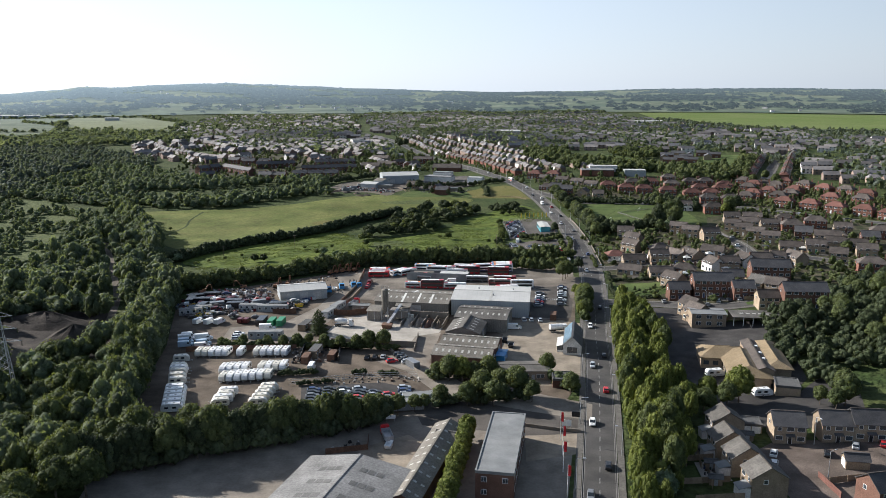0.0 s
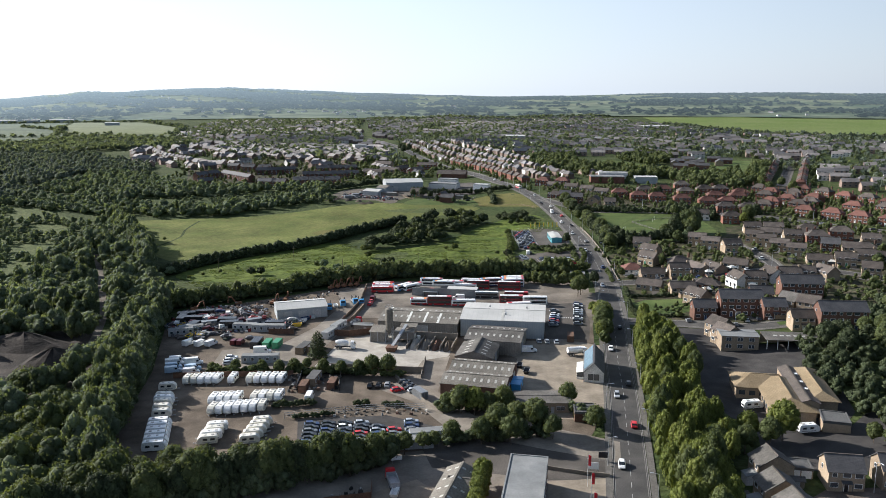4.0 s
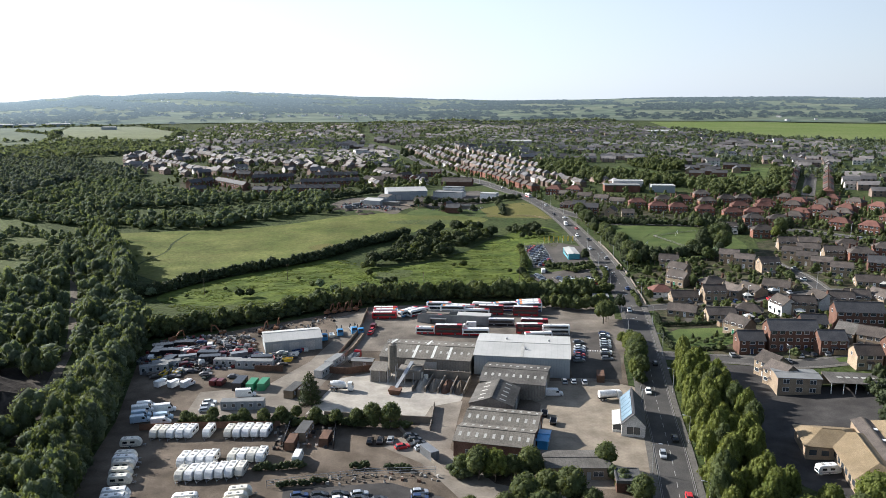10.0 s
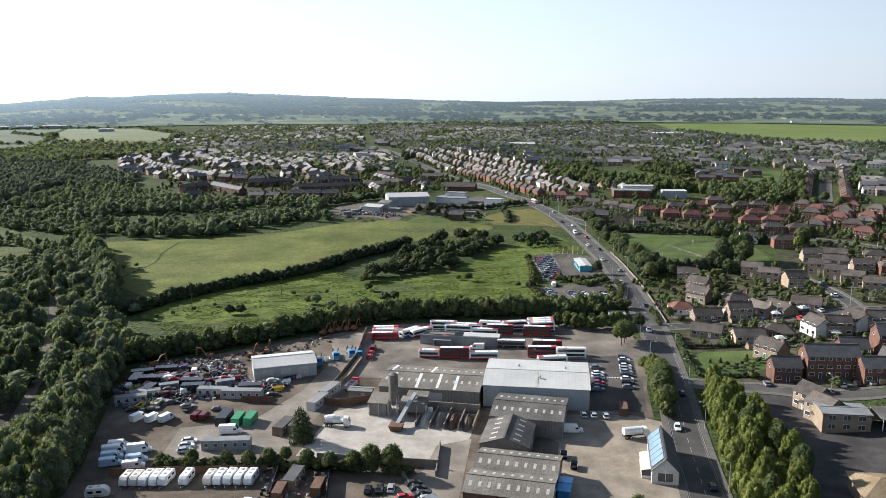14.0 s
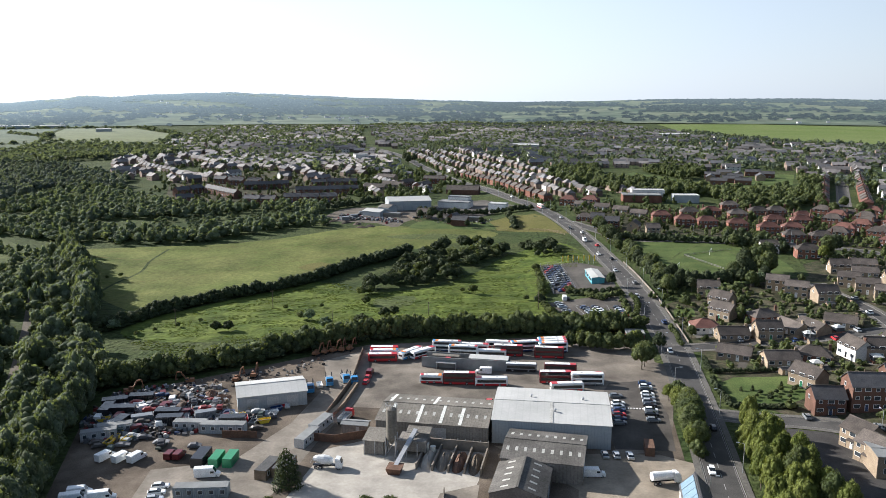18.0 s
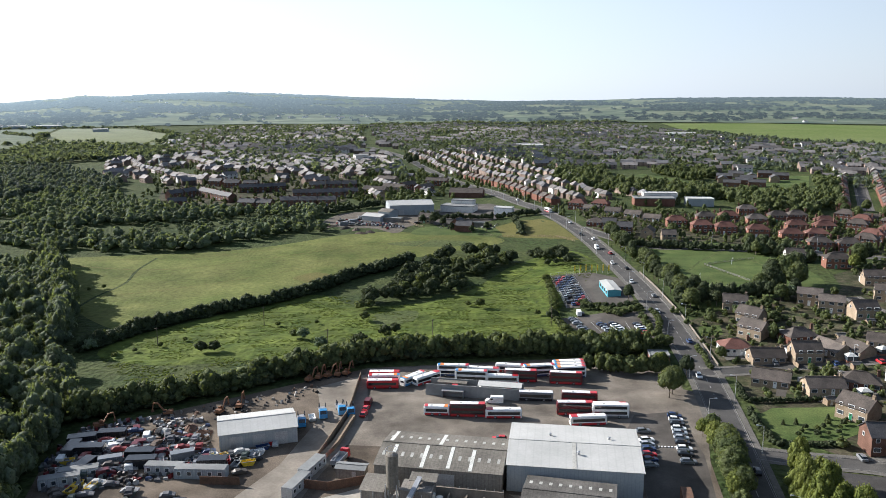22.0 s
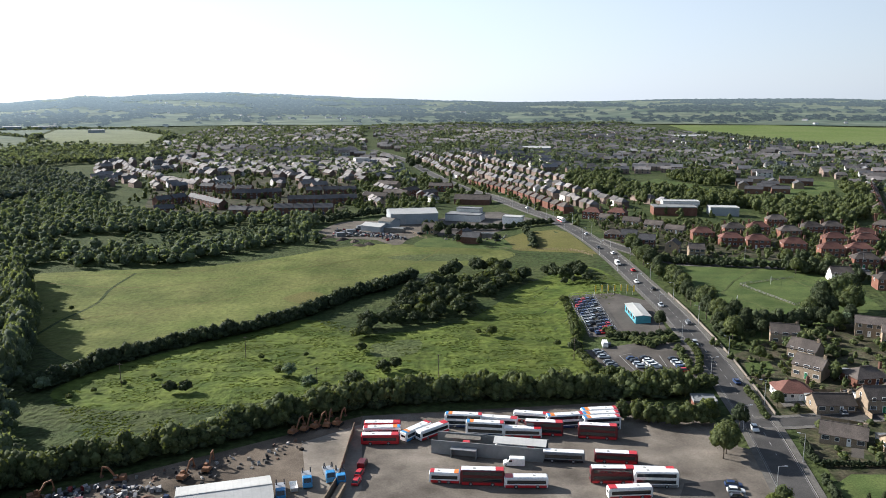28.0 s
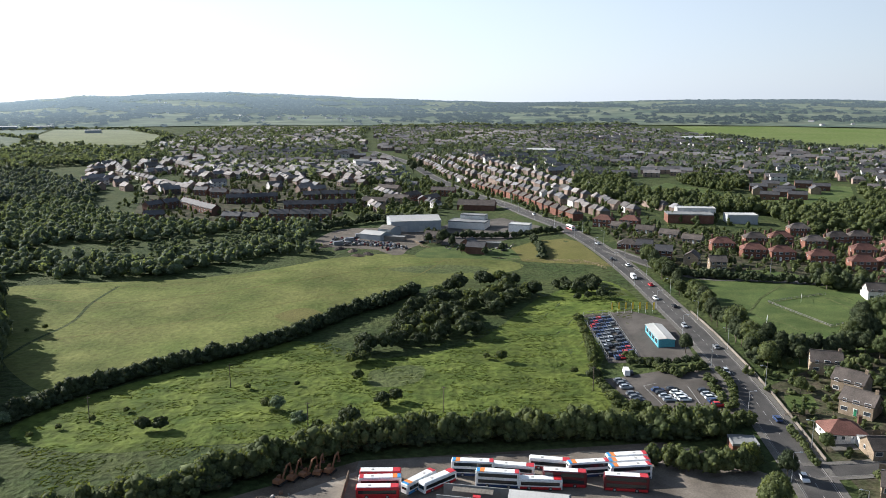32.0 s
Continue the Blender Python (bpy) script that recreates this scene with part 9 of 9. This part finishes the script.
# rough clumps of tall grass
def tussocks(name, poly, gap, size, mat, label, keep=None):
    spots = scatter(poly, gap, keep)
    k = len(spots)
    c = np.array([(x, y, ground(x, y)) for x, y in spots])
    a = rng.uniform(0, 6.283, (k, 3))
    out = []
    for j in range(3):
        t = np.stack([np.cos(a[:, j]), np.sin(a[:, j]), np.zeros(k)], 1) * size * rng.uniform(0.6, 1.4, (k, 1))
        up = np.stack([rng.normal(0, 0.35, k), rng.normal(0, 0.35, k), np.ones(k)], 1) * size * rng.uniform(0.1, 0.24, (k, 1))
        out.append(np.stack([c - t, c + t, c + t * 0.7 + up, c - t * 0.7 + up], 1))
    return tagged(new(name, cards_mesh(name, np.concatenate(out), mat)), label, "grass", kind="stuff")


MEADOW = [(-116, 436), (-100, 470), (-62, 500), (-40, 520), (-4, 500), (40, 540), (64, 588), (96, 600), (104, 560), (88, 524), (70, 490), (62, 436), (0, 432), (-50, 428), (-90, 400)]
tussocks("meadow_tussocks", MEADOW, 1.6, 0.85, M["tuft"], "clumps of tall meadow grass", lambda x, y: noise.noise(Vector((x / 14, y / 5, 1))) > 0.0)
tussocks("field_tussocks", [(-158, 522), (-200, 596), (-176, 620), (-80, 640), (-10, 672), (58, 655), (14, 606), (-46, 532), (-112, 474)], 4.5, 0.5, M["tuft"], "scattered dull tufts on the grazed field", lambda x, y: noise.noise(Vector((x / 20, y / 9, 2))) > 0.08)


# ---- the town beyond ----
far_hills()


def far_houses(name, spots, label):
    """Small gabled houses too far off to count."""
    g = Geo()
    for x, y, a, w, kind in spots:
        z, c, s = ground(x, y), math.cos(a), math.sin(a)
        d, e, r = (8.0, 5.0, 2.8) if w > 12 else (7.2, 4.7, 2.5)
        h = 2.6 if (int(x * 3 + y) % 5 < 3 and w < 12) else 0.0

        def at(px, py, pz):
            return (x + px * c - py * s, y + px * s + py * c, z + pz)

        g.use(kind)
        g.add([at(-w / 2, -d / 2, -1), at(w / 2, -d / 2, -1), at(w / 2, d / 2, -1), at(-w / 2, d / 2, -1), at(-w / 2, -d / 2, e), at(w / 2, -d / 2, e), at(w / 2, d / 2, e), at(-w / 2, d / 2, e), at(-w / 2, 0, e + (0 if h else r)), at(w / 2, 0, e + (0 if h else r))], [(0, 1, 5, 4), (2, 3, 7, 6), (1, 2, 6, 9, 5), (3, 0, 4, 8, 7)])
        g.use(3 + (kind + int(x)) % 3)
        o = 0.4
        g.add([at(-w / 2 - o, -d / 2 - o, e - 0.2), at(w / 2 + o, -d / 2 - o, e - 0.2), at(w / 2 + o - h, 0, e + r + 0.1), at(-w / 2 - o + h, 0, e + r + 0.1), at(w / 2 + o, d / 2 + o, e - 0.2), at(-w / 2 - o, d / 2 + o, e - 0.2)], [(0, 1, 2, 3), (3, 2, 4, 5)] + ([(1, 4, 2), (0, 3, 5)] if h else []))
        g.use(6)
        for k in range(3):
            for zz in (1.0, 3.6):
                px = -w / 2 + (k + 0.5) * w / 3
                g.add([at(px - 0.8, -d / 2 - 0.06, zz), at(px + 0.8, -d / 2 - 0.06, zz), at(px + 0.8, -d / 2 - 0.06, zz + 1.2), at(px - 0.8, -d / 2 - 0.06, zz + 1.2)], [(0, 1, 2, 3)])
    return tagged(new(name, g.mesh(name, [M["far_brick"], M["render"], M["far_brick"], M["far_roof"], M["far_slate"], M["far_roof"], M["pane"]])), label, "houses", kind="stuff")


def town(poly, gap, seed, tilt):
    out = []
    for x, y in scatter(poly, gap, lambda x, y: noise.noise(Vector((x / 160, y / 160, seed))) > -0.42, 0.42):
        a = tilt + 0.9 * noise.noise(Vector((x / 260, y / 260, seed + 3)))
        if abs(noise.noise(Vector((x / 70, y / 120, seed + 8)))) > 0.05:
            out.append((x, y, a, float(rng.uniform(9, 18)), int(rng.choice([0, 0, 1, 2, 2, 0, 2, 1]))))
    return out


RIGHT_TOWN = [(175, 1000), (235, 1040), (420, 970), (380, 720), (390, 560), (520, 640), (900, 1080), (960, 1150), (745, 1250), (615, 1350), (596, 1490), (572, 1760), (560, 2300), (-90, 2300), (-60, 1800), (-40, 1500), (20, 1330), (70, 1290), (150, 1100)]
LEFT_TOWN = [(-70, 1090), (10, 960), (-5, 1120), (-20, 1290), (-70, 1490), (-100, 2000), (-100, 2300), (-480, 2300), (-470, 1950), (-420, 1600), (-370, 1330), (-240, 1150), (-180, 1085)]
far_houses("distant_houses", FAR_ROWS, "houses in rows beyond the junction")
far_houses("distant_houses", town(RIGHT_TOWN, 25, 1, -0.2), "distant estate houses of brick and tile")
far_houses("distant_houses", town(LEFT_TOWN, 27, 2, -0.5), "distant terraces and houses, greyed in colour for haze")
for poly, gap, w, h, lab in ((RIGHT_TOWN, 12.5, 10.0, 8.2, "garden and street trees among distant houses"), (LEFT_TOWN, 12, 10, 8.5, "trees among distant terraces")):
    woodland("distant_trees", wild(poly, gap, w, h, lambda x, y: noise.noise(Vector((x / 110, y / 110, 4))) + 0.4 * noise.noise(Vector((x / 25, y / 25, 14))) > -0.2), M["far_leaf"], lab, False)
FAR_WOODS = [
    ([(-700, 1200), (-430, 1160), (-340, 1290), (-390, 1480), (-560, 1500), (-660, 1440), (-850, 1400), (-900, 1250)], 12, 15),
    ([(-90, 2300), (560, 2300), (640, 2340), (640, 2420), (-100, 2420)], 17, 24),
    ([(420, 560), (620, 640), (960, 1060), (1020, 1150), (1300, 1100), (1000, 700)], 18, 20),
    ([(570, 1760), (592, 1500), (612, 1362), (744, 1256), (930, 1186), (936, 1200), (752, 1272), (632, 1374), (610, 1506), (588, 1764)], 7, 10),
]
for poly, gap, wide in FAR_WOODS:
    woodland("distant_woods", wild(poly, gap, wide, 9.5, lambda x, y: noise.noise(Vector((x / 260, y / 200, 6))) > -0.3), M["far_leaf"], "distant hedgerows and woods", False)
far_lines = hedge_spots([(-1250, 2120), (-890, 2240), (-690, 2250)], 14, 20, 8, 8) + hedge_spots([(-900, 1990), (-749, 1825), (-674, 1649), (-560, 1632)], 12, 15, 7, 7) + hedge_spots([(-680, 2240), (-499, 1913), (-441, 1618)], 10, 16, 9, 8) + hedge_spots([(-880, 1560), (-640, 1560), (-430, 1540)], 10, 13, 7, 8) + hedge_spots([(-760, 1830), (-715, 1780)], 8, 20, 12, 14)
woodland("distant_hedges", far_lines, M["far_leaf"], "distant hedgerows between pastures, leaves paled for haze", False, "hedge")
for x, y, a, w, d in ((-1040, 2270, 20, 110, 30), (-930, 2290, 18, 60, 24), (-720, 2080, 14, 34, 18), (523, 1640, 8, 60, 26), (190, 1350, -10, 40, 24)):
    shed("distant_warehouse", "long low white warehouse in the distance", x, y, a, w, d, 7, 1.5, "white_sheet", "pale_clad")


# ---- clear the patterns that were only copied ----
for root in [r for roots in TREES.values() for r in roots] + list(KINDS.values()):
    for ob in (*root.children_recursive, root):
        bpy.data.objects.remove(ob)
